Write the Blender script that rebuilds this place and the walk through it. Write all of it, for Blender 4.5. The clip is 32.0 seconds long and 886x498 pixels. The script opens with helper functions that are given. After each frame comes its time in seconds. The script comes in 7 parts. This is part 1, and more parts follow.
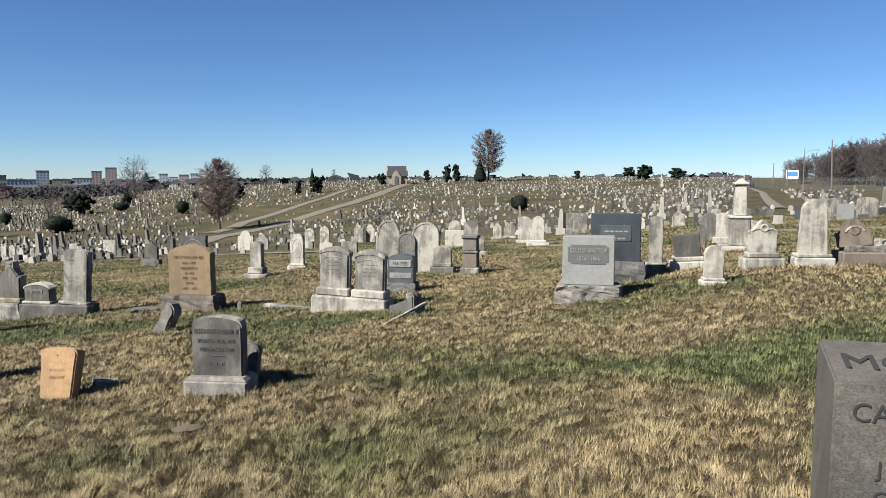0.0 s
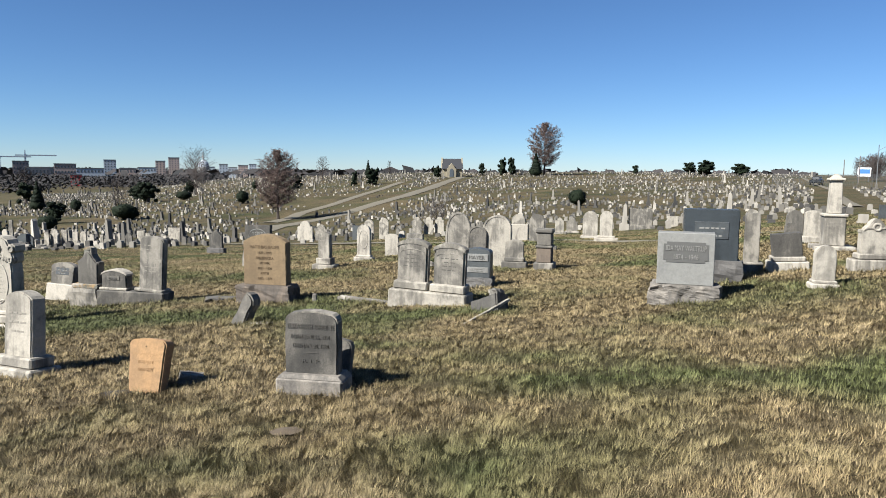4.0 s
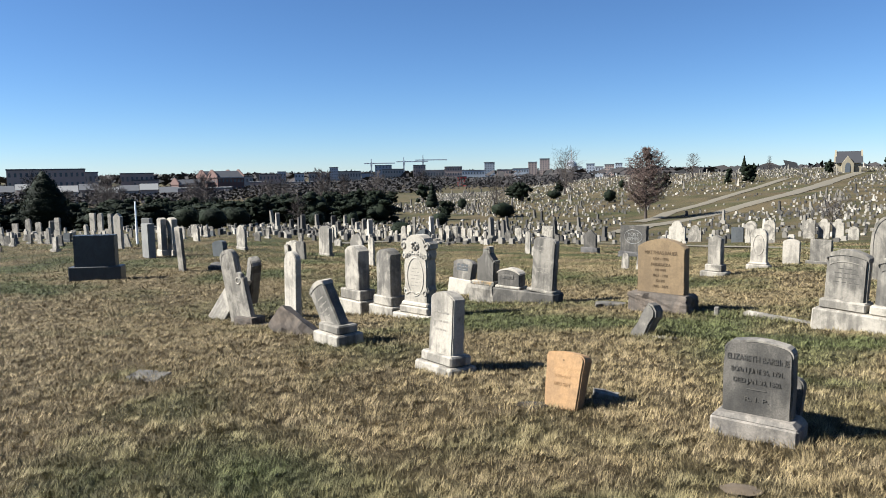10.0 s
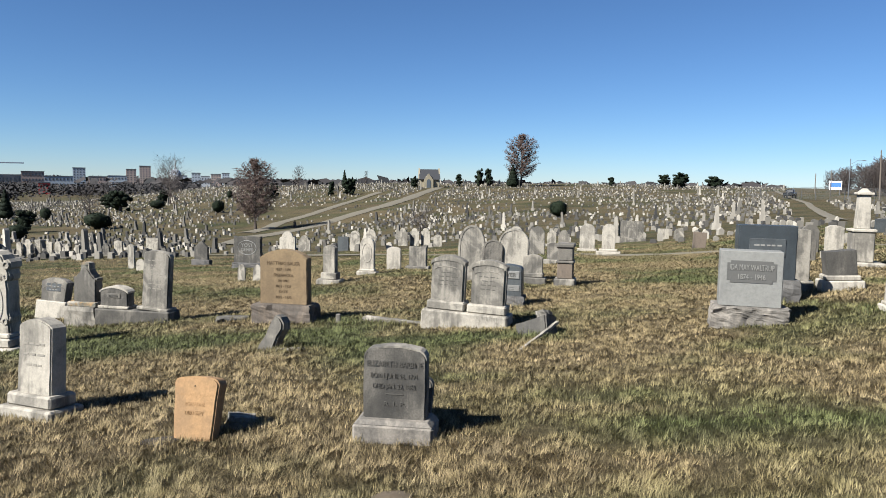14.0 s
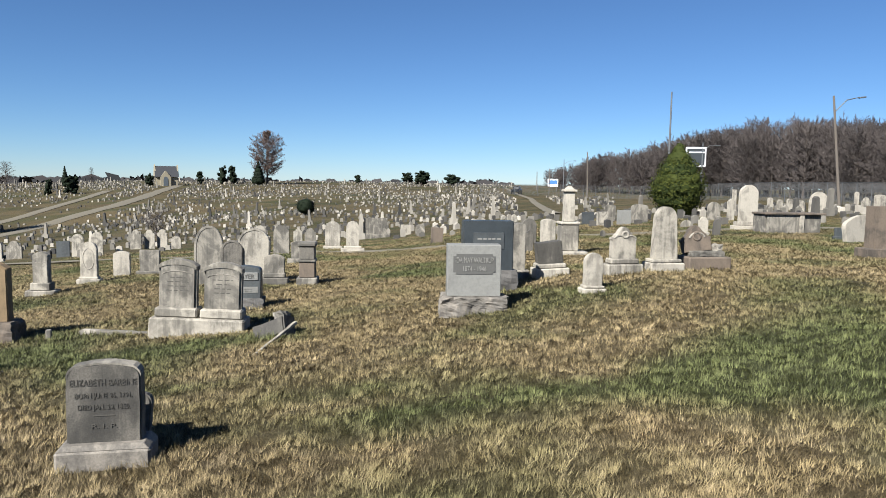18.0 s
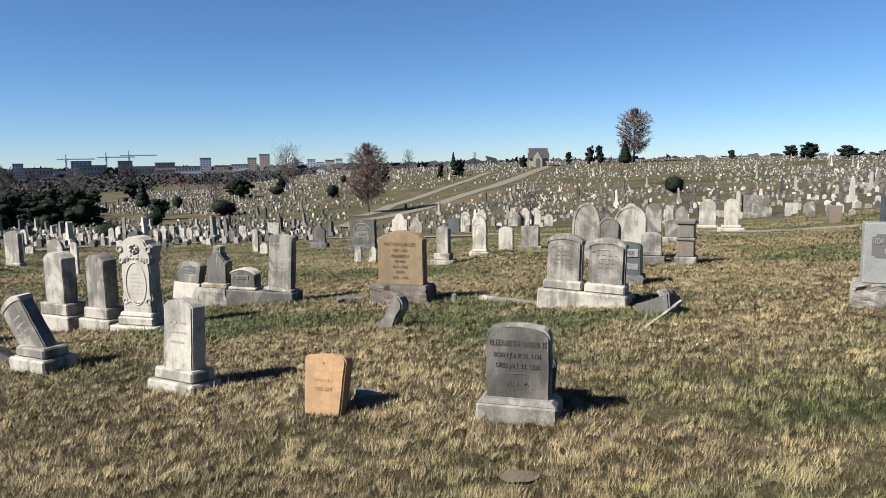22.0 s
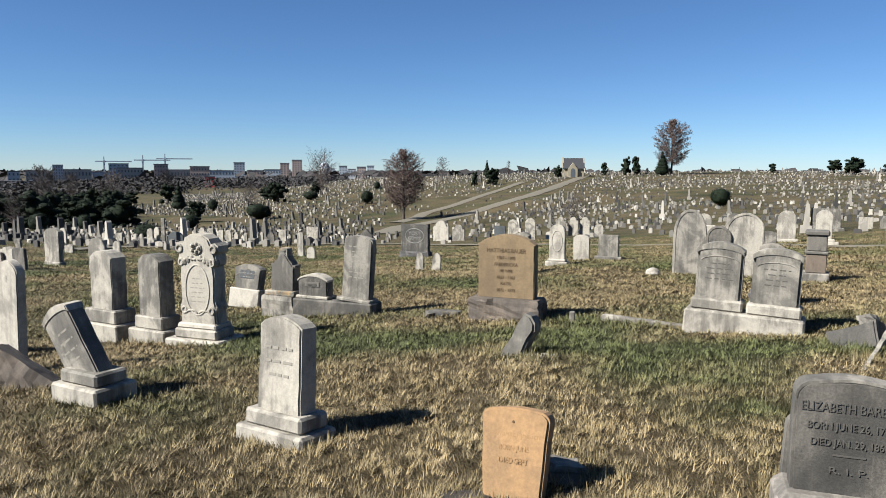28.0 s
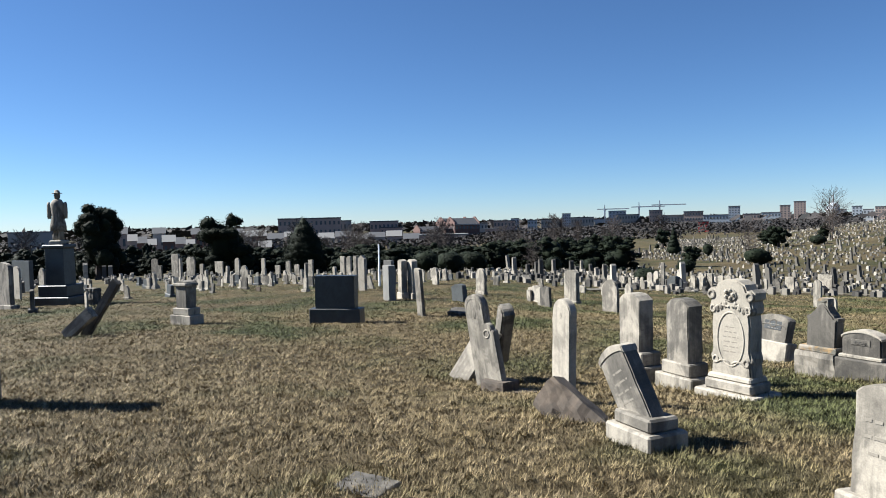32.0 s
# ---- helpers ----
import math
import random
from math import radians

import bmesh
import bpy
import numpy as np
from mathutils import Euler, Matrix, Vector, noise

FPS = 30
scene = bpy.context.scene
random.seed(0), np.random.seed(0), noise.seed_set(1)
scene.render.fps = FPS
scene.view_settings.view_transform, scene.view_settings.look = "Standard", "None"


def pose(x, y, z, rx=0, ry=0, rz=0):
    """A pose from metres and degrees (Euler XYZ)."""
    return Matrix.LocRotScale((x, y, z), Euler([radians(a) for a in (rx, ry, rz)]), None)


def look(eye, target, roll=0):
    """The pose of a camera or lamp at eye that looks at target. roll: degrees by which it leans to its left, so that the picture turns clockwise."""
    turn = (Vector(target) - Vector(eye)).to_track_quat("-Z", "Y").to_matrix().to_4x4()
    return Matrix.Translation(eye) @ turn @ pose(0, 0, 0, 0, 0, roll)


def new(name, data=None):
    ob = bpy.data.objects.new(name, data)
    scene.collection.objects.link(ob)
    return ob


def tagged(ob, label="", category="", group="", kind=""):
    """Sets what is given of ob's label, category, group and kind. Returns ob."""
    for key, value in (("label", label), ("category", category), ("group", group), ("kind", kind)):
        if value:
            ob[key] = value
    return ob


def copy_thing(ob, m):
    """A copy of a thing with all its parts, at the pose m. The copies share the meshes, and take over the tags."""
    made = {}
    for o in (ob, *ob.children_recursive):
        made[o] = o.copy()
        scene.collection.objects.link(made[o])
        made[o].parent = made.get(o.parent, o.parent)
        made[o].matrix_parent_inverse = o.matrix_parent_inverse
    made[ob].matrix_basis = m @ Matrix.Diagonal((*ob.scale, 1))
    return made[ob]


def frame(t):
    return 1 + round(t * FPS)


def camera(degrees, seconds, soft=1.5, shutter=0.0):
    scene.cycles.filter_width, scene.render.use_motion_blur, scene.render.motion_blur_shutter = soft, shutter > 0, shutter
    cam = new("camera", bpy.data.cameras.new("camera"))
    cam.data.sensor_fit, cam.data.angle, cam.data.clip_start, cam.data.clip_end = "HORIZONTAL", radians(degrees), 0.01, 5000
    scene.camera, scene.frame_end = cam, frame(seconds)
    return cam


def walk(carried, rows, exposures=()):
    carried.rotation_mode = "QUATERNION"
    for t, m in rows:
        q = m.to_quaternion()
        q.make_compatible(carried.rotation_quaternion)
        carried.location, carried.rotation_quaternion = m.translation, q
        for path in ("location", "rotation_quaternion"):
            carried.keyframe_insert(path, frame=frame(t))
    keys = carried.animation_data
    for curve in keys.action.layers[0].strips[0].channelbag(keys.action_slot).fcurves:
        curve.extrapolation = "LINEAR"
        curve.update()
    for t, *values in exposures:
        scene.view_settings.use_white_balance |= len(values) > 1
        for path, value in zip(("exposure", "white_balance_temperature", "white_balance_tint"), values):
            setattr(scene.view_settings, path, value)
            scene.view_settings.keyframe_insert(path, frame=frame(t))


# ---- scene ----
cam = camera(63.49, 32.0, soft=0.95)


def view(x, y, z, yaw, pitch, roll):
    """A camera pose: yaw to the left of +y, pitch up, roll, in degrees."""
    return pose(x, y, z, 0, 0, yaw) @ pose(0, 0, 0, 90 + pitch) @ pose(0, 0, 0, 0, 0, roll)


PATH = [
    (0.0, 1.218, -0.295, 1.876, 3.16, -5.82, -0.13),
    (0.5, 1.213, -0.258, 1.895, 2.03, -5.43, -0.01),
    (1.0, 1.157, -0.205, 1.908, 0.81, -5.04, -0.05),
    (1.5, 1.061, -0.178, 1.904, 0.15, -4.91, -0.02),
    (2.0, 0.990, -0.142, 1.894, 0.23, -5.07, 0.02),
    (2.5, 0.953, -0.123, 1.883, 1.11, -5.55, 0.21),
    (3.0, 0.898, -0.091, 1.869, 2.72, -6.11, 0.38),
    (3.5, 0.823, -0.023, 1.850, 4.95, -6.43, 0.52),
    (4.0, 0.721, 0.125, 1.834, 7.36, -6.38, 0.53),
    (4.5, 0.618, 0.277, 1.838, 9.11, -6.00, 0.44),
    (6.5, 0.303, 0.398, 1.859, 12.04, -5.92, -0.41),
    (7.0, 0.275, 0.389, 1.858, 14.00, -6.02, -0.61),
    (7.5, 0.260, 0.394, 1.859, 16.47, -5.89, -0.75),
    (8.0, 0.262, 0.393, 1.875, 19.36, -5.72, -0.75),
    (8.5, 0.234, 0.379, 1.870, 22.98, -5.81, -0.76),
    (9.0, 0.153, 0.400, 1.865, 27.45, -6.15, -0.70),
    (9.5, 0.086, 0.464, 1.855, 32.12, -6.46, -0.71),
    (10.0, -0.013, 0.583, 1.863, 35.97, -6.43, -0.76),
    (10.5, -0.072, 0.678, 1.865, 37.79, -6.01, -0.76),
    (11.0, -0.128, 0.707, 1.870, 37.27, -5.59, -0.89),
    (11.5, -0.254, 0.748, 1.857, 34.46, -5.38, -0.89),
    (12.0, -0.342, 0.770, 1.837, 29.94, -5.45, -0.57),
    (12.5, -0.370, 0.804, 1.827, 24.09, -5.68, -0.15),
    (13.0, -0.351, 0.803, 1.833, 17.48, -5.84, 0.28),
    (13.5, -0.333, 0.803, 1.832, 10.89, -5.79, 0.73),
    (14.0, -0.306, 0.816, 1.835, 5.28, -5.52, 0.94),
    (14.5, -0.283, 0.823, 1.841, 1.00, -5.16, 1.01),
    (15.0, -0.266, 0.810, 1.850, -2.50, -4.91, 1.02),
    (15.5, -0.241, 0.800, 1.851, -5.61, -4.76, 1.14),
    (17.5, -0.131, 0.806, 1.858, -14.43, -5.32, 0.91),
    (18.0, -0.122, 0.810, 1.857, -14.61, -5.38, 0.95),
    (18.5, -0.111, 0.805, 1.855, -13.71, -5.44, 0.82),
    (19.0, -0.120, 0.799, 1.857, -11.53, -5.55, 0.57),
    (19.5, -0.157, 0.802, 1.858, -8.24, -5.63, 0.19),
    (20.0, -0.219, 0.816, 1.848, -4.46, -5.68, -0.24),
    (20.5, -0.251, 0.817, 1.850, -0.75, -5.80, -0.55),
    (21.0, -0.280, 0.835, 1.844, 3.21, -6.05, -0.66),
    (21.5, -0.320, 0.823, 1.834, 8.02, -6.48, -0.78),
    (22.0, -0.394, 0.847, 1.816, 14.07, -7.08, -0.89),
    (22.5, -0.535, 0.983, 1.786, 21.50, -8.08, -0.75),
    (23.0, -0.697, 1.217, 1.783, 26.15, -8.86, -0.31),
    (23.5, -0.814, 1.356, 1.777, 27.50, -8.46, 0.02),
    (24.0, -0.985, 1.515, 1.761, 26.56, -7.55, 0.04),
    (24.5, -1.176, 1.649, 1.743, 25.12, -6.94, 0.14),
    (25.0, -1.302, 1.792, 1.718, 22.93, -6.31, 0.11),
    (25.5, -1.415, 1.954, 1.711, 20.08, -5.71, 0.08),
    (27.5, -1.802, 2.131, 1.599, 14.32, -6.01, 0.30),
    (28.0, -1.948, 2.287, 1.576, 16.34, -6.37, 0.18),
    (28.5, -2.125, 2.400, 1.568, 17.86, -6.33, 0.19),
    (29.0, -2.293, 2.478, 1.577, 19.35, -6.07, 0.08),
    (29.5, -2.370, 2.465, 1.572, 21.77, -5.72, -0.32),
    (30.0, -2.430, 2.426, 1.547, 26.50, -5.19, -0.93),
    (30.5, -2.483, 2.365, 1.565, 33.22, -4.60, -1.62),
    (31.0, -2.506, 2.319, 1.571, 41.17, -3.77, -1.86),
    (31.5, -2.531, 2.307, 1.570, 48.66, -3.00, -1.70),
    (32.0, -2.574, 2.308, 1.552, 54.29, -2.38, -1.39),
]
EXPOSURE = ((0.0, 0.0), (7.0, 0.04), (9.0, 0.08), (10.0, 0.22), (11.0, 0.2), (13.0, 0.04), (14.0, -0.03), (20.0, -0.05), (22.0, 0.05), (23.0, 0.17), (25.0, 0.06), (28.0, -0.02), (30.0, 0.02), (32.0, 0.12))
walk(cam, [(t, view(*row)) for t, *row in PATH], exposures=[(t, 1.62 + e, 6050, 9) for t, e in EXPOSURE])

# ---- sky, sun, exposure ----
SUN_FROM = Vector((-0.77, -0.65, 0.86)).normalized()
world = bpy.data.worlds.new("sky")
scene.world = world
world.use_nodes = True
wn = world.node_tree.nodes
sky = wn.new("ShaderNodeTexSky")
sky.sky_type = "NISHITA"
sky.sun_disc = False
sky.sun_elevation = math.asin(SUN_FROM.z)
sky.sun_rotation = math.atan2(SUN_FROM.x, SUN_FROM.y)
sky.altitude = 700
sky.air_density = 0.8
sky.dust_density = 0.0
sky.ozone_density = 9.0
clear_air = wn.new("ShaderNodeMix")
clear_air.data_type, clear_air.blend_type = "RGBA", "MULTIPLY"
clear_air.inputs[0].default_value = 1.0
clear_air.inputs[7].default_value = (0.715, 0.698, 0.665, 1)
world.node_tree.links.new(sky.outputs[0], clear_air.inputs[6])
world.node_tree.links.new(clear_air.outputs[2], wn["Background"].inputs[0])
wn["Background"].inputs[1].default_value = 0.053
sun = new("sun", bpy.data.lights.new("sun", "SUN"))
sun.data.energy = 5.0
sun.data.angle = radians(0.5)
sun.data.color = (1.0, 0.94, 0.84)
sun.matrix_world = look(SUN_FROM * 50, (0, 0, 0))


# ---- lie of the land ----
def smooth(t):
    t = min(1.0, max(0.0, t))
    return t * t * (3 - 2 * t)


BEARINGS = [80, 55, 35, 20, 8, -5, -25, -40]
RINGS = [math.log(r) for r in [18, 28, 45, 80, 120, 180, 270, 500, 2500]]
SLOPES = [
    [-0.9, -1.4, -2.0, -3.5, -6, -9, -12, -14, -16],
    [-1.05, -1.5, -2.1, -4, -7, -9.5, -12, -14, -16],
    [-1.1, -1.8, -3.0, -5.3, -6.8, -7, -8, -12, -16],
    [-0.88, -1.7, -3.1, -5.6, -6.6, -4.6, -1.4, -9, -16],
    [-0.6, -1.35, -2.65, -4.4, -4.8, -3.0, 0.4, -5, -16],
    [-0.5, -0.95, -2.0, -3.0, -3.2, -1.8, 1.1, -4, -16],
    [0.1, 0.0, -0.4, -1.0, -1.2, -0.7, 0.8, -2, -12],
    [0.3, 0.15, 0.1, 0, 0, 0, 0.5, -1, -10],
]
MOUNDS = [(-1.11, 5.72, -0.027), (-2.76, 5.84, 0.01), (2.73, 10.02, -0.102), (-0.93, 10.95, -0.069), (-6.72, 6.97, 0.062), (4.47, 10.35, 0.122), (5.77, 11.9, 0.097), (-4.43, 6.55, -0.025), (-9.4, 10.5, -0.097), (-8.4, 10.3, 0.104), (-7.5, 10.1, -0.147), (-10.3, 8.6, -0.169), (-8.1, 7.88, 0.075)]
SPREAD = 1.6


def far_height(x, y):
    r, bearing = math.hypot(x, y - 1), math.degrees(math.atan2(-x, y - 1))
    if -130 < bearing < 150:
        bearing = max(-40.0, min(80.0, bearing))
    else:
        bearing = 80.0 if bearing > 0 else -40.0
    i = 0
    while i < len(BEARINGS) - 2 and bearing < BEARINGS[i + 1]:
        i += 1
    a = smooth((BEARINGS[i] - bearing) / (BEARINGS[i] - BEARINGS[i + 1]))
    lr = min(max(math.log(max(r, 0.1)), RINGS[0]), RINGS[-1])
    k = 0
    while k < len(RINGS) - 2 and lr > RINGS[k + 1]:
        k += 1
    f = (lr - RINGS[k]) / (RINGS[k + 1] - RINGS[k])
    lo, hi = SLOPES[i], SLOPES[i + 1]
    return (lo[k] * (1 - f) + lo[k + 1] * f) * (1 - a) + (hi[k] * (1 - f) + hi[k + 1] * f) * a


def ground(x, y):
    r = math.hypot(x, y - 1)
    z = 0.0
    if r < 20:
        w = smooth((r - 11) / 9)
        near = 0.2738 + 0.06471 * x -0.03163 * y +0.00049 * x * x +0.00017 * x * y -0.00064 * y * y
        z = near * (1 - w) + far_height(x, y) * w
    else:
        z = far_height(x, y)
    if r < 25:
        for a, b, h in MOUNDS:
            z += h * math.exp(-((x - a) ** 2 + (y - b) ** 2) / (2 * SPREAD * SPREAD))
    return z


# ---- materials ----
def material(name, rough=0.8, metal=0.0):
    mat = bpy.data.materials.new(name)
    mat.use_nodes = True
    nt = mat.node_tree
    bsdf = nt.nodes["Principled BSDF"]
    bsdf.inputs["Roughness"].default_value = rough
    bsdf.inputs["Metallic"].default_value = metal
    return mat, nt, bsdf


def tex_coords(nt, scale=(1, 1, 1), random_shift=True, world_space=False):
    """Position in metres, shifted by a random amount for every object."""
    if world_space:
        geo = nt.nodes.new("ShaderNodeNewGeometry")
        out = geo.outputs["Position"]
    else:
        tc = nt.nodes.new("ShaderNodeTexCoord")
        out = tc.outputs["Object"]
    mp = nt.nodes.new("ShaderNodeMapping")
    mp.inputs["Scale"].default_value = scale
    nt.links.new(out, mp.inputs["Vector"])
    if random_shift:
        info = nt.nodes.new("ShaderNodeObjectInfo")
        mul = nt.nodes.new("ShaderNodeMath")
        mul.operation = "MULTIPLY"
        mul.inputs[1].default_value = 37.0
        nt.links.new(info.outputs["Random"], mul.inputs[0])
        comb = nt.nodes.new("ShaderNodeCombineXYZ")
        for k in range(3):
            nt.links.new(mul.outputs[0], comb.inputs[k])
        nt.links.new(comb.outputs[0], mp.inputs["Location"])
    return mp.outputs[0]


def noise_tex(nt, vec, scale, detail=4.0, rough=0.6, distort=0.0):
    n = nt.nodes.new("ShaderNodeTexNoise")
    n.inputs["Scale"].default_value = scale
    n.inputs["Detail"].default_value = detail
    n.inputs["Roughness"].default_value = rough
    n.inputs["Distortion"].default_value = distort
    nt.links.new(vec, n.inputs["Vector"])
    return n.outputs["Fac"]


def ramp(nt, fac, stops):
    r = nt.nodes.new("ShaderNodeValToRGB")
    els = r.color_ramp.elements
    while len(els) < len(stops):
        els.new(0.5)
    for e, (p, c) in zip(els, stops):
        e.position = p
        e.color = (*c, 1) if len(c) == 3 else (c[0], c[0], c[0], 1)
    nt.links.new(fac, r.inputs[0])
    return r.outputs[0]


def mix(nt, fac, a, b, blend="MIX"):
    m = nt.nodes.new("ShaderNodeMix")
    m.data_type = "RGBA"
    m.blend_type = blend
    for sock, v in ((m.inputs[0], fac), (m.inputs[6], a), (m.inputs[7], b)):
        if isinstance(v, (int, float)):
            sock.default_value = v
        elif isinstance(v, tuple):
            sock.default_value = (*v, 1)
        else:
            nt.links.new(v, sock)
    return m.outputs[2]


def bump(nt, bsdf, height, strength=0.3, distance=0.01):
    b = nt.nodes.new("ShaderNodeBump")
    b.inputs["Strength"].default_value = strength
    b.inputs["Distance"].default_value = distance
    nt.links.new(height, b.inputs["Height"])
    nt.links.new(b.outputs[0], bsdf.inputs["Normal"])


def weathered(name, clean, stain, amount, grain=90.0, streak=True, rough=0.85, lichen=None, speck=0.12, soot=0.35):
    """Old stone: a clean colour under broad soft staining, faint vertical runs, a few sooty patches and fine grain, different on every stone."""
    mat, nt, bsdf = material(name, rough)
    vec = tex_coords(nt)
    broad = noise_tex(nt, tex_coords(nt, (1, 1, 0.75)), 2.3, 7, 0.6, 0.9)
    runs = noise_tex(nt, tex_coords(nt, (14, 14, 0.7 if streak else 9)), 1.1, 4, 0.6)
    both = mix(nt, 0.24, broad, runs)
    info = nt.nodes.new("ShaderNodeObjectInfo")
    both = mix(nt, 0.1, both, info.outputs["Random"])
    edge = 0.62 - amount * 0.27
    m = ramp(nt, both, [(edge - 0.08, (0.0,)), (edge - 0.01, (0.3,)), (edge + 0.03, (0.75,)), (edge + 0.1, (1.0,))])
    col = mix(nt, m, clean, stain)
    black = ramp(nt, mix(nt, 0.3, noise_tex(nt, vec, 2.3, 7, 0.68, 0.5), runs), [(0.53, (0.0,)), (0.6, (soot * 0.9,)), (0.72, (min(1.0, soot * 1.9),))])
    col = mix(nt, black, col, tuple(c * 0.42 for c in stain))
    fine = noise_tex(nt, vec, grain, 3, 0.7)
    pits = noise_tex(nt, vec, 24, 6, 0.75)
    col = mix(nt, speck * 2.2, col, ramp(nt, fine, [(0.3, (0.25,)), (0.7, (0.78,))]), "OVERLAY")
    col = mix(nt, 0.3, col, ramp(nt, pits, [(0.32, (0.25,)), (0.5, (0.52,)), (0.7, (0.76,))]), "OVERLAY")
    if lichen:
        lm = ramp(nt, noise_tex(nt, vec, 3.2, 6, 0.7), [(0.54, (0.0,)), (0.66, (0.9,))])
        col = mix(nt, lm, col, lichen)
    nt.links.new(col, bsdf.inputs["Base Color"])
    h = mix(nt, 0.5, fine, pits)
    bump(nt, bsdf, h, 0.45, 0.007)
    return mat


MARBLE = weathered("white_marble", (0.262, 0.238, 0.196), (0.105, 0.095, 0.079), 0.42, soot=0.4)
MARBLE_CLEAN = weathered("clean_white_marble", (0.295, 0.268, 0.222), (0.15, 0.136, 0.113), 0.38, soot=0.22)
MARBLE_GREY = weathered("stained_grey_marble", (0.2, 0.181, 0.15), (0.07, 0.064, 0.054), 0.58, soot=0.45)
MARBLE_DARK = weathered("blackened_marble", (0.1, 0.09, 0.075), (0.036, 0.033, 0.028), 0.5, speck=0.3, soot=0.4)
LIMESTONE = weathered("lichened_limestone", (0.225, 0.203, 0.168), (0.085, 0.082, 0.068), 0.5, lichen=(0.25, 0.15, 0.05))
TAN = weathered("tan_sandstone", (0.15, 0.104, 0.054), (0.112, 0.077, 0.04), 0.35, grain=140, soot=0.12)
ORANGE = weathered("orange_sandstone", (0.235, 0.138, 0.06), (0.18, 0.109, 0.051), 0.45, grain=70, streak=False, soot=0.1)
GRANITE = weathered("grey_granite", (0.15, 0.148, 0.136), (0.122, 0.119, 0.11), 0.4, grain=220, streak=False, rough=0.65, speck=0.2, soot=0.1)
GRANITE_WARM = weathered("brown_grey_granite", (0.068, 0.06, 0.049), (0.042, 0.038, 0.032), 0.45, grain=130, streak=False, rough=0.6, speck=0.36, soot=0.2)
GRANITE_BLUE = weathered("blue_grey_granite", (0.048, 0.053, 0.054), (0.034, 0.037, 0.039), 0.4, grain=200, streak=False, rough=0.5, speck=0.18, soot=0.2)
GRANITE_BLACK = weathered("dark_granite", (0.029, 0.034, 0.037), (0.019, 0.022, 0.024), 0.4, grain=200, streak=False, rough=0.42, speck=0.15, soot=0.2)
ROCK = weathered("rock_faced_granite", (0.17, 0.15, 0.125), (0.088, 0.079, 0.068), 0.5, grain=60, streak=False, speck=0.2, soot=0.3)
ROCK_DARK = weathered("dark_rock_faced_granite", (0.078, 0.073, 0.068), (0.04, 0.038, 0.036), 0.5, grain=60, streak=False, speck=0.2)
BROWN = weathered("brown_sandstone", (0.105, 0.081, 0.06), (0.052, 0.042, 0.033), 0.5)


def plain(name, color, rough=0.7, metal=0.0, vary=0.15, scale=8.0):
    mat, nt, bsdf = material(name, rough, metal)
    f = noise_tex(nt, tex_coords(nt), scale, 5, 0.65)
    dark = tuple(c * (1 - vary) for c in color)
    lite = tuple(min(1, c * (1 + vary)) for c in color)
    nt.links.new(mix(nt, f, dark, lite), bsdf.inputs["Base Color"])
    return mat


# The shadow in a cut letter is put into this dark colour.
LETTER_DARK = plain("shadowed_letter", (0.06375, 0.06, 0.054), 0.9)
LETTER_BLACK = plain("black_cut_letter", (0.012, 0.01125, 0.0105), 0.9)
LETTER_SOFT = plain("weathered_letter", (0.165, 0.15, 0.125), 0.9, vary=0.4, scale=20)
LETTER_PALE = plain("pale_cut_letter", (0.1688, 0.1635, 0.15), 0.9)
LETTER_WORN = plain("worn_relief_letter", (0.05, 0.046, 0.039), 0.9, vary=0.5, scale=30)
PANEL_CUT = plain("cut_granite_panel", (0.06375, 0.06225, 0.05775), 0.8, vary=0.25, scale=60)
LETTER_TAN = plain("brown_cut_letter", (0.07125, 0.045, 0.021), 0.9)
LETTER_ORANGE = plain("worn_orange_letter", (0.195, 0.113, 0.049), 0.9)


def grass_color(nt, vec):
    """Dormant straw-coloured turf with green patches, in metres."""
    mid = noise_tex(nt, vec, 1.7, 4, 0.65)
    small = noise_tex(nt, vec, 15.0, 5, 0.75)
    straw = ramp(nt, mix(nt, 0.72, mid, small), [(0.28, (0.068, 0.052, 0.023)), (0.5, (0.142, 0.109, 0.055)), (0.72, (0.28, 0.22, 0.135))])
    green = ramp(nt, small, [(0.3, (0.026, 0.035, 0.010)), (0.7, (0.075, 0.089, 0.029))])
    at = nt.nodes.new("ShaderNodeAttribute")
    at.attribute_name = "green"
    g = ramp(nt, mix(nt, 0.22, at.outputs["Fac"], mid), [(0.2, (0.0,)), (0.85, (0.88,))])
    return mix(nt, g, straw, green), small


GROUND, nt, bsdf = material("dormant_turf", 0.95)
bsdf.inputs["Specular IOR Level"].default_value = 0.15
gvec = tex_coords(nt, random_shift=False, world_space=True)
gcol, gsmall = grass_color(nt, gvec)
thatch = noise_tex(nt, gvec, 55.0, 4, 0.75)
# Self-shading of grass is put into the turf colour at thatch gaps.
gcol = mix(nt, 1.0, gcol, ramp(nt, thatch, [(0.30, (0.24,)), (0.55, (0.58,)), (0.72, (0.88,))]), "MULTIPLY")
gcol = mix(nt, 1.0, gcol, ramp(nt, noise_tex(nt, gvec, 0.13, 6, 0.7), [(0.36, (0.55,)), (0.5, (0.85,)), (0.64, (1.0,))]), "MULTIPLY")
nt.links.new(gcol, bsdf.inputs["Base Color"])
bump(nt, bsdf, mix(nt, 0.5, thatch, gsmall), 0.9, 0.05)

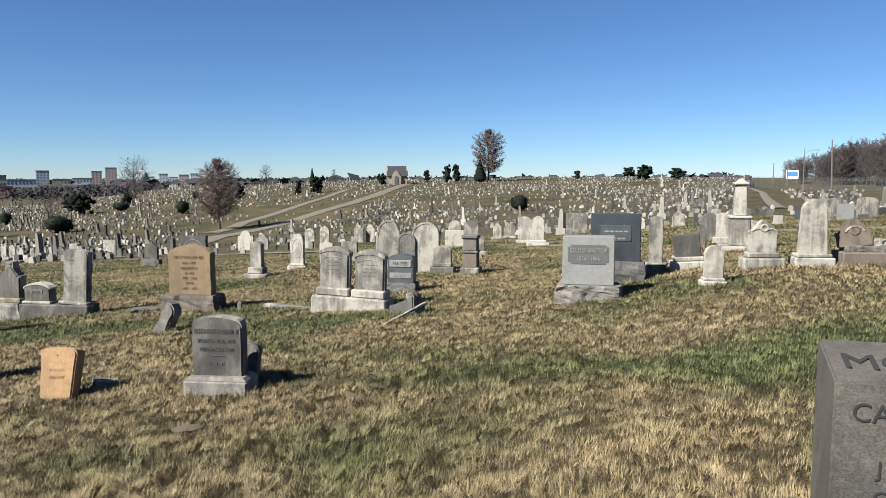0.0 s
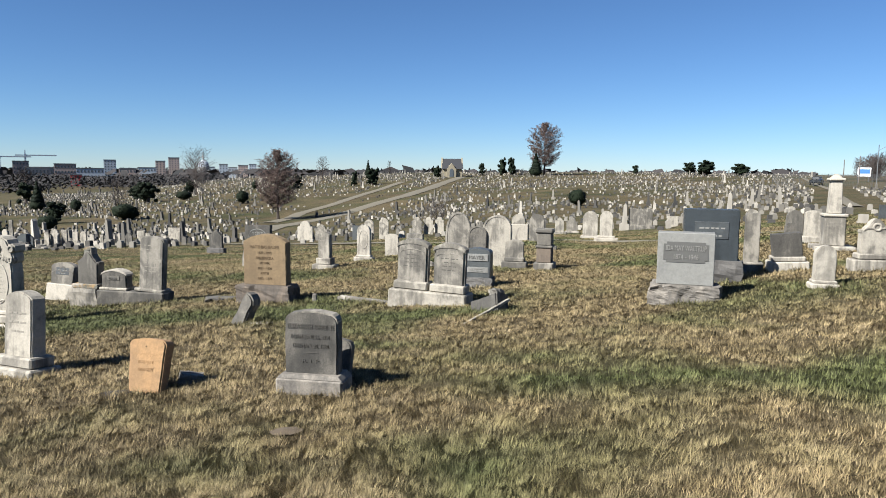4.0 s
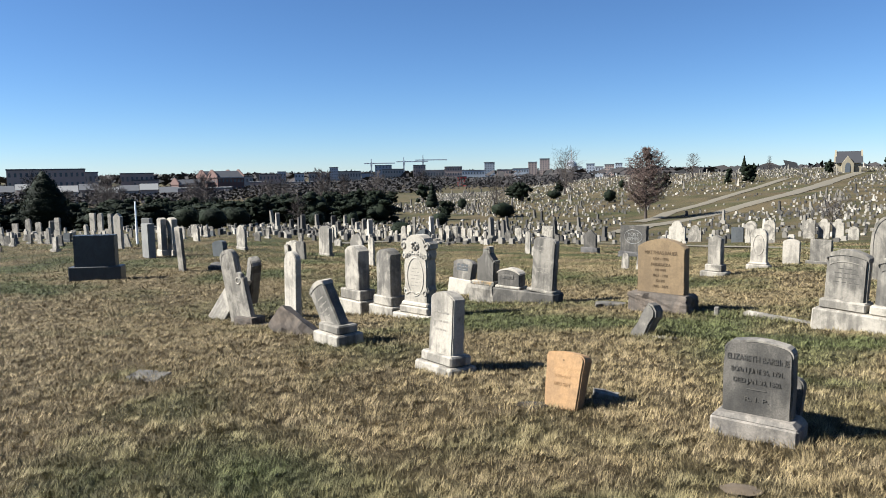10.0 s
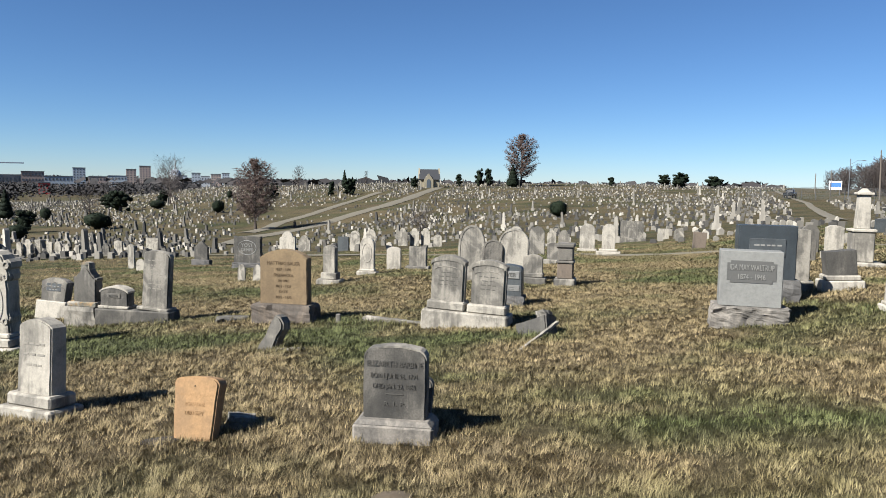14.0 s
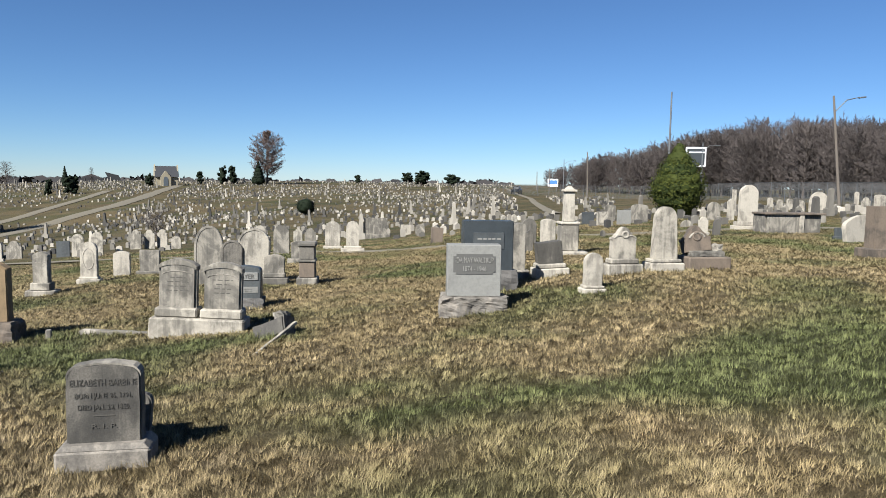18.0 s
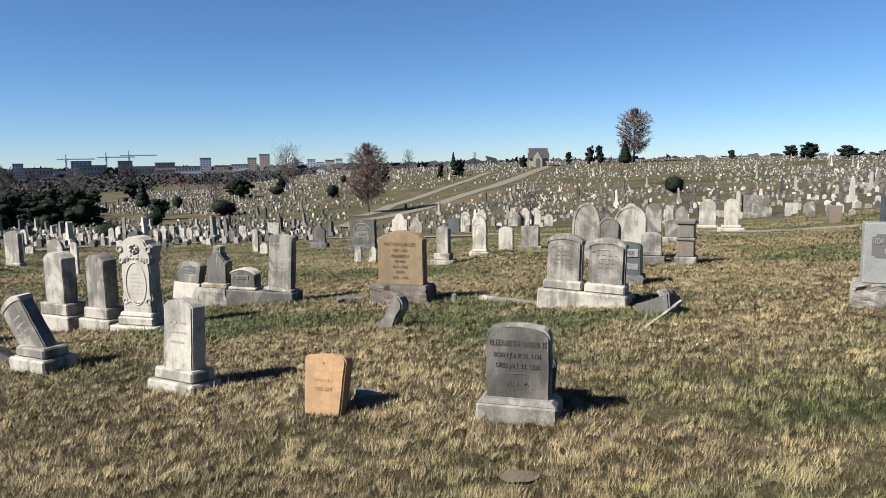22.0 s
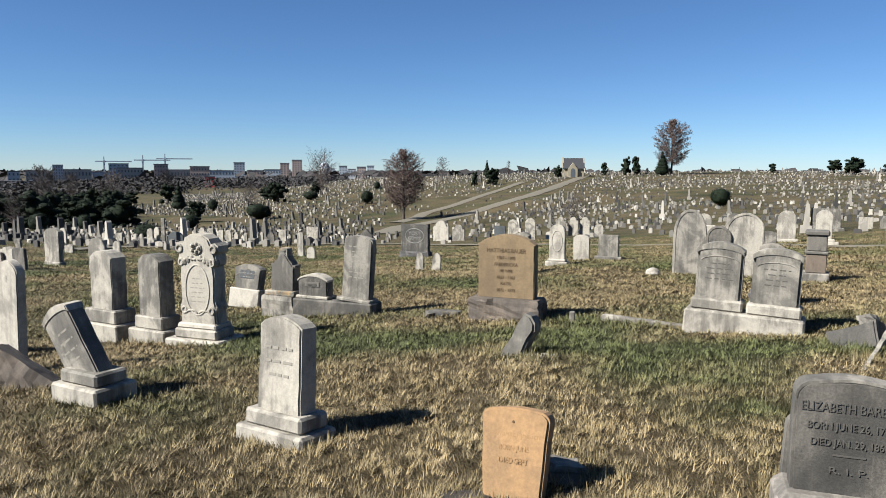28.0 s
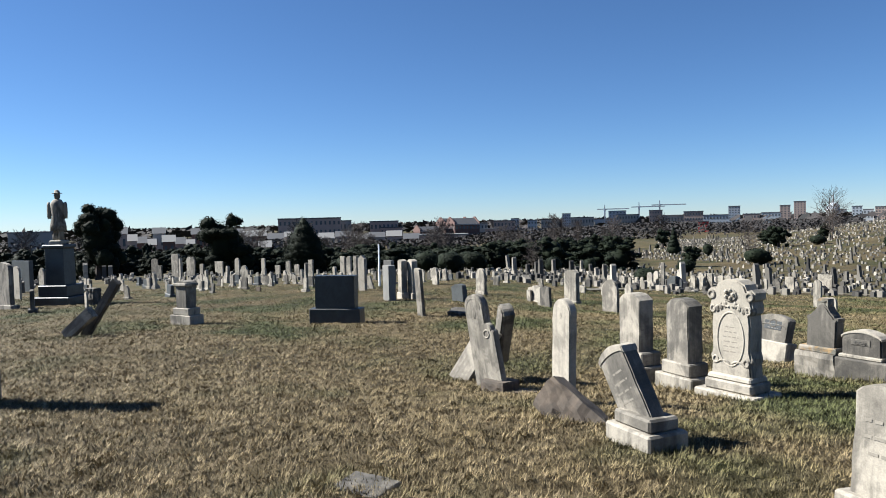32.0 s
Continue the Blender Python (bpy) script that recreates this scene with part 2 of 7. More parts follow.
BLADE, nt, bsdf = material("grass_blade", 0.75)
bsdf.inputs["Specular IOR Level"].default_value = 0.25
bcol, _ = grass_color(nt, tex_coords(nt, random_shift=False, world_space=True))
# Blade tone carries the painted shade between tufts.
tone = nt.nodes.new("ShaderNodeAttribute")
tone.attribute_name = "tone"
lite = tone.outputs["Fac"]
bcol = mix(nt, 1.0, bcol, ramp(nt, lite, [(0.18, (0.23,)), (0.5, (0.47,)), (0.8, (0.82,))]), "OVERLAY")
nt.links.new(bcol, bsdf.inputs["Base Color"])

DIRT = plain("pale_dirt_track", (0.09375, 0.081, 0.05625), 0.95, vary=0.35, scale=2.0)
EARTH_BROWN = plain("earth_brown", (0.06375, 0.0465, 0.0285), 0.95, vary=0.4, scale=12.0)
BARK = plain("grey_brown_bark", (0.04875, 0.0375, 0.03075), 0.95, vary=0.35, scale=6)
TWIG = plain("reddish_bare_twigs", (0.085, 0.057, 0.047), 0.95, vary=0.35, scale=2)
TWIG_GREY = plain("grey_brown_twigs", (0.048, 0.039, 0.036), 0.95, vary=0.35, scale=0.4)


def leafy(name, a, b):
    mat, nt, bsdf = material(name, 0.8)
    bsdf.inputs["Specular IOR Level"].default_value = 0.12
    geo = nt.nodes.new("ShaderNodeNewGeometry")
    nt.links.new(ramp(nt, geo.outputs["Random Per Island"], [(0.0, a), (1.0, b)]), bsdf.inputs["Base Color"])
    return mat


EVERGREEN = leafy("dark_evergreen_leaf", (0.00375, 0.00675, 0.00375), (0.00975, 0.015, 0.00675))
YEW = leafy("olive_evergreen_leaf", (0.012, 0.01875, 0.0045), (0.0465, 0.0525, 0.009))


# ---- mesh helpers ----
def part(name, bm, mat, parent=None, label="", m=None, smooth_faces=False):
    """Links a bmesh as one mesh object under a thing or a part."""
    me = bpy.data.meshes.new(name)
    if smooth_faces:
        for f in bm.faces:
            f.smooth = True
    bm.to_mesh(me)
    bm.free()
    me.materials.append(mat)
    ob = new(name, me)
    if parent:
        ob.parent = parent
    if m is not None:
        ob.matrix_basis = m
    if label:
        ob["label"] = label
    return ob


def thing(name, m, label, category, group="", kind=""):
    ob = new(name)
    ob.empty_display_size = 0.2
    ob.matrix_basis = m
    return tagged(ob, label, category, group, kind)


def box(w, d, h, bevel=0.012, z=0.0, x=0.0, y=0.0, taper=0.0):
    """A block standing on z with its middle at x, y; taper narrows its top."""
    bm = bmesh.new()
    bmesh.ops.create_cube(bm, size=1.0)
    for v in bm.verts:
        k = 1 - taper if v.co.z > 0 else 1
        v.co = Vector((v.co.x * w * k + x, v.co.y * d * k + y, (v.co.z + 0.5) * h + z))
    if bevel:
        bmesh.ops.bevel(bm, geom=bm.edges[:], offset=min(bevel, w / 4, d / 4, h / 4), segments=1, affect="EDGES")
    return bm


def rock_block(w, d, h, rough=0.02, z=0.0, seed=0, cuts=7, x=0.0, y=0.0):
    """A block with split, rock-faced sides."""
    bm = bmesh.new()
    bmesh.ops.create_cube(bm, size=1.0)
    bmesh.ops.subdivide_edges(bm, edges=bm.edges[:], cuts=cuts, use_grid_fill=True)
    for v in bm.verts:
        p = Vector((v.co.x * w, v.co.y * d, (v.co.z + 0.5) * h))
        off = Vector((0, 0, 0))
        for f, k in ((5, 1.0), (13, 0.6), (29, 0.35)):
            q = p * f + Vector((seed * 3.1, seed * 1.7, seed))
            off += k * Vector((noise.noise(q), noise.noise(q + Vector((9, 3, 5))), noise.noise(q + Vector((2, 8, 4)))))
        k = 0.35 if v.co.z > 0.49 else 1.0
        pinch = 1 - 0.05 * (abs(v.co.z) > 0.49)
        v.co = Vector((p.x * pinch, p.y * pinch, p.z)) + Vector((off.x, off.y, off.z * 0.6 * k)) * rough * 1.6 + Vector((x, y, z))
    return bm


def profile(top, w, h, n=10):
    """The outline of a tablet, from its lower left corner round to its lower right."""
    a = w / 2
    pts = [(-a, 0.0)]
    if top == "round":
        pts += [(-a * math.cos(math.pi * i / (2 * n)), h - a + a * math.sin(math.pi * i / (2 * n))) for i in range(2 * n + 1)]
    elif top == "gothic":
        r = h - w * 0.85
        pts += [(-a * (1 - (i / n) ** 1.9), r + w * 0.85 * math.sin(math.pi / 2 * i / n) ** 0.95) for i in range(n + 1)]
        pts += [(a * (1 - (i / n) ** 1.9), r + w * 0.85 * math.sin(math.pi / 2 * i / n) ** 0.95) for i in range(n - 1, -1, -1)]
    elif top == "segment":
        s = w * 0.16
        pts += [(-a + w * i / n, h - s + s * math.sin(math.pi * i / n) ** 0.7) for i in range(n + 1)]
    elif top == "soft":
        s = w * 0.16
        pts += [(-a + s - s * math.cos(math.pi / 2 * i / 4), h - s * 1.25 + s * math.sin(math.pi / 2 * i / 4)) for i in range(5)]
        pts += [(-a + s + (w - 2 * s) * i / 6, h - s * 0.25 + s * 0.25 * math.sin(math.pi * i / 6)) for i in range(1, 6)]
        pts += [(a - s + s * math.sin(math.pi / 2 * i / 4), h - s * 1.25 + s * math.cos(math.pi / 2 * i / 4)) for i in range(5)]
    elif top == "shoulder":
        s = w * 0.16
        zs = h - (a - s)
        pts += [(-a, zs - s * 0.4), (-a + s * 0.3, zs), (-a + s, zs)]
        pts += [(-(a - s) * math.cos(math.pi * i / (2 * n)), zs + (a - s) * math.sin(math.pi * i / (2 * n))) for i in range(1, 2 * n)]
        pts += [(a - s, zs), (a - s * 0.3, zs), (a, zs - s * 0.4)]
    elif top == "clip":
        s = w * 0.2
        pts += [(-a, h - s), (-a + s, h - s * 0.25), (-a * 0.3, h), (a * 0.3, h), (a - s, h - s * 0.25), (a, h - s)]
    elif top == "peak":
        pts += [(-a, h - w * 0.38), (-a * 0.85, h - w * 0.34), (-a * 0.12, h), (a * 0.12, h), (a * 0.85, h - w * 0.34), (a, h - w * 0.38)]
    elif top == "gable":
        s = w * 0.42
        left = [(-a, h - s - w * 0.14), (-a * 1.06, h - s - w * 0.08), (-a * 1.04, h - s), (-a * 0.82, h - s * 0.98), (-a * 0.74, h - s * 0.8), (-a * 0.52, h - s * 0.56), (-a * 0.38, h - s * 0.28), (-a * 0.16, h - s * 0.06), (0, h)]
        pts += left + [(-x, z) for x, z in left[-2::-1]]
    else:
        pts += [(-a, h), (a, h)]
    pts.append((a, 0.0))
    out = [pts[0]]
    for p in pts[1:]:
        if math.hypot(p[0] - out[-1][0], p[1] - out[-1][1]) > 1e-4:
            out.append(p)
    return out


def slab(pts, d, bevel=0.01, border=0.0, sink=0.012, z=0.0, y=0.0, taper=0.0):
    """An upright slab from an outline, with a sunk panel inside a border if asked."""
    bm = bmesh.new()
    hmax = max(p[1] for p in pts)
    sh = [(1 - taper * p[1] / hmax) for p in pts]
    front = [bm.verts.new((p[0] * k, y - d / 2 * k, p[1] + z)) for p, k in zip(pts, sh)]
    back = [bm.verts.new((p[0] * k, y + d / 2 * k, p[1] + z)) for p, k in zip(pts, sh)]
    f = bm.faces.new(front)
    bm.faces.new(back[::-1])
    n = len(pts)
    for i in range(n):
        bm.faces.new((front[i], back[i], back[(i + 1) % n], front[(i + 1) % n]))
    bmesh.ops.recalc_face_normals(bm, faces=bm.faces[:])
    if bevel:
        edges = [e for e in bm.edges if (e.verts[0].co.y - y) * (e.verts[1].co.y - y) > 0 and e.verts[0].co.z + e.verts[1].co.z > 2 * z + 0.02]
        bmesh.ops.bevel(bm, geom=edges, offset=bevel, segments=2, affect="EDGES")
    if border:
        f = min((q for q in bm.faces if abs(q.normal.y) > 0.9), key=lambda q: q.calc_center_median().y)
        bmesh.ops.inset_individual(bm, faces=[f], thickness=border, depth=0.0)
        bmesh.ops.inset_individual(bm, faces=[f], thickness=sink * 0.6, depth=-sink)
    return bm


def hood(w, h, thick, d, n=12):
    """The arched hood of a shallow-arched tablet: a band that follows its top, a little proud."""
    s = w * 0.16
    up = [(-w / 2 + w * i / n, h - s + s * math.sin(math.pi * i / n) ** 0.7) for i in range(n + 1)]
    return slab([(x, z + 0.004) for x, z in up][::1] + [(x, z - thick * (0.75 + 0.25 * math.sin(math.pi * i / n))) for i, (x, z) in reversed(list(enumerate(up)))], d, 0.008)


def chipped(pts, amount, seed):
    """An outline with worn, slightly uneven edges; its foot stays straight."""
    dense = []
    for a, b in zip(pts, pts[1:]):
        n = max(1, int(math.hypot(b[0] - a[0], b[1] - a[1]) / 0.09))
        dense += [(a[0] + (b[0] - a[0]) * i / n, a[1] + (b[1] - a[1]) * i / n) for i in range(n)]
    dense.append(pts[-1])
    out = [dense[0]]
    for x, z in dense[1:-1]:
        q = Vector((x * 9 + seed, z * 9, seed * 1.7))
        out.append((x + amount * noise.noise(q), z + amount * noise.noise(q + Vector((5, 2, 8)))))
    return out + [dense[-1]]


def ring(rx, rz, thick, y=0.0, z=0.0, x=0.0, seg=22, a0=0.0, a1=2 * math.pi):
    """A raised oval moulding that stands on a stone's face."""
    bm = bmesh.new()
    closed = abs(a1 - a0 - 2 * math.pi) < 1e-6
    count = seg if closed else seg + 1
    rows = []
    for i in range(count):
        a = a0 + (a1 - a0) * i / seg
        c, s = math.cos(a), math.sin(a)
        rows.append([bm.verts.new((x + c * (rx + dx), y + dy, z + s * (rz + dx))) for dx, dy in ((-thick, 0), (-thick * 0.5, -thick * 0.8), (thick * 0.5, -thick * 0.8), (thick, 0))])
    for i in range(count if closed else count - 1):
        p, q = rows[i], rows[(i + 1) % count]
        for k in range(3):
            bm.faces.new((p[k], p[k + 1], q[k + 1], q[k]))
    bmesh.ops.recalc_face_normals(bm, faces=bm.faces[:])
    return bm


def knob(r, squash=1.0, m=None, sub=2):
    bm = bmesh.new()
    bmesh.ops.create_icosphere(bm, subdivisions=sub, radius=r)
    for v in bm.verts:
        v.co.z *= squash
        v.co *= 1 + 0.12 * noise.noise(v.co * (2.5 / r))
    if m is not None:
        bm.transform(m)
    return bm


def turned(rows, seg=16):
    """A turned solid from rows of (radius, z)."""
    bm = bmesh.new()
    rings = [[bm.verts.new((r * math.cos(2 * math.pi * i / seg), r * math.sin(2 * math.pi * i / seg), z)) for i in range(seg)] for r, z in rows]
    for a, b in zip(rings, rings[1:]):
        for i in range(seg):
            bm.faces.new((a[i], a[(i + 1) % seg], b[(i + 1) % seg], b[i]))
    bm.faces.new(rings[0][::-1])
    bm.faces.new(rings[-1])
    return bm


def lettering(parent, text, size, x, y, z, mat, name="inscription", squeeze=1.0, depth=0.004, rx=90):
    """One line of cut letters on a stone's face."""
    cu = bpy.data.curves.new(name, "FONT")
    cu.body = text
    cu.size = size
    cu.align_x = "CENTER"
    cu.extrude = depth
    tmp = new(name, cu)
    bpy.context.view_layer.update()
    me = bpy.data.meshes.new_from_object(tmp.evaluated_get(bpy.context.evaluated_depsgraph_get()))
    bpy.data.objects.remove(tmp)
    me.materials.append(mat)
    ob = new(name, me)
    ob.parent = parent
    ob.matrix_basis = pose(x, y, z, rx) @ Matrix.Diagonal((squeeze, 1, 1, 1))
    return ob


def worn_lines(parent, w, y, z, rows, mat, gap=0.05):
    """Illegible lines of an inscription, as plain bars."""
    rng = random.Random(int(w * 1000 + z * 777 + rows))
    for i in range(rows):
        ww = w * rng.uniform(0.55, 1.0)
        x = -ww / 2
        while x < ww / 2:
            n = min(rng.uniform(0.03, 0.09), ww / 2 - x + 0.005)
            part("worn_word", box(n, 0.0016, gap * 0.2, 0, z - i * gap, x + n / 2, y), mat, parent)
            x += n + rng.uniform(0.012, 0.03)


# ---- gravestones ----
WORDS = {MARBLE: "weathered white marble", MARBLE_CLEAN: "clean white marble", MARBLE_GREY: "grey-stained marble", MARBLE_DARK: "blackened marble", LIMESTONE: "lichened limestone",
         TAN: "tan sandstone", ORANGE: "orange sandstone", GRANITE: "grey granite", GRANITE_BLUE: "blue-grey granite", GRANITE_BLACK: "dark granite", ROCK: "rock-faced granite",
         ROCK_DARK: "dark rough granite", BROWN: "brown sandstone"}
SHAPES = {"round": "round-topped", "gothic": "pointed-arch", "segment": "shallow-arched", "soft": "soft-cornered", "shoulder": "shouldered", "clip": "clip-cornered", "peak": "peaked",
          "gable": "gabled", "flat": "square-topped"}


def grave(top, stone, x, y, w, h, d=0.1, bases=(), turn=-8.0, lean=0.0, tilt=0.0, tip=0.0, border=0.0, label="", taper=0.0, base_stone=None, rough_base=False, lines=0, sunk=0.03, group="", worn=0.007, motif=False, panel=False):
    """A gravestone: base blocks (width, depth, height) from the ground up, and a tablet on them. lean: to its right; tip: the tablet alone."""
    words = label or f"{WORDS[stone]} {SHAPES[top]} gravestone" + (" leaning over" if abs(lean) + abs(tip) > 5 else "") + (" on a stepped base" if len(bases) > 1 else " on a low base" if bases else " in the turf")
    m = pose(x, y, ground(x, y) - sunk, 0, 0, turn) @ pose(0, 0, 0, 0, lean, 0) @ pose(0, 0, 0, -tilt, 0, 0)
    g = thing("gravestone", m, words, "gravestone", group)
    z = 0.0
    for i, (bw, bd, bh) in enumerate(bases):
        bh2 = bh + (sunk if i == 0 else 0)
        if rough_base and i == 0:
            part("base", rock_block(bw, bd, bh2, 0.022, z, seed=x + y), base_stone or stone, g)
        else:
            part("base" if i == 0 else "plinth", box(bw, bd, bh2, 0.018, z), base_stone or stone, g)
        z += bh2 - 0.001
    if not bases:
        h += sunk
    tab = part("tablet", slab(chipped(profile(top, w, h), worn, x + 3 * y), d, 0.012, border, taper=taper), stone, g, m=pose(0, 0, z, 0, tip, 0))
    if panel:
        np_ = part("name_panel", box(w * 0.62, 0.02, h * 0.34, 0.008, h * 0.42, 0, -d / 2), GRANITE_BLUE, tab)
        worn_lines(np_, w * 0.5, -d / 2 - 0.012, h * 0.62, 2, LETTER_PALE, h * 0.15)
    if motif:
        part("rosette", ring(w * 0.12, w * 0.12, 0.018, -d / 2, h - w * 0.3, 0, 14), stone, tab)
        for sx in (-1, 1):
            part("swag", ring(w * 0.22, w * 0.12, 0.014, -d / 2, h - w * 0.46, sx * w * 0.24, 10, 0.2, 2.9), stone, tab)
    if lines:
        worn_lines(tab, w * 0.62, -d / 2 - 0.0005, h * 0.66, lines, LETTER_WORN if stone in (MARBLE_DARK, GRANITE_BLACK, GRANITE_BLUE) else LETTER_SOFT, min(0.09, h * 0.5 / lines))
    return g, tab, z


GREEN_SPOTS = [(-1.1, 9.9, 1.3, 0.5, 0.9), (-2.5, 10.2, 0.9, 0.5, 0.7), (5.2, 6.4, 1.2, 0.7, 0.8), (-1.3, 9.0, 1.6, 0.9, 0.8), (-4.9, 10.2, 1.6, 0.8, 0.6), (4.3, 5.8, 1.5, 1.3, 1.0), (1.9, 6.0, 1.6, 0.25, 0.8), (4.5, 8.2, 1.6, 0.3, 0.6), (3.3, 5.5, 1.2, 0.4, 0.7), (-5.9, 9.4, 1.6, 0.9, 0.6), (-6.2, 10.2, 1.0, 0.7, 0.5), (-5.0, 9.9, 1.0, 0.5, 0.8), (-1.2, 9.9, 1.2, 0.6, 0.6), (-1.2, 7.7, 0.35, 0.25, 0.8), (-5.1, 6.7, 0.8, 0.5, 0.4), (2.1, 11.8, 1.2, 0.4, 0.5), (-1.5, 4.1, 0.6, 0.3, 0.4), (-4.1, 5.6, 0.7, 0.3, 0.5), (0.4, 6.7, 0.8, 0.25, 0.5), (-1.1, 10.0, 1.1, 0.45, 1.3), (-2.9, 10.7, 1.2, 0.5, 0.5), (-5.6, 9.8, 1.5, 0.5, 0.6), (-16.3, 5.4, 6, 3, -0.7), (-9.1, 5.0, 3, 2, -0.4)]


# ---- the ground: one sheet from the walk to the horizon ----
def build_ground():
    radii = [0.0]
    r = 0.35
    while r < 4500:
        radii.append(r)
        r += max(0.3, r * 0.035) if r < 400 else r * 0.12
    seg = 240
    vs = [(0, 1, ground(0, 1))]
    for r in radii[1:]:
        for i in range(seg):
            a = 2 * math.pi * i / seg
            x, y = r * math.sin(a), 1 + r * math.cos(a)
            z = ground(x, y)
            if r < 40:
                z += 0.025 * noise.noise(Vector((x * 0.9, y * 0.9, 3))) + 0.012 * noise.noise(Vector((x * 3, y * 3, 7)))
            elif r < 400:
                z += 0.08 * noise.noise(Vector((x * 0.05, y * 0.05, 3)))
            vs.append((x, y, z))
    fs = [(0, 1 + (i + 1) % seg, 1 + i) for i in range(seg)]
    for k in range(len(radii) - 2):
        a, b = 1 + k * seg, 1 + (k + 1) * seg
        fs += [(a + i, a + (i + 1) % seg, b + (i + 1) % seg, b + i) for i in range(seg)]
    me = bpy.data.meshes.new("ground")
    me.from_pydata(vs, [], fs)
    for p in me.polygons:
        p.use_smooth = True
    att = me.attributes.new("green", "FLOAT", "POINT")
    att.data.foreach_set("value", [greenness(v[0], v[1]) for v in vs])
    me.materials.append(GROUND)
    tagged(new("ground", me), "rolling cemetery turf, dormant straw grass with green patches", "ground", kind="structure")


def greenness(x, y):
    """How far the turf is green rather than dormant straw, 0 to 1."""
    p = Vector((x, y, 0))
    g = 0.5 + 0.9 * noise.noise(p * 0.38 + Vector((3, 1, 0))) + 0.45 * noise.noise(p * 1.3) + 0.25 * noise.noise(p * 4.1)
    g = (g - 0.41) * 1.25 + 0.36 * smooth((math.hypot(x, y) - 7) / 22) - 0.12 * smooth((math.hypot(x, y) - 36) / 40)
    for a, b, rx, ry, k in GREEN_SPOTS:
        g += k * math.exp(-((x - a) / rx) ** 2 - ((y - b) / ry) ** 2) * (1 + 0.5 * noise.noise(p * 1.7))
    return max(0.0, min(1.0, g))


build_ground()


def track(name, pts, width, label, lift=0.05, mat=DIRT):
    """A worn dirt track draped on the ground along a line of points."""
    line = [Vector((*p, 0)) for p in pts]
    dense = []
    for a, b in zip(line, line[1:]):
        n = max(2, int((b - a).length / 2.5))
        dense += [a.lerp(b, i / n) for i in range(n)]
    dense.append(line[-1])
    vs, fs = [], []
    for i, p in enumerate(dense):
        t = (dense[min(i + 1, len(dense) - 1)] - dense[max(i - 1, 0)]).normalized()
        s = Vector((-t.y, t.x, 0)) * width / 2 * (1 + 0.18 * noise.noise(p * 0.3))
        for k in (-1, -0.4, 0.4, 1):
            q = p + s * k
            far_off = math.hypot(q.x, q.y)
            vs.append((q.x, q.y, ground(q.x, q.y) + (0.10 if far_off > 40 else 0.03) + lift * (1 - abs(k)) - (0.02 if abs(k) == 1 else 0)))
    for i in range(len(dense) - 1):
        for k in range(3):
            a = i * 4 + k
            fs.append((a, a + 1, a + 5, a + 4))
    me = bpy.data.meshes.new(name)
    me.from_pydata(vs, [], fs)
    me.materials.append(mat)
    tagged(new(name, me), label, "path", kind="structure")


# ---- trees ----
def tube_rows(vs, fs, a, b, ra, rb, sides=4):
    """A tapered limb between two points, added to vertex and face lists."""
    t = (b - a).normalized()
    u = t.orthogonal().normalized()
    w = t.cross(u)
    k = len(vs)
    for p, r in ((a, ra), (b, rb)):
        for i in range(sides):
            c, s = math.cos(2 * math.pi * i / sides), math.sin(2 * math.pi * i / sides)
            vs.append(p + (u * c + w * s) * r)
    for i in range(sides):
        fs.append((k + i, k + (i + 1) % sides, k + sides + (i + 1) % sides, k + sides + i))


def mesh_ob(name, vs, fs, mat, parent=None, label="", smooth_faces=False):
    me = bpy.data.meshes.new(name)
    me.from_pydata([tuple(v) for v in vs], [], fs)
    me.materials.append(mat)
    if smooth_faces:
        for p in me.polygons:
            p.use_smooth = True
    ob = new(name, me)
    if parent:
        ob.parent = parent
    if label:
        ob["label"] = label
    return ob


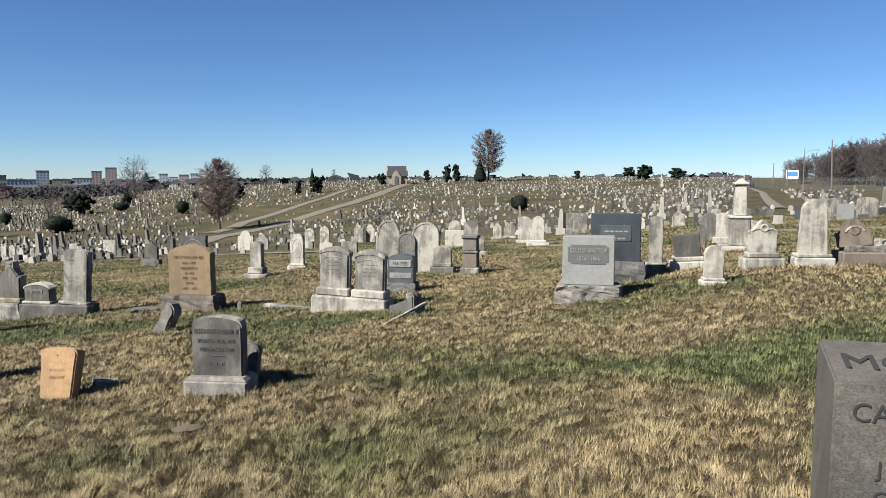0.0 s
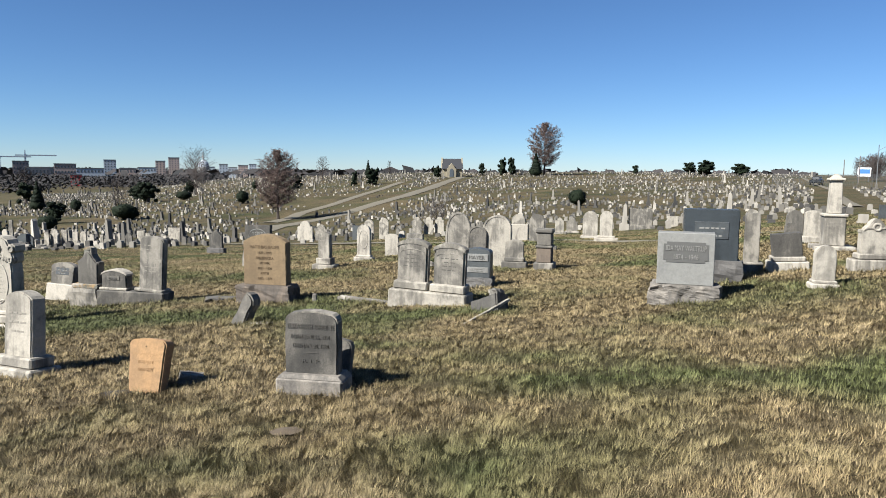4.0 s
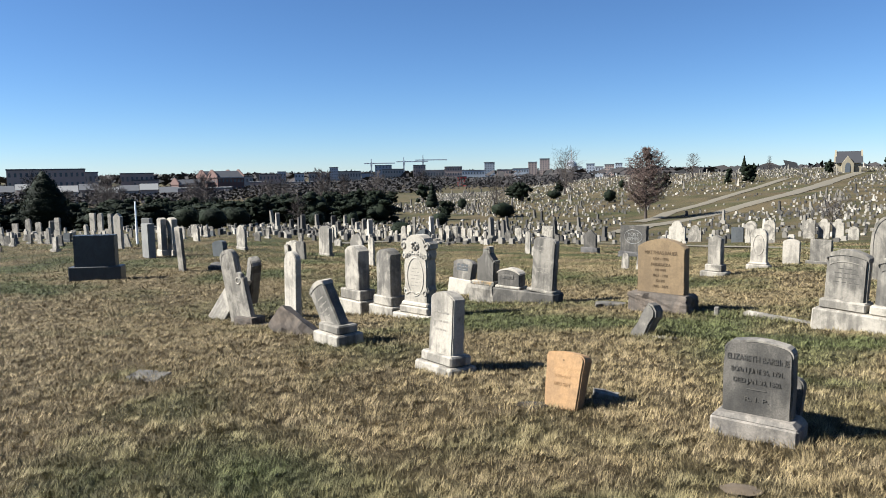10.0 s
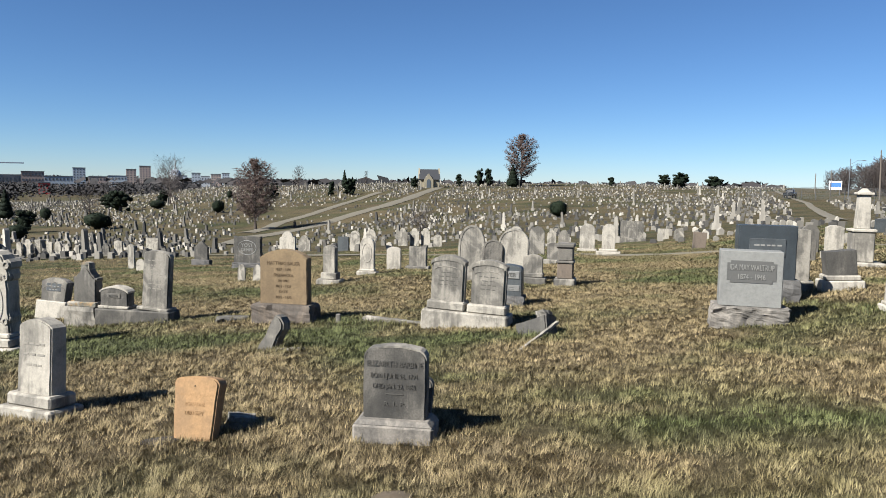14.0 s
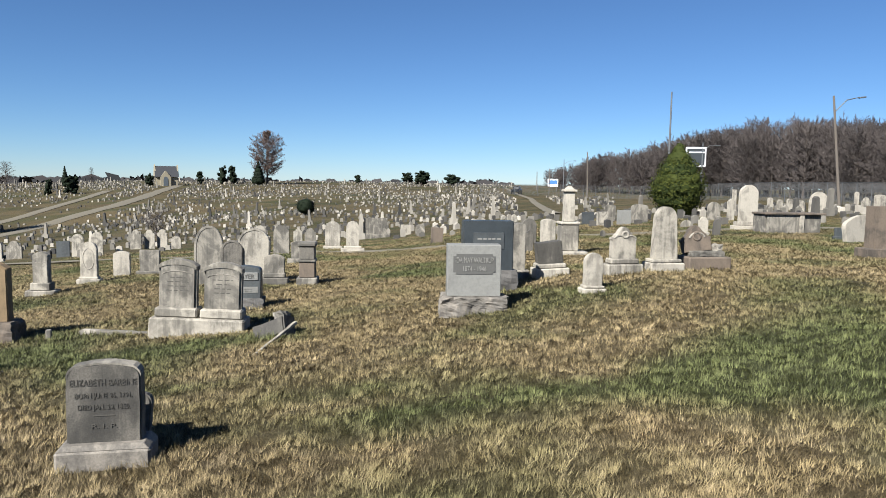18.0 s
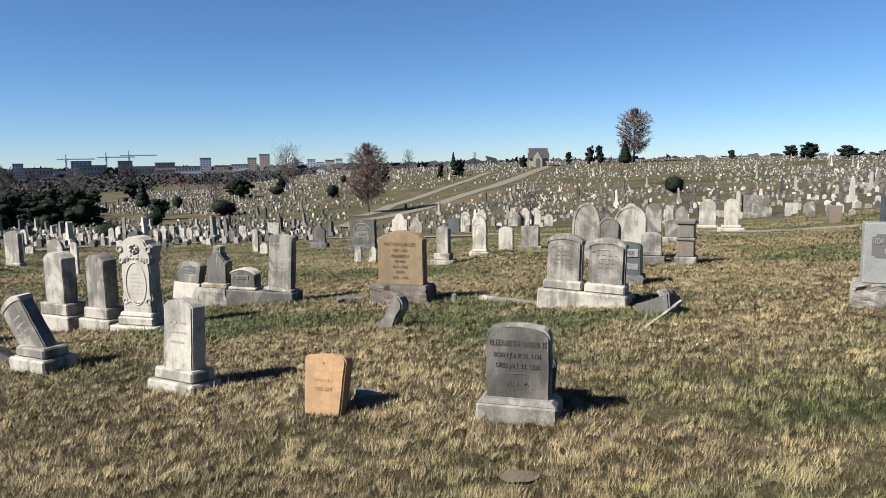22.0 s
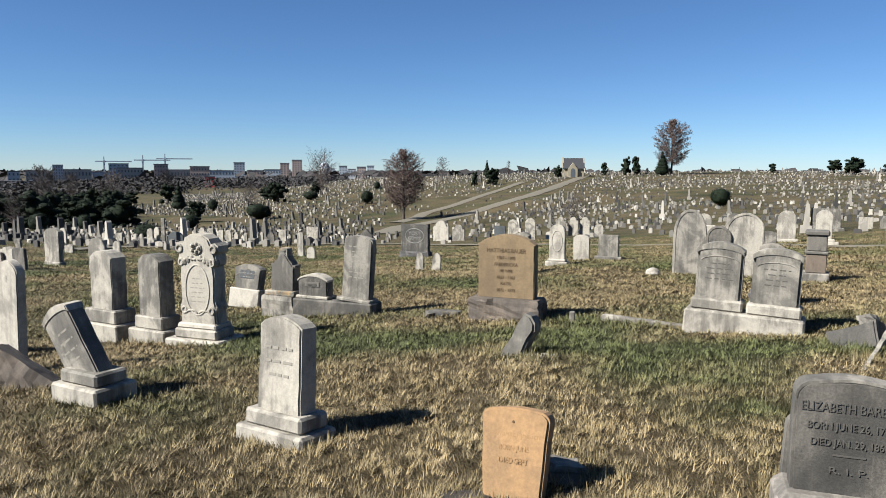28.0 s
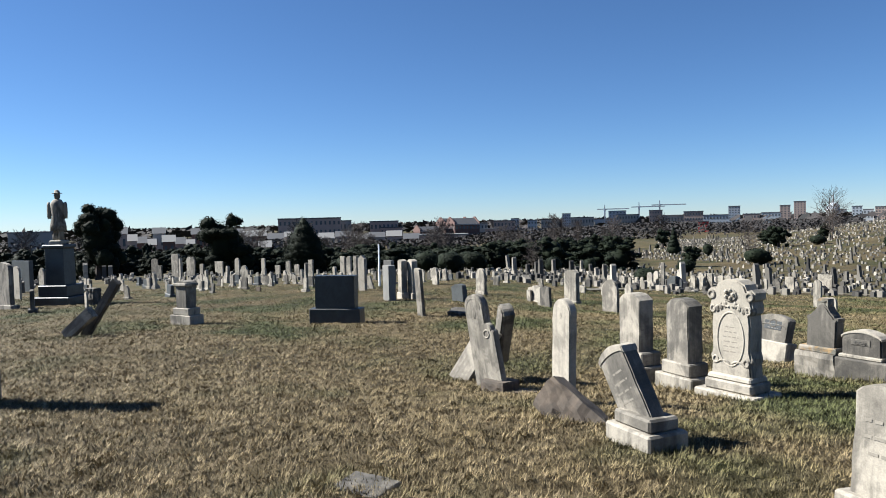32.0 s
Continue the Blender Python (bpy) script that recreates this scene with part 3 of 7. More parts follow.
def bare_tree(x, y, h, spread, seed, label, twig=TWIG, crown_base=0.2, dense=1.0, trunk_r=None, fine=0.0018, rise=(0.3, 0.6), name="bare_tree", group=""):
    """A leafless tree: tapered trunk, limbs and a haze of fine twigs."""
    rng = random.Random(seed)
    g = thing(name, pose(x, y, ground(x, y) - 0.1, 0, 0, rng.uniform(0, 360)), label, "tree", group)
    r0 = trunk_r or h * 0.022
    vs, fs, tv, tf = [], [], [], []
    pts = [Vector((0, 0, 0))]
    for i in range(1, 9):
        pts.append(Vector((rng.uniform(-1, 1) * h * 0.008 * i ** 0.5, rng.uniform(-1, 1) * h * 0.008 * i ** 0.5, h * 0.97 * i / 8)))
    for i in range(8):
        tube_rows(vs, fs, pts[i], pts[i + 1], r0 * (1 - i / 8.6), r0 * (1 - (i + 1) / 8.6), 6)

    def grow(p, way, length, r, depth):
        n = 2
        q = p
        for i in range(n):
            way = (way + Vector((rng.uniform(-1, 1), rng.uniform(-1, 1), rng.uniform(-0.6, 1))) * 0.22).normalized()
            nq = q + way * length / n
            if depth == 0:
                tube_rows(vs, fs, q, nq, r * (1 - i * 0.3), r * (0.7 - i * 0.3), 4)
            else:
                tube_rows(tv, tf, q, nq, r * (1 - i * 0.3), r * (0.7 - i * 0.3), 3)
            q = nq
        if depth < 2:
            kids = int((8 if depth == 0 else 6) * dense)
            for k in range(kids):
                f = (k + rng.random()) / kids * 0.85 + 0.15
                s = p.lerp(q, f)
                side = Vector((rng.gauss(0, 1), rng.gauss(0, 1), rng.gauss(0.35, 0.6))).normalized()
                grow(s, (way * 0.8 + side * 0.75).normalized(), length * rng.uniform(0.28, 0.5) * (1.25 - 0.5 * f), max(r * 0.42, h * fine), depth + 1)

    limbs = int(52 * dense)
    for k in range(limbs):
        f = crown_base + (0.97 - crown_base) * (k + rng.random()) / limbs
        i = min(7, int(f * 8))
        p = pts[i].lerp(pts[i + 1], f * 8 - i)
        u = (f - crown_base) / (1 - crown_base)
        width = spread * math.sqrt(max(0.1, 1 - ((u - 0.42) / 0.62) ** 2))
        a = k * 2.4 + rng.uniform(-0.4, 0.4)
        up = rise[0] + rise[1] * u
        width *= math.sqrt(1 + up * up) * 0.92
        grow(p, Vector((math.cos(a), math.sin(a), up)).normalized(), max(0.3, width * rng.uniform(0.75, 1.1)), r0 * (0.42 - 0.3 * u), 0)
    mesh_ob("trunk", vs, fs, BARK, g)
    mesh_ob("crown", tv, tf, twig, g)
    return g


def feathery_tree(x, y, h, spread, seed, label, crown_base, widest, top_power=2.0):
    """A leafless deciduous conifer: a straight trunk, many rising limbs and a haze of fine twigs inside a smooth outline."""
    rng = random.Random(seed)
    g = thing("bare_tree", pose(x, y, ground(x, y) - 0.1, 0, 0, rng.uniform(0, 360)), label, "tree")
    vs, fs, tv, tf = [], [], [], []
    r0 = h * 0.021
    pts = [Vector((rng.uniform(-1, 1) * h * 0.006, rng.uniform(-1, 1) * h * 0.006, h * 0.98 * i / 9)) if i else Vector((0, 0, 0)) for i in range(10)]
    for i in range(9):
        tube_rows(vs, fs, pts[i], pts[i + 1], r0 * (1.25 if i == 0 else 1 - i / 9.6), r0 * (1 - (i + 1) / 9.6), 7)

    def reach(u):
        e = 1 - abs((u - widest) / (1 - widest)) ** top_power if u > widest else 1 - 0.55 * ((widest - u) / widest) ** 2
        return spread * math.sqrt(max(0.02, e))

    for k in range(120):
        u = (k + rng.random()) / 120
        start = h * (crown_base * 0.8 + (0.97 - crown_base * 0.8) * u * 0.93)
        i = min(8, int(start / (h * 0.98) * 9))
        p = pts[i].lerp(pts[i + 1], start / (h * 0.98) * 9 - i)
        a = k * 2.4 + rng.uniform(-0.5, 0.5)
        end_u = min(1.0, u + rng.uniform(0.02, 0.14))
        far = reach(end_u) * rng.uniform(0.82, 1.04)
        tip = Vector((math.cos(a) * far, math.sin(a) * far, h * (crown_base + (1 - crown_base) * end_u)))
        mid = p.lerp(tip, 0.5) + Vector((0, 0, -0.02 * h + rng.uniform(-0.01, 0.01) * h))
        r = r0 * (0.26 - 0.17 * u)
        tube_rows(vs, fs, p, mid, r, r * 0.65, 4)
        tube_rows(vs, fs, mid, tip, r * 0.65, r * 0.2, 4)
        for q in range(30):
            f = 0.2 + 0.83 * (q + rng.random()) / 30
            b0 = p.lerp(mid, f * 2) if f < 0.5 else mid.lerp(tip, f * 2 - 1)
            way = (tip - p).normalized() * 0.5 + Vector((rng.gauss(0, 0.6), rng.gauss(0, 0.6), rng.gauss(0.1, 0.45)))
            b1 = b0 + way.normalized() * h * rng.uniform(0.03, 0.065)
            tube_rows(tv, tf, b0, b1, h * 0.0016, h * 0.0011, 3)
            for _ in range(5):
                c0 = b0.lerp(b1, rng.uniform(0.3, 1.0))
                c1 = c0 + Vector((rng.gauss(0, 1), rng.gauss(0, 1), rng.gauss(0.15, 0.8))).normalized() * h * rng.uniform(0.014, 0.032)
                tube_rows(tv, tf, c0, c1, h * 0.0014, h * 0.0009, 3)
    mesh_ob("trunk", vs, fs, BARK, g)
    mesh_ob("crown", tv, tf, TWIG, g)
    return g


def leaf_mass(blobs, count, leaf, rng):
    """Small leaf clumps spread over and just inside a set of blobs (x, y, z, radius across, radius up)."""
    vs, fs = [], []
    weights = [b[3] * b[3] for b in blobs]
    for _ in range(count):
        bx, by, bz, br, bh = rng.choices(blobs, weights)[0]
        d = Vector((rng.gauss(0, 1), rng.gauss(0, 1), rng.gauss(0, 1))).normalized()
        rr = rng.uniform(0.72, 1.06) * (1 + 0.16 * noise.noise(d * 2.3 + Vector((bx, by, bz))))
        c = Vector((bx + d.x * br * rr, by + d.y * br * rr, bz + d.z * bh * rr))
        n = (d + Vector((rng.gauss(0, 0.36), rng.gauss(0, 0.36), rng.gauss(0, 0.36)))).normalized()
        u = n.orthogonal().normalized()
        w = n.cross(u)
        a = rng.uniform(0, 6.3)
        u, w = u * math.cos(a) + w * math.sin(a), w * math.cos(a) - u * math.sin(a)
        s = leaf * rng.uniform(0.6, 1.4)
        k = len(vs)
        vs += [c - u * s * 0.5, c + w * s * 0.28 + n * s * 0.1, c + u * s * 0.7, c - w * s * 0.28 + n * s * 0.1]
        fs.append((k, k + 1, k + 2, k + 3))
    return vs, fs


def core_mass(blobs, k=0.84):
    """The dense dark inside of a crown."""
    bm = bmesh.new()
    for bx, by, bz, br, bh in blobs:
        made = bmesh.ops.create_icosphere(bm, subdivisions=3, radius=1.0)
        for v in made["verts"]:
            n = 1 + 0.22 * noise.noise(v.co * 2.1 + Vector((bx, by, bz)))
            v.co = Vector((bx + v.co.x * br * k * n, by + v.co.y * br * k * n, bz + v.co.z * bh * k * n))
    return bm


def evergreen(x, y, w, h, seed, shape="round", mat=EVERGREEN, leaf=None, count=900, label="", name="evergreen_shrub", group="", stem=0.08):
    """A clipped or free evergreen: stem, dense inside, and a rough skin of leaf clumps."""
    rng = random.Random(seed)
    words = label or {"round": "dark rounded evergreen shrub in the turf", "cone": "dark conical evergreen tree", "egg": "", "free": "dark irregular evergreen tree"}[shape]
    g = thing(name, pose(x, y, ground(x, y) - 0.05), words, "shrub" if shape == "round" else "tree", group)
    a = w / 2
    if shape == "round":
        blobs = [(0, 0, h * 0.5, a * 0.95, h * 0.48)] + [(rng.uniform(-1, 1) * a * 0.35, rng.uniform(-1, 1) * a * 0.35, h * rng.uniform(0.35, 0.62), a * 0.66, h * 0.36) for _ in range(3)]
    elif shape == "egg":
        blobs = [(0, 0, h * (0.06 + 0.9 * f), a * q, h * 0.2) for f, q in ((0.08, 0.62), (0.22, 0.86), (0.36, 0.94), (0.5, 0.86), (0.64, 0.7), (0.78, 0.48), (0.88, 0.28))]
    elif shape == "cone":
        blobs = [(0, 0, h * (0.1 + 0.82 * f), a * (1 - f * 0.86), h * 0.2 * (1 - 0.55 * f)) for f in (0.08, 0.25, 0.42, 0.6, 0.78, 0.95)]
    else:
        blobs = [(0, 0, h * 0.5, a * 0.55, h * 0.36)]
        for i in range(30):
            out = a * 0.72 * math.sqrt((i + 0.5) / 30) * rng.uniform(0.75, 1.2)
            up = rng.uniform(0.2, 0.93) - 0.3 * (out / a) ** 2
            blobs.append((out * math.cos(i * 2.4), out * math.sin(i * 2.4), h * up, a * rng.uniform(0.18, 0.34), h * rng.uniform(0.06, 0.13)))
    part("trunk", turned([(max(0.04, w * stem), 0), (max(0.03, w * stem * 0.7), h * 0.4)], 8), BARK, g)
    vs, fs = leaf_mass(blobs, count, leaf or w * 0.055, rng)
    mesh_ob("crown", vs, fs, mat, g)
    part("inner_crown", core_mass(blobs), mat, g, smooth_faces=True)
    return g


# ---- near stones ----
def thick_text(tab, rows, d, mat):
    for text, size, z, squeeze in rows:
        lettering(tab, text, size, 0, -d / 2 - 0.001, z, mat, squeeze=squeeze)


# dark upright stone with a legible inscription
g, tab, z = grave("soft", MARBLE_DARK, *(-1.08, 5.76), 0.455, 0.55, 0.13, ((0.58, 0.28, 0.14),), turn=-3, base_stone=ROCK,
                  label="blackened marble headstone with raised lettering on a pale base")
part("wash", box(0.565, 0.265, 0.035, 0.004, 0.165, taper=0.13), ROCK, g)
thick_text(tab, [("ELIZABETH BARBINE", 0.06, 0.405, 0.74), ("BORN JUNE 26, 1791.", 0.047, 0.325, 0.80), ("DIED JAN. 29, 1860.", 0.047, 0.25, 0.80), ("R. I. P.", 0.042, 0.125, 1.5)], 0.13, LETTER_WORN)
part("rule", box(0.13, 0.005, 0.007, 0, 0.205, 0, -0.066), LETTER_WORN, tab)
RIM = [p for p in profile("soft", 0.452, 0.548) if p[1] > 0.42]
part("pale_rim", slab(RIM + [(x * 0.97, zz - 0.012) for x, zz in reversed(RIM)], 0.112, 0.0), MARBLE_GREY, tab, "pale lichened top edge", m=pose(0, 0, 0.004))

g = thing("gravestone", pose(*(-1.02, 6.14), -0.024 - 0.03, 0, 0, -3) @ pose(0, 0, 0, -9, 4, 0), "low dark stone slab leaning behind a taller headstone", "gravestone")
part("tablet", slab(profile("soft", 0.40, 0.40), 0.12, 0.012), MARBLE_DARK, g, m=pose(-0.06, 0, 0))

# small orange stone
g, tab, z = grave("soft", ORANGE, -2.59, 5.79, 0.305, 0.465, 0.115, (), turn=-6, lean=-1.0, tilt=14, worn=0.008, taper=-0.2, label="small orange sandstone headstone with worn lettering in the turf")
thick_text(tab, [("MARGARET JAEGER", 0.046, 0.345, 0.68), ("BORN JUNE", 0.038, 0.275, 0.8), ("DIED SEPT", 0.04, 0.21, 0.85)], 0.122, LETTER_ORANGE)
part("drill_hole", ring(0.004, 0.004, 0.004, -0.067, 0.42, -0.01, 8), LETTER_TAN, tab)
chip = thing("broken_stone_chip", pose(*(-2.38, 6.21), -0.120 - 0.03, 0, 8, 30), "pale broken stone chip lying in the grass", "stone")
part("chip", rock_block(0.2, 0.14, 0.09, 0.03, 0, 5), MARBLE_GREY, chip)

# tan family stone on a split-rock base
g, tab, z = grave("segment", TAN, *(-3.81, 11.77), 0.79, 0.86, 0.18, ((0.98, 0.44, 0.30),), turn=-6, base_stone=BROWN, rough_base=True, sunk=0.06,
                  label="tan sandstone family headstone with brown lettering on a split-rock base")
thick_text(tab, [("MATTHIAS BAUER", 0.08, 0.62, 0.85), ("1827 - 1895", 0.058, 0.53, 0.95), ("FREDERICKA", 0.068, 0.435, 0.85), ("HIS WIFE", 0.05, 0.355, 0.9), ("1833 - 1921", 0.058, 0.265, 0.95), ("KATIE", 0.058, 0.18, 1.0),
                 ("1872 - 1873", 0.058, 0.09, 0.95)], 0.18, LETTER_TAN)
part("mortar_joint", box(0.74, 0.2, 0.014, 0.004, z - 0.004), EARTH_BROWN, g)

# leaning stump of a broken tablet before it
g = thing("broken_headstone", pose(-3.27, 9.35, -0.307 - 0.06, 0, 0, -14) @ pose(0, 0, 0, -6, 0, 0), "broken stump of a stained marble headstone leaning over", "gravestone")
STUMP = [(-0.16, 0.0), (-0.12, 0.12), (-0.035, 0.24), (0.0, 0.33), (0.03, 0.42), (0.10, 0.50), (0.19, 0.49), (0.25, 0.41), (0.255, 0.34), (0.19, 0.24), (0.17, 0.12), (0.13, 0.0)]
part("stump", slab(chipped([(0.8 * x + 0.12 * zz, zz) for x, zz in STUMP], 0.02, 3), 0.2, 0.022), MARBLE_GREY, g)
g = thing("stone_slab", pose(*(-2.96, 9.29), -0.290 - 0.02, 0, 0, 8), "thin pale stone slab flush with the grass", "stone")
part("slab", rock_block(0.34, 0.12, 0.05, 0.012, 0, 3), MARBLE, g)
g = thing("stone_slab", pose(*(-4.81, 12.07), -0.542 - 0.02, 4, 0, 20), "dark broken slab half sunk in the turf", "stone")
part("slab", rock_block(0.5, 0.24, 0.09, 0.03, 0, 4), MARBLE_DARK, g)
g = thing("corner_post", pose(*(-2.91, 11.56), -0.399 - 0.02, 0, 0, 5), "short grey stone corner marker of a grave plot", "stone")
part("post", box(0.07, 0.07, 0.16, 0.01), MARBLE_GREY, g)
g = thing("plot_kerb", pose(*(-2.01, 11.51), -0.360 - 0.03, 0, 0, -22), "low pale stone kerb edging a grave plot", "kerb")
part("kerb_stone", rock_block(1.15, 0.1, 0.09, 0.012, 0, 6), MARBLE, g)

# the pair on one long base
g = thing("double_gravestone", pose(-0.90, 11.14, -0.292 - 0.09, 0, 0, -12) @ pose(0, 0, 0, 0, 2.0, 0), "pair of stained white marble tablets on one long base", "gravestone")
part("base", box(1.30, 0.44, 0.34, 0.02, -0.02, taper=0.02), MARBLE, g)
for sx, sh, seed in ((-0.30, 0.66, 1), (0.31, 0.64, 2)):
    part("plinth", box(0.57, 0.30, 0.13, 0.02, 0.319, sx), MARBLE, g)
    tb = part("tablet", slab(profile("segment", 0.51, sh), 0.15, 0.03), MARBLE_GREY, g, m=pose(sx, 0, 0.448))
    part("hood", hood(0.525, sh, 0.075, 0.17), MARBLE, tb)
    part("arched_band", ring(0.21, 0.07, 0.007, -0.075, sh - 0.225, 0, 14, 0.2, math.pi - 0.2), MARBLE_GREY, tb)
    worn_lines(tb, 0.30, -0.0755, sh * 0.62, 4, LETTER_WORN, 0.06)

# blue-grey stone behind the pair
g, tab, z = grave("soft", GRANITE_BLUE, *(-0.30, 13.10), 0.50, 0.53, 0.24, ((0.58, 0.36, 0.19),), turn=-9, rough_base=True, base_stone=ROCK_DARK,
                  label="blue-grey granite marker with a raised name band on a rough base")
part("name_band", box(0.42, 0.02, 0.13, 0.005, 0.30, 0, -0.125), GRANITE, tab)
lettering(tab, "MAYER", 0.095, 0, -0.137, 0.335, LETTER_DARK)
part("lower_panel", box(0.42, 0.012, 0.10, 0.004, 0.09, 0, -0.122), GRANITE, tab)
worn_lines(tab, 0.3, -0.130, 0.15, 2, LETTER_DARK, 0.035)

# fallen fragment and its splinter
m = pose(0.09, 10.28, -0.183 - 0.06, 0, 0, -30) @ pose(0, 0, 0, -20, -16, 0)
g = thing("fallen_fragment", m, "dark wedge-shaped fragment of a fallen headstone", "stone")
part("fragment", slab(chipped([(-0.24, 0.0), (-0.23, 0.2), (0.1, 0.24), (0.24, 0.28), (0.25, 0.0)], 0.02, 4), 0.3, 0.02), MARBLE_DARK, g)
part("broken_corner", rock_block(0.16, 0.2, 0.14, 0.03, 0.2, 14, 4, 0.14), MARBLE_GREY, g)
m = pose(0.08, 9.64, ground(0.08, 9.64) + 0.06, 0, 0, 67) @ pose(0, 0, 0, 0, -5, 0)
g = thing("broken_slab", m, "long thin splinter of white stone on the grass", "stone")
part("splinter", rock_block(1.50, 0.035, 0.035, 0.008, -0.02, 13, 8), MARBLE, g)

# square granite block stone
g = thing("gravestone", pose(*(2.78, 10.26), 0.045 - 0.05, 0, 0, -11), "square grey granite headstone with name panel and rock-faced base", "gravestone")
part("base", rock_block(0.93, 0.5, 0.30, 0.034, 0, 21, 11), ROCK, g)
tab = part("tablet", box(0.74, 0.30, 0.71, 0.008, 0.298), GRANITE, g)
pan = part("name_panel", slab([(-0.29, 0.04), (-0.29, 0.0), (-0.25, 0.0), (-0.25, -0.03), (0.25, -0.03), (0.25, 0.0), (0.29, 0.0), (0.29, 0.22), (0.25, 0.22), (0.25, 0.25), (-0.25, 0.25), (-0.25, 0.22), (-0.29, 0.22)][::-1], 0.01, 0), PANEL_CUT, tab,
           m=pose(0, -0.1515, 0.635))
lettering(pan, "IDA MAY WALTRUP", 0.105, 0, -0.006, 0.13, LETTER_PALE, squeeze=0.56, depth=0.007)
lettering(pan, "1874 - 1946", 0.095, 0, -0.006, 0.015, LETTER_PALE, squeeze=0.72, depth=0.007)

# slant-faced granite stone by the start of the walk
g = thing("slant_gravestone", pose(2.578, 1.588, ground(2.578, 1.588) - 0.04, 0, 0, -15), "brown-grey granite slant-top headstone with cut lettering", "gravestone")
bm = bmesh.new()
hh, bk, dd, ww = 0.96, 0.96 + 0.06, 0.27, 0.80
vs = [bm.verts.new(v) for v in ((-ww / 2, 0, 0), (ww / 2, 0, 0), (ww / 2, 0, hh), (-ww / 2, 0, hh), (-ww / 2, dd, 0), (ww / 2, dd, 0), (ww / 2, dd, bk), (-ww / 2, dd, bk))]
for f in ((0, 1, 2, 3), (3, 2, 6, 7), (5, 4, 7, 6), (4, 0, 3, 7), (1, 5, 6, 2), (4, 5, 1, 0)):
    bm.faces.new([vs[i] for i in f])
bmesh.ops.recalc_face_normals(bm, faces=bm.faces[:])
bmesh.ops.bevel(bm, geom=bm.edges[:], offset=0.006, segments=2, affect="EDGES")
tab = part("tablet", bm, GRANITE_WARM, g)
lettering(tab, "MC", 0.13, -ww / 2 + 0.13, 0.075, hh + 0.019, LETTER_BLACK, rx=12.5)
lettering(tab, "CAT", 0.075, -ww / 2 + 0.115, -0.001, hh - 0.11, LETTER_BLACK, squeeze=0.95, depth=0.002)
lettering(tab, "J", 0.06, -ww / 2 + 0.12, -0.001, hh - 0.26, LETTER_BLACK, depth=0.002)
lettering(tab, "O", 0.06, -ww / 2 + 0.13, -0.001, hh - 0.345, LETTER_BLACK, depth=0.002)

# white stone with a soft peaked top, in front on the slope
g, tab, z = grave("segment", MARBLE, -4.28, 6.47, 0.385, 0.63, 0.17, ((0.60, 0.36, 0.09), (0.50, 0.28, 0.11)), turn=-15, tilt=4, lines=3, worn=0.012, taper=0.05,
                  label="weathered white marble headstone with rounded top on a stepped base")

# stone tipped backwards on its base
g, tab, z = grave("segment", MARBLE_GREY, -6.30, 6.97, 0.36, 0.67, 0.15, ((0.56, 0.40, 0.15), (0.45, 0.3, 0.11)), turn=-12, tip=-33, base_stone=MARBLE, lines=4,
                  label="stained marble headstone tipped sideways on its stepped base")
tab.matrix_basis = pose(0.0, 0, z - 0.09, 3, -32, 0)
part("hood", hood(0.37, 0.672, 0.07, 0.165), MARBLE, tab)

# thin pointed tablet propped by a block
g = thing("gravestone", pose(-8.11, 7.74, ground(-8.11, 7.74) - 0.1, 0, 0, -8), "thin white round-topped marble tablet beside a dark broken base", "gravestone")
tab = part("tablet", slab(chipped(profile("round", 0.31, 1.26), 0.006, 2), 0.10, 0.01), MARBLE_CLEAN, g, m=pose(-0.02, 0.12, 0, 1, 3.5, 0))
part("carved_arch", ring(0.118, 0.118, 0.004, -0.045, 1.10, 0, 14, -0.25, math.pi + 0.25), MARBLE, tab)
part("carved_motif", knob(0.03, 2.0, pose(0, -0.043, 1.08) @ Matrix.Diagonal((1, 0.3, 1, 1))), MARBLE, tab)
worn_lines(tab, 0.17, -0.0455, 0.8, 5, LETTER_SOFT, 0.07)
g = thing("fallen_block", pose(-7.42, 7.2, -0.357 - 0.16, 0, 0, 10) @ pose(0, 0, 0, -16, 31, 0), "dark broken stone base tipped in the hollow", "stone")
part("block", rock_block(0.82, 0.24, 0.36, 0.018, 0, 31, 7), BROWN, g)

# leaning tablets in a hollow
zz = -0.936
g = thing("gravestone", pose(*(-10.63, 8.88), zz - 0.05, 0, 0, 6) @ pose(0, 0, 0, 4, -7, 0), "white round-topped marble tablet leaning back in a hollow", "gravestone")
tab = part("tablet", slab(chipped(profile("round", 0.37, 1.45), 0.006, 5), 0.14, 0.012), MARBLE, g)
part("carved_arch", ring(0.135, 0.135, 0.005, -0.07, 1.255, 0, 14, -0.25, math.pi + 0.25), MARBLE, tab)
part("carved_motif", knob(0.045, 2.2, pose(0, -0.068, 1.18) @ Matrix.Diagonal((1, 0.3, 1, 1))), MARBLE, tab)
g = thing("gravestone", pose(*(-10.42, 8.92), zz - 0.05, 0, 0, 4) @ pose(0, 0, 0, 3, -10, 0), "small white marble tablet leaning against a taller one", "gravestone")
tab = part("tablet", slab(profile("shoulder", 0.31, 1.05), 0.1, 0.012), MARBLE, g, m=pose(0.12, -0.14, 0))
part("carved_wreath", ring(0.055, 0.055, 0.012, -0.19, 0.9, 0.12, 12), MARBLE, g)
part("dark_foot", rock_block(0.44, 0.32, 0.26, 0.012, -0.02, 33), BROWN, g, m=pose(0.12, -0.14, 0, -3, 10, 0))
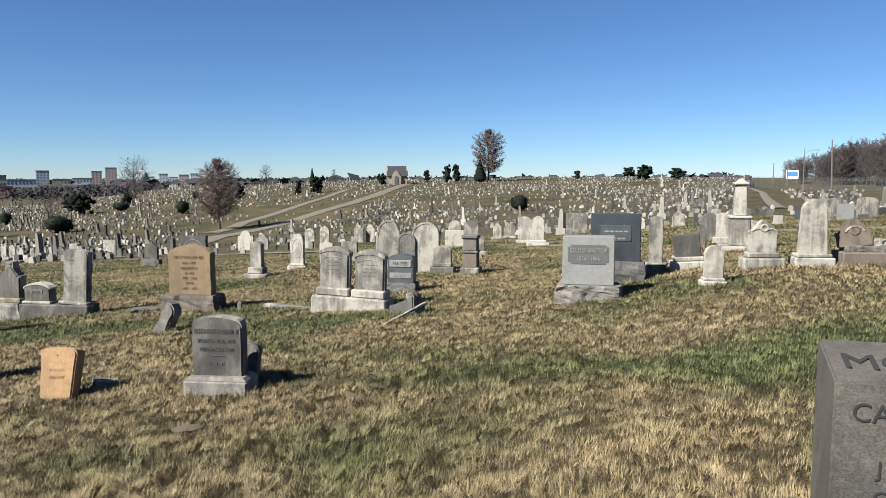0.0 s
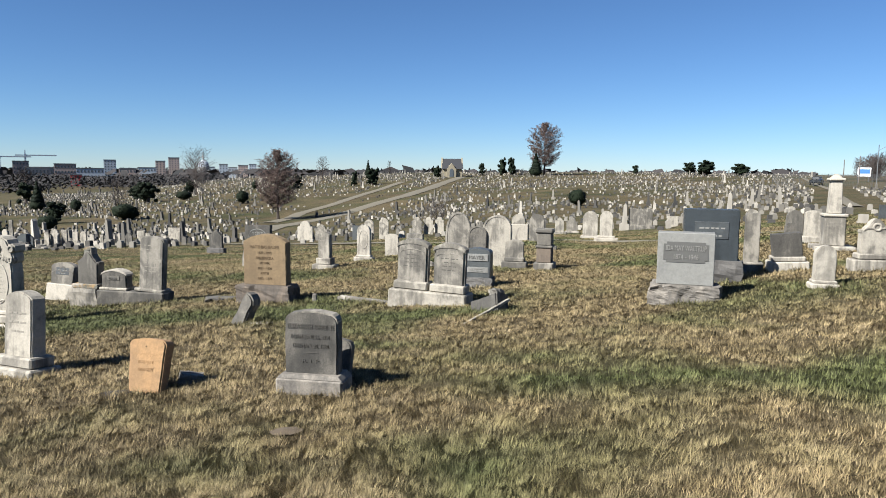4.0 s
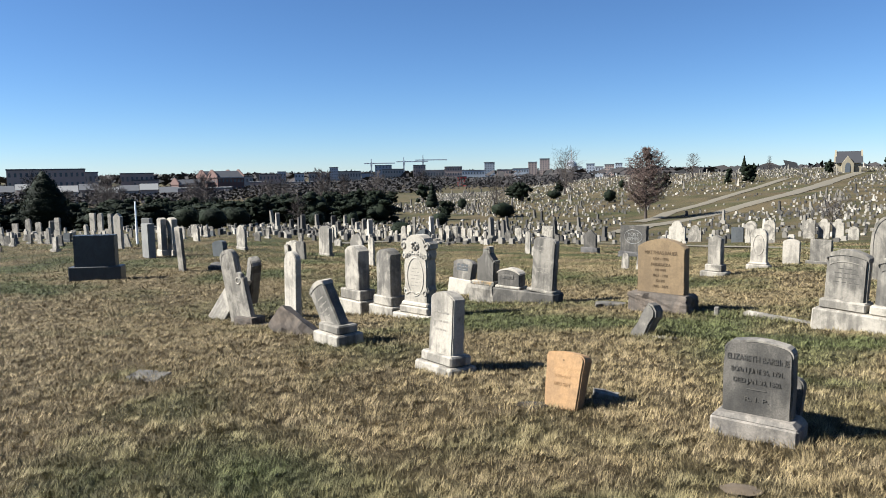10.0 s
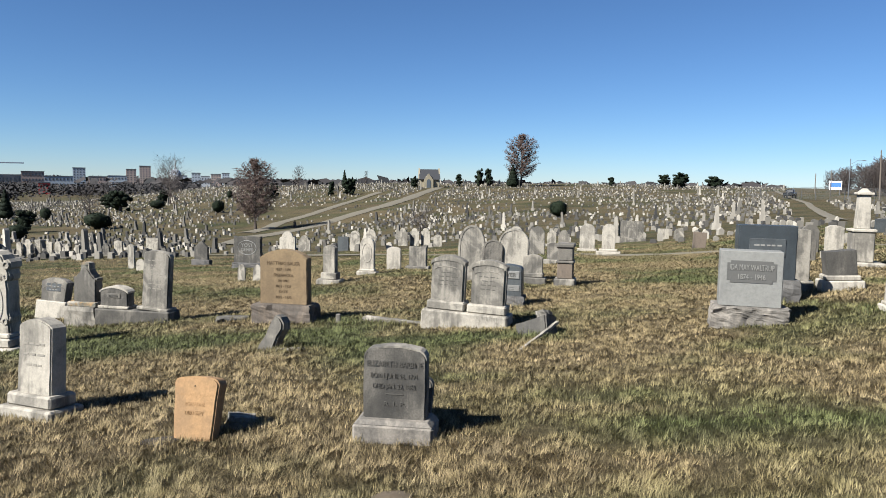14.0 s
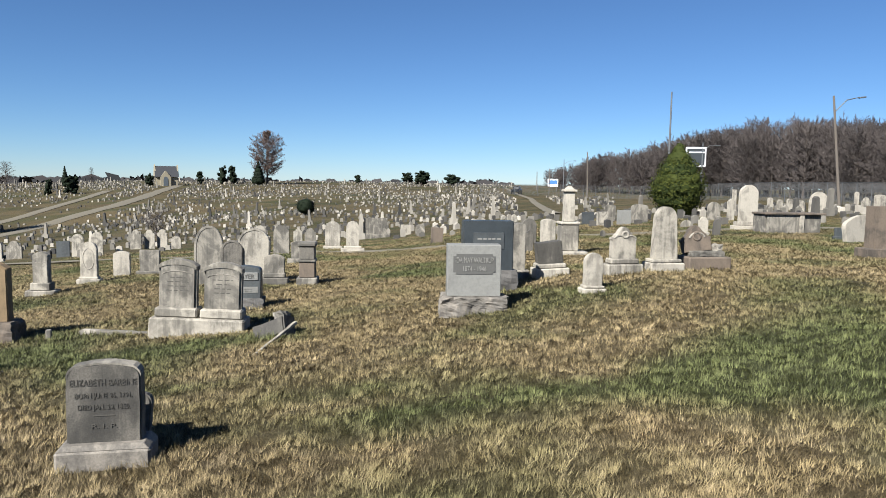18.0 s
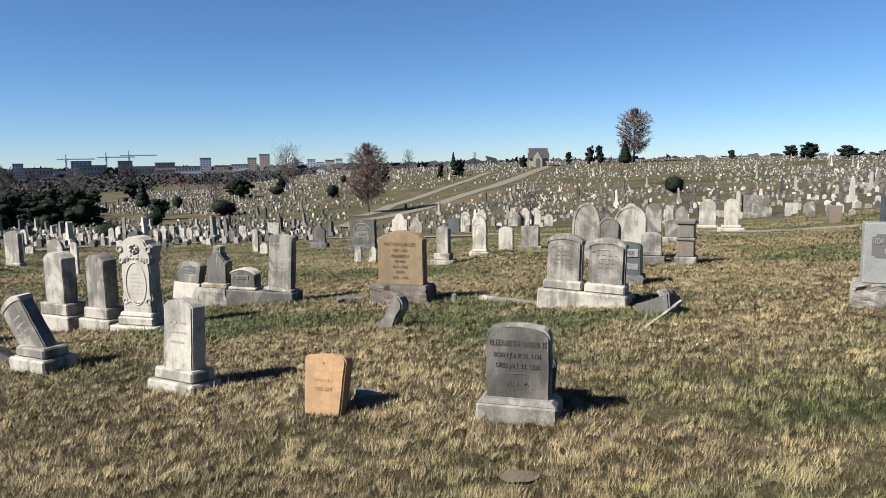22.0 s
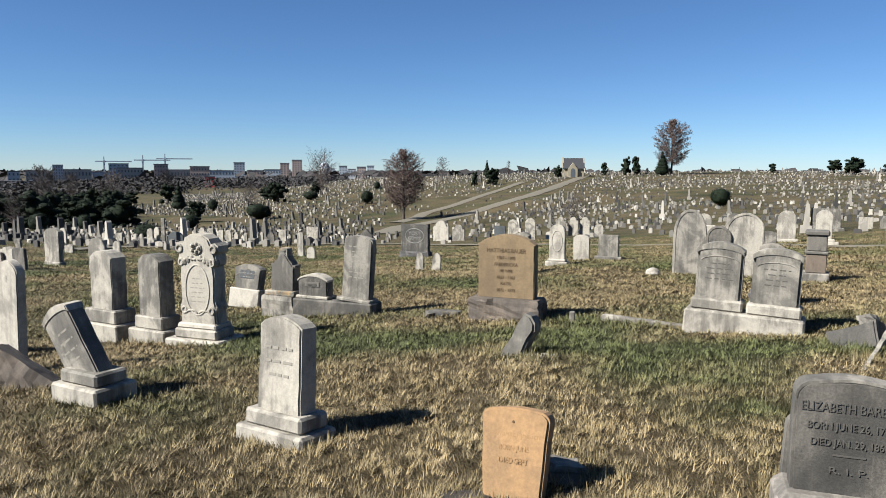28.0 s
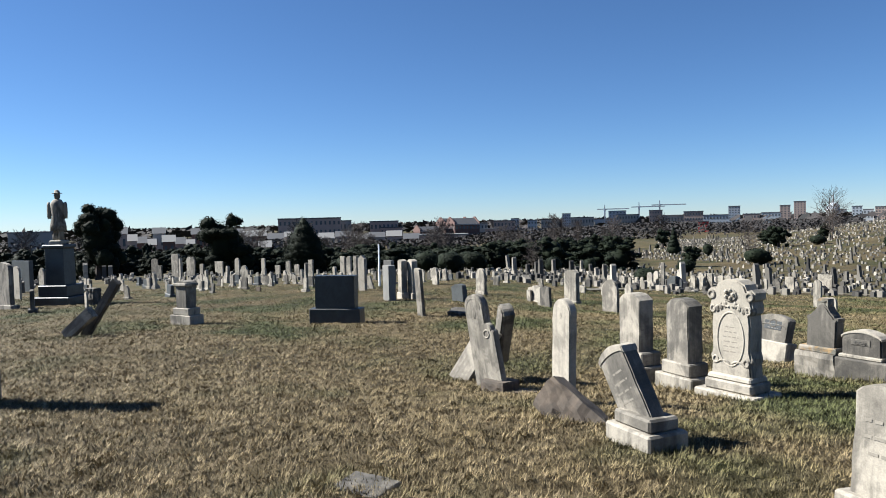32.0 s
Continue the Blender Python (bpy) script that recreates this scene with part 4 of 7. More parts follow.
g = thing("gravestone", pose(*(-10.79, 9.27), zz + 0.0, 0, 0, -20) @ pose(0, 0, 0, 6, 36, 0), "grey marble slab leaning in a hollow", "gravestone")
part("tablet", slab(profile("clip", 0.26, 1.08), 0.2, 0.02), MARBLE_GREY, g, m=pose(-0.62, 0.16, -0.12))
g = thing("gravestone", pose(*(-11.49, 8.96), -0.970 - 0.03, 0, 0, 6) @ pose(0, 0, 0, -14, 30, 0), "white marble slab fallen against its neighbours", "gravestone")
part("tablet", slab(profile("flat", 0.38, 1.05), 0.14, 0.015), MARBLE_CLEAN, g)

# The shade inside the burrow hole is put into this dark colour.
BURROW_SHADE = plain("burrow_shade", (0.02, 0.015, 0.01), 0.95, vary=0.4, scale=14.0)
# First patch paints the dark of a hollow, second the burrow's shade.
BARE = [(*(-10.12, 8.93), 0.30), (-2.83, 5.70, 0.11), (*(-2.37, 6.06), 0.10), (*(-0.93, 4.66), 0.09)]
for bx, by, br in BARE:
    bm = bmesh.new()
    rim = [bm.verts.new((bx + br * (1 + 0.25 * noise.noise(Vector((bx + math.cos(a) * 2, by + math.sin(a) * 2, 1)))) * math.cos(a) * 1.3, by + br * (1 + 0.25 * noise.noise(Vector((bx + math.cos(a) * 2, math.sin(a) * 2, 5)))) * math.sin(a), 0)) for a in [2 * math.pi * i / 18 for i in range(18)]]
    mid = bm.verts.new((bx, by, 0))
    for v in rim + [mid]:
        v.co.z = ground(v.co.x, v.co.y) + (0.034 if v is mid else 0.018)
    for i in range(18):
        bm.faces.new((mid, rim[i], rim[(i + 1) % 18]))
    tagged(part("bare_patch", bm, BURROW_SHADE if br == 0.11 else EARTH_BROWN), "dark patch painted for the shade of a burrow hole" if br == 0.11 else "brown patch in the turf, bare earth and painted hollow shade", "soil", kind="structure")

# carved cartouche stone
g = thing("gravestone", pose(*(-7.58, 10.32), -0.699 - 0.04, 0, 0, -4), "tall white marble headstone carved with scrolls and an oval cartouche", "gravestone")
part("base", box(0.86, 0.56, 0.11, 0.02), MARBLE_CLEAN, g)
part("plinth", box(0.66, 0.40, 0.13, 0.02, 0.109), MARBLE_CLEAN, g)
part("moulding", box(0.62, 0.36, 0.07, 0.03, 0.238, taper=0.06), MARBLE_CLEAN, g)
half = [(0.0, 1.17), (0.10, 1.16), (0.19, 1.11), (0.22, 1.04), (0.28, 1.06), (0.33, 1.02), (0.325, 0.94), (0.28, 0.91), (0.30, 0.84), (0.29, 0.77), (0.255, 0.74), (0.27, 0.62), (0.262, 0.30), (0.285, 0.22), (0.27, 0.14), (0.28, 0.0)]
SCROLLED = [(-x, zz) for x, zz in half[::-1]] + half[1:]
tab = part("tablet", slab(SCROLLED, 0.25, 0.02), MARBLE, g, m=pose(0, 0, 0.306))
part("cartouche", ring(0.185, 0.33, 0.012, -0.125, 0.44, 0, 26), MARBLE_CLEAN, tab)
part("wreath", ring(0.08, 0.065, 0.022, -0.125, 0.98, 0, 14), MARBLE_CLEAN, tab)
for sx in (-1, 1):
    part("scroll", ring(0.045, 0.045, 0.018, -0.126, 0.975, sx * 0.265, 12), MARBLE_CLEAN, tab)
    part("scroll", ring(0.032, 0.04, 0.015, -0.126, 0.80, sx * 0.245, 12), MARBLE_CLEAN, tab)
    part("scroll", ring(0.035, 0.04, 0.014, -0.126, 0.17, sx * 0.215, 12), MARBLE_CLEAN, tab)
    part("side_scroll", knob(0.045, 1.3, pose(sx * 0.275, -0.07, 0.80)), MARBLE, tab)
    part("side_scroll", knob(0.04, 1.4, pose(sx * 0.262, -0.08, 0.20)), MARBLE, tab)
    part("leaf_swag", ring(0.15, 0.11, 0.016, -0.126, 0.74, sx * 0.10, 10, 0.4 if sx > 0 else 1.0, 2.1 if sx > 0 else 2.7), MARBLE_CLEAN, tab)
    part("foot_swag", ring(0.10, 0.07, 0.013, -0.126, 0.10, sx * 0.10, 10, 0.5, 2.6), MARBLE_CLEAN, tab)
    for q in range(3):
        part("acanthus_leaf", knob(0.03, 1.7, pose(sx * (0.07 + 0.055 * q), -0.128, 0.86 - 0.03 * q) @ Matrix.Diagonal((1, 0.5, 1, 1)), 1), MARBLE, tab)
for a in range(5):
    part("blossom", knob(0.03, 1.0, pose(0.055 * math.cos(a * 1.257), -0.14, 0.99 + 0.05 * math.sin(a * 1.257)), 1), MARBLE, tab)
worn_lines(tab, 0.24, -0.1255, 0.58, 6, LETTER_SOFT, 0.06)

# family lot: long kerb base with three markers
g = thing("lot_base", pose(-6.86, 12.62, ground(-6.86, 12.62) + 0.0, 0, 0, -6.0), "long grey stone base of a family lot, in two blocks", "base")
part("block", rock_block(0.62, 0.36, 0.36, 0.014, -0.08, 41, 4, -0.90), MARBLE_GREY, g)
part("block", box(1.44, 0.36, 0.35, 0.02, -0.08, 0.12), MARBLE_DARK, g)
part("capping", rock_block(0.56, 0.3, 0.09, 0.012, 0.275, 42, 4, -0.86), LIMESTONE, g, "orange-lichened capping stone")
LOT = g.matrix_basis.copy()


def on_lot(dx, z, top, mat, w, h, d, label, tip=0.0, base=None):
    q = thing("gravestone", LOT @ pose(dx, 0, z, 0, tip, 0), label, "gravestone")
    if base:
        part("plinth", box(base[0], base[1], base[2], 0.015), MARBLE, q)
    return q, part("tablet", slab(profile(top, w, h), d, 0.02, 0.0), mat, q, m=pose(0, 0, base[2] if base else 0))


q, tb = on_lot(-0.84, 0.355, "gable", MARBLE_GREY, 0.44, 0.62, 0.2, "broken gabled marker with orange lichen on a long base", tip=2)
part("crown", rock_block(0.16, 0.16, 0.15, 0.02, 0.55, 43, 4), LIMESTONE, tb, "orange-lichened broken finial")
q, tb = on_lot(-0.26, 0.27, "segment", MARBLE_DARK, 0.54, 0.34, 0.2, "low arched dark stone on a long base", base=(0.6, 0.28, 0.05))
part("name_panel", box(0.26, 0.012, 0.08, 0.004, 0.14, 0, -0.103), MARBLE_GREY, tb)
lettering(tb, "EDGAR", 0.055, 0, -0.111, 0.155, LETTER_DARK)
part("white_hood", hood(0.555, 0.34, 0.035, 0.22), MARBLE_CLEAN, tb)
q, tb = on_lot(0.50, 0.27, "soft", MARBLE_GREY, 0.50, 0.98, 0.15, "tall grey-streaked marble tablet leaning on a long base", tip=4, base=(0.6, 0.3, 0.06))
worn_lines(tb, 0.34, -0.0755, 0.8, 7, LETTER_SOFT, 0.08)

# obelisk-topped monument
g = thing("obelisk_monument", pose(*(7.43, 17.37), 0.096 - 0.05, 0, 0, -8), "white marble monument with a capped shaft on a tall die", "monument")
part("base", box(0.86, 0.7, 0.14, 0.02), MARBLE, g)
part("die", box(0.44, 0.42, 0.66, 0.02, 0.138), MARBLE, g)
part("cornice", box(0.50, 0.48, 0.07, 0.03, 0.797), MARBLE_CLEAN, g)
part("shaft", box(0.27, 0.27, 0.74, 0.012, 0.866, taper=0.16), MARBLE_CLEAN, g)
part("cap", box(0.33, 0.33, 0.06, 0.015, 1.605), MARBLE_CLEAN, g)
part("finial", box(0.24, 0.24, 0.09, 0.01, 1.664, taper=0.7), MARBLE_CLEAN, g)

# broken carved gable lying on its base
g = thing("broken_gravestone", pose(*(7.48, 11.80), 0.409 - 0.04, 0, 0, -4), "broken carved gable stone resting on a dark block base", "gravestone")
part("base", box(0.80, 0.5, 0.26, 0.02), BROWN, g)
part("plinth", rock_block(0.62, 0.34, 0.10, 0.02, 0.258, 51), MARBLE_GREY, g)
tab = part("gable", slab(profile("gable", 0.52, 0.46), 0.16, 0.02), BROWN, g, m=pose(-0.12, 0.02, 0.34, -10, -6, 0))
part("rosette", ring(0.07, 0.07, 0.02, -0.081, 0.26, 0, 12), BROWN, tab)
part("wing", ring(0.15, 0.12, 0.018, -0.081, 0.2, 0, 12, 0.3, 2.8), MARBLE, tab)
part("loose_piece", rock_block(0.14, 0.2, 0.12, 0.03, 0, 52), MARBLE_CLEAN, g, m=pose(0.26, 0, 0.35))

# table tomb
g = thing("table_tomb", pose(*(19.48, 23.91), 0.144 - 0.04, 0, 0, -8), "stone table tomb with a dark slab top on panel sides", "tomb")
part("top_slab", box(2.45, 1.0, 0.08, 0.02, 0.72), BROWN, g)
part("side_panel", box(1.35, 0.12, 0.74, 0.01, 0, -0.42, -0.35), MARBLE_GREY, g)
part("side_panel", box(0.78, 0.12, 0.74, 0.01, 0, 0.70, -0.30), MARBLE_GREY, g)
part("pier", box(0.16, 0.18, 0.74, 0.01, 0, 0.28, -0.38), MARBLE, g)
part("end_panel", box(0.12, 0.8, 0.74, 0.01, 0, -1.1, 0.05), MARBLE_GREY, g)

# soldier statue on a dark pedestal
g = thing("statue_pedestal", pose(*(-38.29, 7.03), -1.801 - 0.05, 0, 0, 48), "tall dark granite pedestal with a stepped base", "monument")
part("base", box(1.75, 1.6, 0.42, 0.03), GRANITE_BLACK, g)
part("plinth", box(1.35, 1.25, 0.50, 0.03, 0.419), GRANITE_BLACK, g)
part("die", box(0.92, 0.85, 1.62, 0.02, 0.918, taper=0.06), GRANITE_BLACK, g)
part("cornice", box(1.02, 0.95, 0.16, 0.04, 2.537), GRANITE_BLACK, g)
part("statue_plinth", box(0.62, 0.6, 0.2, 0.05, 2.696), MARBLE, g)
SM = g.matrix_basis @ pose(0, 0, 2.89)
bm = bmesh.new()
for rows, off, seg in (([(0.16, 0.0), (0.14, 0.35), (0.16, 0.7)], (-0.12, 0.02), 10), ([(0.15, 0.0), (0.13, 0.35), (0.17, 0.7)], (0.13, -0.03), 10),
                       ([(0.36, 0.40), (0.34, 0.7), (0.27, 1.05), (0.30, 1.35), (0.31, 1.6), (0.20, 1.78), (0.09, 1.83)], (0, 0), 14), ([(0.09, 1.8), (0.135, 1.88), (0.145, 1.98), (0.13, 2.05), (0.24, 2.06), (0.23, 2.085), (0.13, 2.09), (0.115, 2.19), (0.05, 2.22)], (0.0, 0), 12),
                       ([(0.085, 0.95), (0.10, 1.2), (0.105, 1.55), (0.06, 1.68)], (-0.36, -0.06), 8), ([(0.085, 0.95), (0.10, 1.2), (0.105, 1.55), (0.06, 1.68)], (0.35, 0.02), 8)):
    b2 = turned(rows, seg)
    for v in b2.verts:
        v.co = Vector((v.co.x + off[0], v.co.y * 0.72 + off[1], v.co.z))
        v.co += 0.02 * Vector((noise.noise(v.co * 5), noise.noise(v.co * 5 + Vector((4, 4, 4))), 0))
    tmp = bpy.data.meshes.new("tmp")
    b2.to_mesh(tmp)
    b2.free()
    bm.from_mesh(tmp)
    bpy.data.meshes.remove(tmp)
st = part("statue", bm, MARBLE_GREY, smooth_faces=True)
st.matrix_basis = SM
tagged(st, "weathered stone statue of a standing soldier in a brimmed hat", "statue")

# fallen and leaning slabs near the statue
zz = -1.164
g = thing("leaning_slab", pose(*(-22.66, 5.45), zz - 0.05, 0, 0, 40) @ pose(0, 0, 0, 0, 36, 0), "long dark stone slab leaning over steeply", "gravestone")
part("slab", slab(profile("flat", 0.22, 1.75), 0.16, 0.02), MARBLE_DARK, g)
g = thing("fallen_slab", pose(*(-22.66, 5.04), zz + 0.02, 0, 0, 40) @ pose(0, 0, 0, 0, 52, 0), "broken pale stone slab fallen against a leaning one", "gravestone")
part("slab", slab(profile("flat", 0.3, 1.0), 0.2, 0.02), MARBLE, g)
g = thing("rough_base", pose(*(-36.11, 7.93), -1.745 - 0.03, 0, 0, 30), "low broken dark stone block in the turf", "stone")
part("block", rock_block(0.5, 0.4, 0.75, 0.04, 0, 61), MARBLE_DARK, g)
# tall stone south of the walk, whose long shadow lies on the turf
g, tab, z = grave("soft", MARBLE_GREY, -13.42, 2.54, 0.5, 2.05, 0.3, ((0.9, 0.5, 0.4),), turn=-40, label="tall narrow grey marble monument on a low base in open turf")

# flat markers in the turf
g = thing("flat_marker", pose(*(-6.87, 4.69), -0.290 - 0.02, 3, 0, 20), "flat grey stone marker nearly sunk in the grass", "gravestone")
part("slab", rock_block(0.42, 0.3, 0.05, 0.012, 0, 71), MARBLE_DARK, g)
g = thing("fallen_slab", pose(*(-19.49, 15.15), -1.348 - 0.03, 0, 0, 30) @ pose(0, 0, 0, 10, 4, 0), "dark fallen stone slab lying in the turf", "gravestone")
part("slab", rock_block(0.8, 0.5, 0.22, 0.03, 0, 72), MARBLE_DARK, g)
g = thing("rounded_stone", pose(*(-1.91, 17.76), -0.602 - 0.03, 0, 0, 0), "small pale rounded fieldstone in the grass", "stone")
part("stone", knob(0.15, 0.8, pose(0, 0, 0.06)), MARBLE_CLEAN, g)


# capped pillar stone by the second row
g = thing("pillar_gravestone", pose(0.95, 16.7, ground(0.95, 16.7) - 0.04, 0, 0, -10), "brown-grey stained marble pillar with a moulded cap on a block base", "gravestone")
part("base", box(0.46, 0.44, 0.2, 0.02), MARBLE_GREY, g)
part("die", box(0.34, 0.32, 0.34, 0.015, 0.199), BROWN, g)
part("band", box(0.39, 0.37, 0.06, 0.02, 0.538), MARBLE_GREY, g)
part("upper_die", box(0.33, 0.31, 0.28, 0.015, 0.597), MARBLE_DARK, g)
part("cap", box(0.40, 0.38, 0.10, 0.035, 0.876), MARBLE_GREY, g)

# the second row and the middle distance
grave("gothic", MARBLE_GREY, -1.19, 17.95, 0.66, 1.34, 0.10, (), turn=-8, border=0.04)
grave("round", MARBLE, -0.19, 17.46, 0.71, 1.26, 0.12, (), turn=-8, border=0.03)
grave("round", MARBLE_DARK, -0.67, 17.47, 0.47, 1.02, 0.10, (), turn=-8, border=0.03)
grave("segment", MARBLE_GREY, 0.25, 17.03, 0.44, 0.42, 0.10, ((0.60, 0.24, 0.16), (0.48, 0.18, 0.10)), turn=-8)
grave("round", MARBLE_GREY, 0.78, 28.81, 0.60, 1.10, 0.10, (), turn=-8)
grave("round", MARBLE, -0.02, 31.98, 0.59, 0.45, 0.10, ((0.88, 0.27, 0.76),), turn=-8)
grave("round", MARBLE_CLEAN, 3.24, 33.77, 0.69, 1.14, 0.10, ((0.87, 0.26, 0.13),), turn=-8)
grave("round", MARBLE_CLEAN, 3.42, 28.13, 0.49, 0.95, 0.11, ((0.90, 0.27, 0.15), (0.67, 0.19, 0.09)), turn=-8)
grave("flat", MARBLE_GREY, 7.23, 46.16, 1.47, 1.04, 0.20, ((1.79, 0.54, 0.29),), turn=-8, lines=2)
grave("flat", MARBLE, 9.14, 45.87, 0.68, 0.69, 0.10, (), turn=-8)
grave("round", MARBLE, 9.80, 44.67, 0.60, 0.64, 0.10, (), turn=-8)
grave("flat", BROWN, 6.74, 28.18, 0.47, 0.60, 0.20, (), turn=-8, lean=3)
grave("segment", MARBLE_GREY, 1.10, 23.44, 0.41, 0.53, 0.10, ((0.64, 0.19, 0.14),), turn=-8)
grave("peak", MARBLE, 2.09, 41.50, 0.50, 0.82, 0.10, ((0.80, 0.25, 0.13),), turn=-8)
grave("shoulder", MARBLE, 2.84, 42.48, 0.64, 0.78, 0.10, ((0.83, 0.25, 0.13),), turn=-8)
g, tab, z = grave("flat", MARBLE_DARK, -11.13, 29.66, 1.22, 1.09, 0.20, ((1.33, 0.41, 0.24),), turn=-8, rough_base=True, base_stone=ROCK_DARK, worn=0.03, label='dark rough stone with an oval name wreath')
part("oval_wreath", ring(0.415, 0.295, 0.014, -0.100, 0.634, 0, 18), GRANITE, tab)
lettering(tab, "YOST", 0.219, 0, -0.102, 0.656, GRANITE)
lettering(tab, "GEMPP", 0.186, 0, -0.102, 0.481, GRANITE)
grave("gothic", MARBLE, -8.19, 21.28, 0.25, 0.49, 0.06, (), turn=-8)
grave("gothic", MARBLE, -7.63, 21.00, 0.26, 0.48, 0.06, (), turn=-8, lean=4)
grave("clip", MARBLE, -4.74, 18.27, 0.32, 0.68, 0.20, ((0.63, 0.34, 0.11), (0.42, 0.28, 0.17)), turn=-8, lines=2)
g, tab, z = grave("round", MARBLE_CLEAN, -4.26, 20.58, 0.41, 0.89, 0.12, ((0.58, 0.26, 0.11), (0.47, 0.20, 0.06)), turn=-8)
part("oval_moulding", ring(0.136, 0.266, 0.012, -0.060, 0.462, 0, 20), MARBLE_CLEAN, tab)
grave("segment", MARBLE_CLEAN, -3.85, 22.69, 0.45, 0.71, 0.12, (), turn=-4)
grave("flat", MARBLE_GREY, -3.10, 22.70, 0.55, 0.60, 0.15, ((0.75, 0.24, 0.10),), turn=-8)
grave("shoulder", MARBLE_CLEAN, -18.72, 58.96, 1.40, 1.69, 0.20, (), turn=-8)
grave("shoulder", MARBLE, -16.63, 56.75, 1.05, 1.29, 0.15, (), turn=-8)
grave("flat", GRANITE_BLUE, -11.98, 50.43, 0.81, 1.01, 0.15, (), turn=-8)
grave("round", MARBLE, -10.75, 48.71, 0.71, 1.39, 0.10, (), turn=-8)
grave("round", MARBLE, -9.32, 46.98, 0.67, 1.41, 0.10, (), turn=-8)
grave("shoulder", MARBLE, -8.35, 54.61, 0.77, 1.36, 0.10, (), turn=-8)
grave("shoulder", MARBLE, -7.49, 54.94, 0.72, 1.36, 0.10, (), turn=-8)
grave("shoulder", MARBLE, -6.67, 55.15, 0.72, 1.36, 0.10, (), turn=-8)
grave("round", MARBLE, -5.47, 52.54, 0.64, 0.89, 0.10, (), turn=-8)
grave("peak", MARBLE_DARK, -14.95, 33.71, 0.71, 0.88, 0.15, ((0.96, 0.29, 0.28),), turn=-8, base_stone=ROCK_DARK)
grave("round", MARBLE, -16.92, 30.90, 0.33, 1.10, 0.10, (), turn=-8)
grave("round", MARBLE, -15.30, 28.67, 0.40, 0.49, 0.08, (), turn=-8)
grave("flat", MARBLE, -28.46, 55.01, 1.14, 1.19, 0.12, (), turn=-8)
grave("segment", MARBLE, -21.97, 22.32, 0.69, 1.18, 0.18, ((0.80, 0.26, 0.11),), turn=-8)
grave("round", MARBLE, -17.04, 19.68, 0.39, 1.01, 0.07, (), turn=-20)
grave("gothic", MARBLE, -25.91, 28.61, 0.50, 0.60, 0.08, (), turn=-8)
grave("soft", MARBLE_DARK, -20.83, 19.84, 0.57, 0.70, 0.10, (), turn=-8, lean=-4)
grave("soft", MARBLE, -23.87, 21.92, 0.39, 0.50, 0.10, (), turn=-8, lean=8)
grave("round", MARBLE, -31.47, 32.45, 0.51, 1.00, 0.08, (), turn=-8)
grave("flat", MARBLE, -27.67, 28.89, 0.55, 0.33, 0.10, (), turn=-8)
grave("round", MARBLE_CLEAN, -37.14, 46.27, 0.57, 1.12, 0.12, (), turn=-8)
grave("round", MARBLE_CLEAN, -36.95, 46.78, 0.51, 1.22, 0.12, (), turn=-8)
grave("flat", MARBLE_GREY, -34.16, 43.90, 0.31, 1.87, 0.10, (), turn=-8)
grave("clip", GRANITE_BLUE, -33.71, 44.63, 1.37, 0.94, 0.15, (), turn=-8)
grave("round", MARBLE, -34.32, 47.60, 0.43, 1.04, 0.12, (), turn=-8)
grave("shoulder", MARBLE_CLEAN, -33.77, 47.76, 0.78, 1.22, 0.12, (), turn=-8)
grave("flat", MARBLE, -33.08, 47.82, 0.48, 1.17, 0.12, (), turn=-8)
grave("segment", MARBLE, -32.18, 47.75, 0.47, 1.03, 0.12, (), turn=-8)
grave("round", MARBLE, -31.55, 47.73, 0.52, 1.03, 0.12, (), turn=-8)
grave("shoulder", MARBLE, -30.89, 47.75, 0.35, 0.86, 0.12, (), turn=-8)
grave("flat", MARBLE_GREY, -30.17, 47.82, 0.29, 0.77, 0.12, (), turn=-8)
grave("segment", MARBLE, -29.37, 47.96, 0.34, 0.81, 0.12, (), turn=-8)
grave("round", MARBLE, -29.01, 48.05, 0.29, 0.85, 0.12, (), turn=-8)
grave("shoulder", MARBLE_DARK, -28.36, 48.25, 0.61, 0.89, 0.12, (), turn=-8)
grave("flat", MARBLE, -27.60, 48.56, 0.66, 1.02, 0.12, (), turn=-8)
grave("segment", MARBLE, -36.51, 43.96, 0.30, 0.74, 0.12, (), turn=-8)
grave("round", MARBLE, -36.43, 44.47, 0.30, 0.75, 0.12, (), turn=-8)
grave("shoulder", MARBLE, -36.56, 43.32, 0.29, 0.73, 0.12, (), turn=-8)
grave("flat", MARBLE, -36.58, 42.46, 0.60, 0.76, 0.12, (), turn=-8)
grave("segment", MARBLE, -36.49, 40.99, 0.34, 0.78, 0.12, (), turn=-8)
grave("round", MARBLE_GREY, -36.22, 39.22, 0.33, 0.68, 0.12, (), turn=-8)
grave("shoulder", MARBLE_GREY, -36.06, 38.41, 0.44, 0.70, 0.12, (), turn=-8)

# the stones round the square granite block
grave("flat", GRANITE_BLACK, 3.40, 11.56, 0.79, 0.77, 0.28, ((0.92, 0.40, 0.39),), turn=-7, rough_base=True, base_stone=ROCK_DARK, panel=True)
grave("soft", MARBLE_GREY, 4.29, 12.52, 0.23, 0.81, 0.16, ((0.37, 0.24, 0.19),), turn=-8)
grave("flat", MARBLE_DARK, 4.79, 12.27, 0.43, 0.37, 0.28, ((0.60, 0.42, 0.17), (0.50, 0.36, 0.08)), turn=-8, tip=-4, lean=-3, base_stone=MARBLE_CLEAN)
grave("segment", MARBLE_CLEAN, 7.73, 19.37, 0.40, 0.66, 0.20, ((0.54, 0.28, 0.16),), turn=-8)
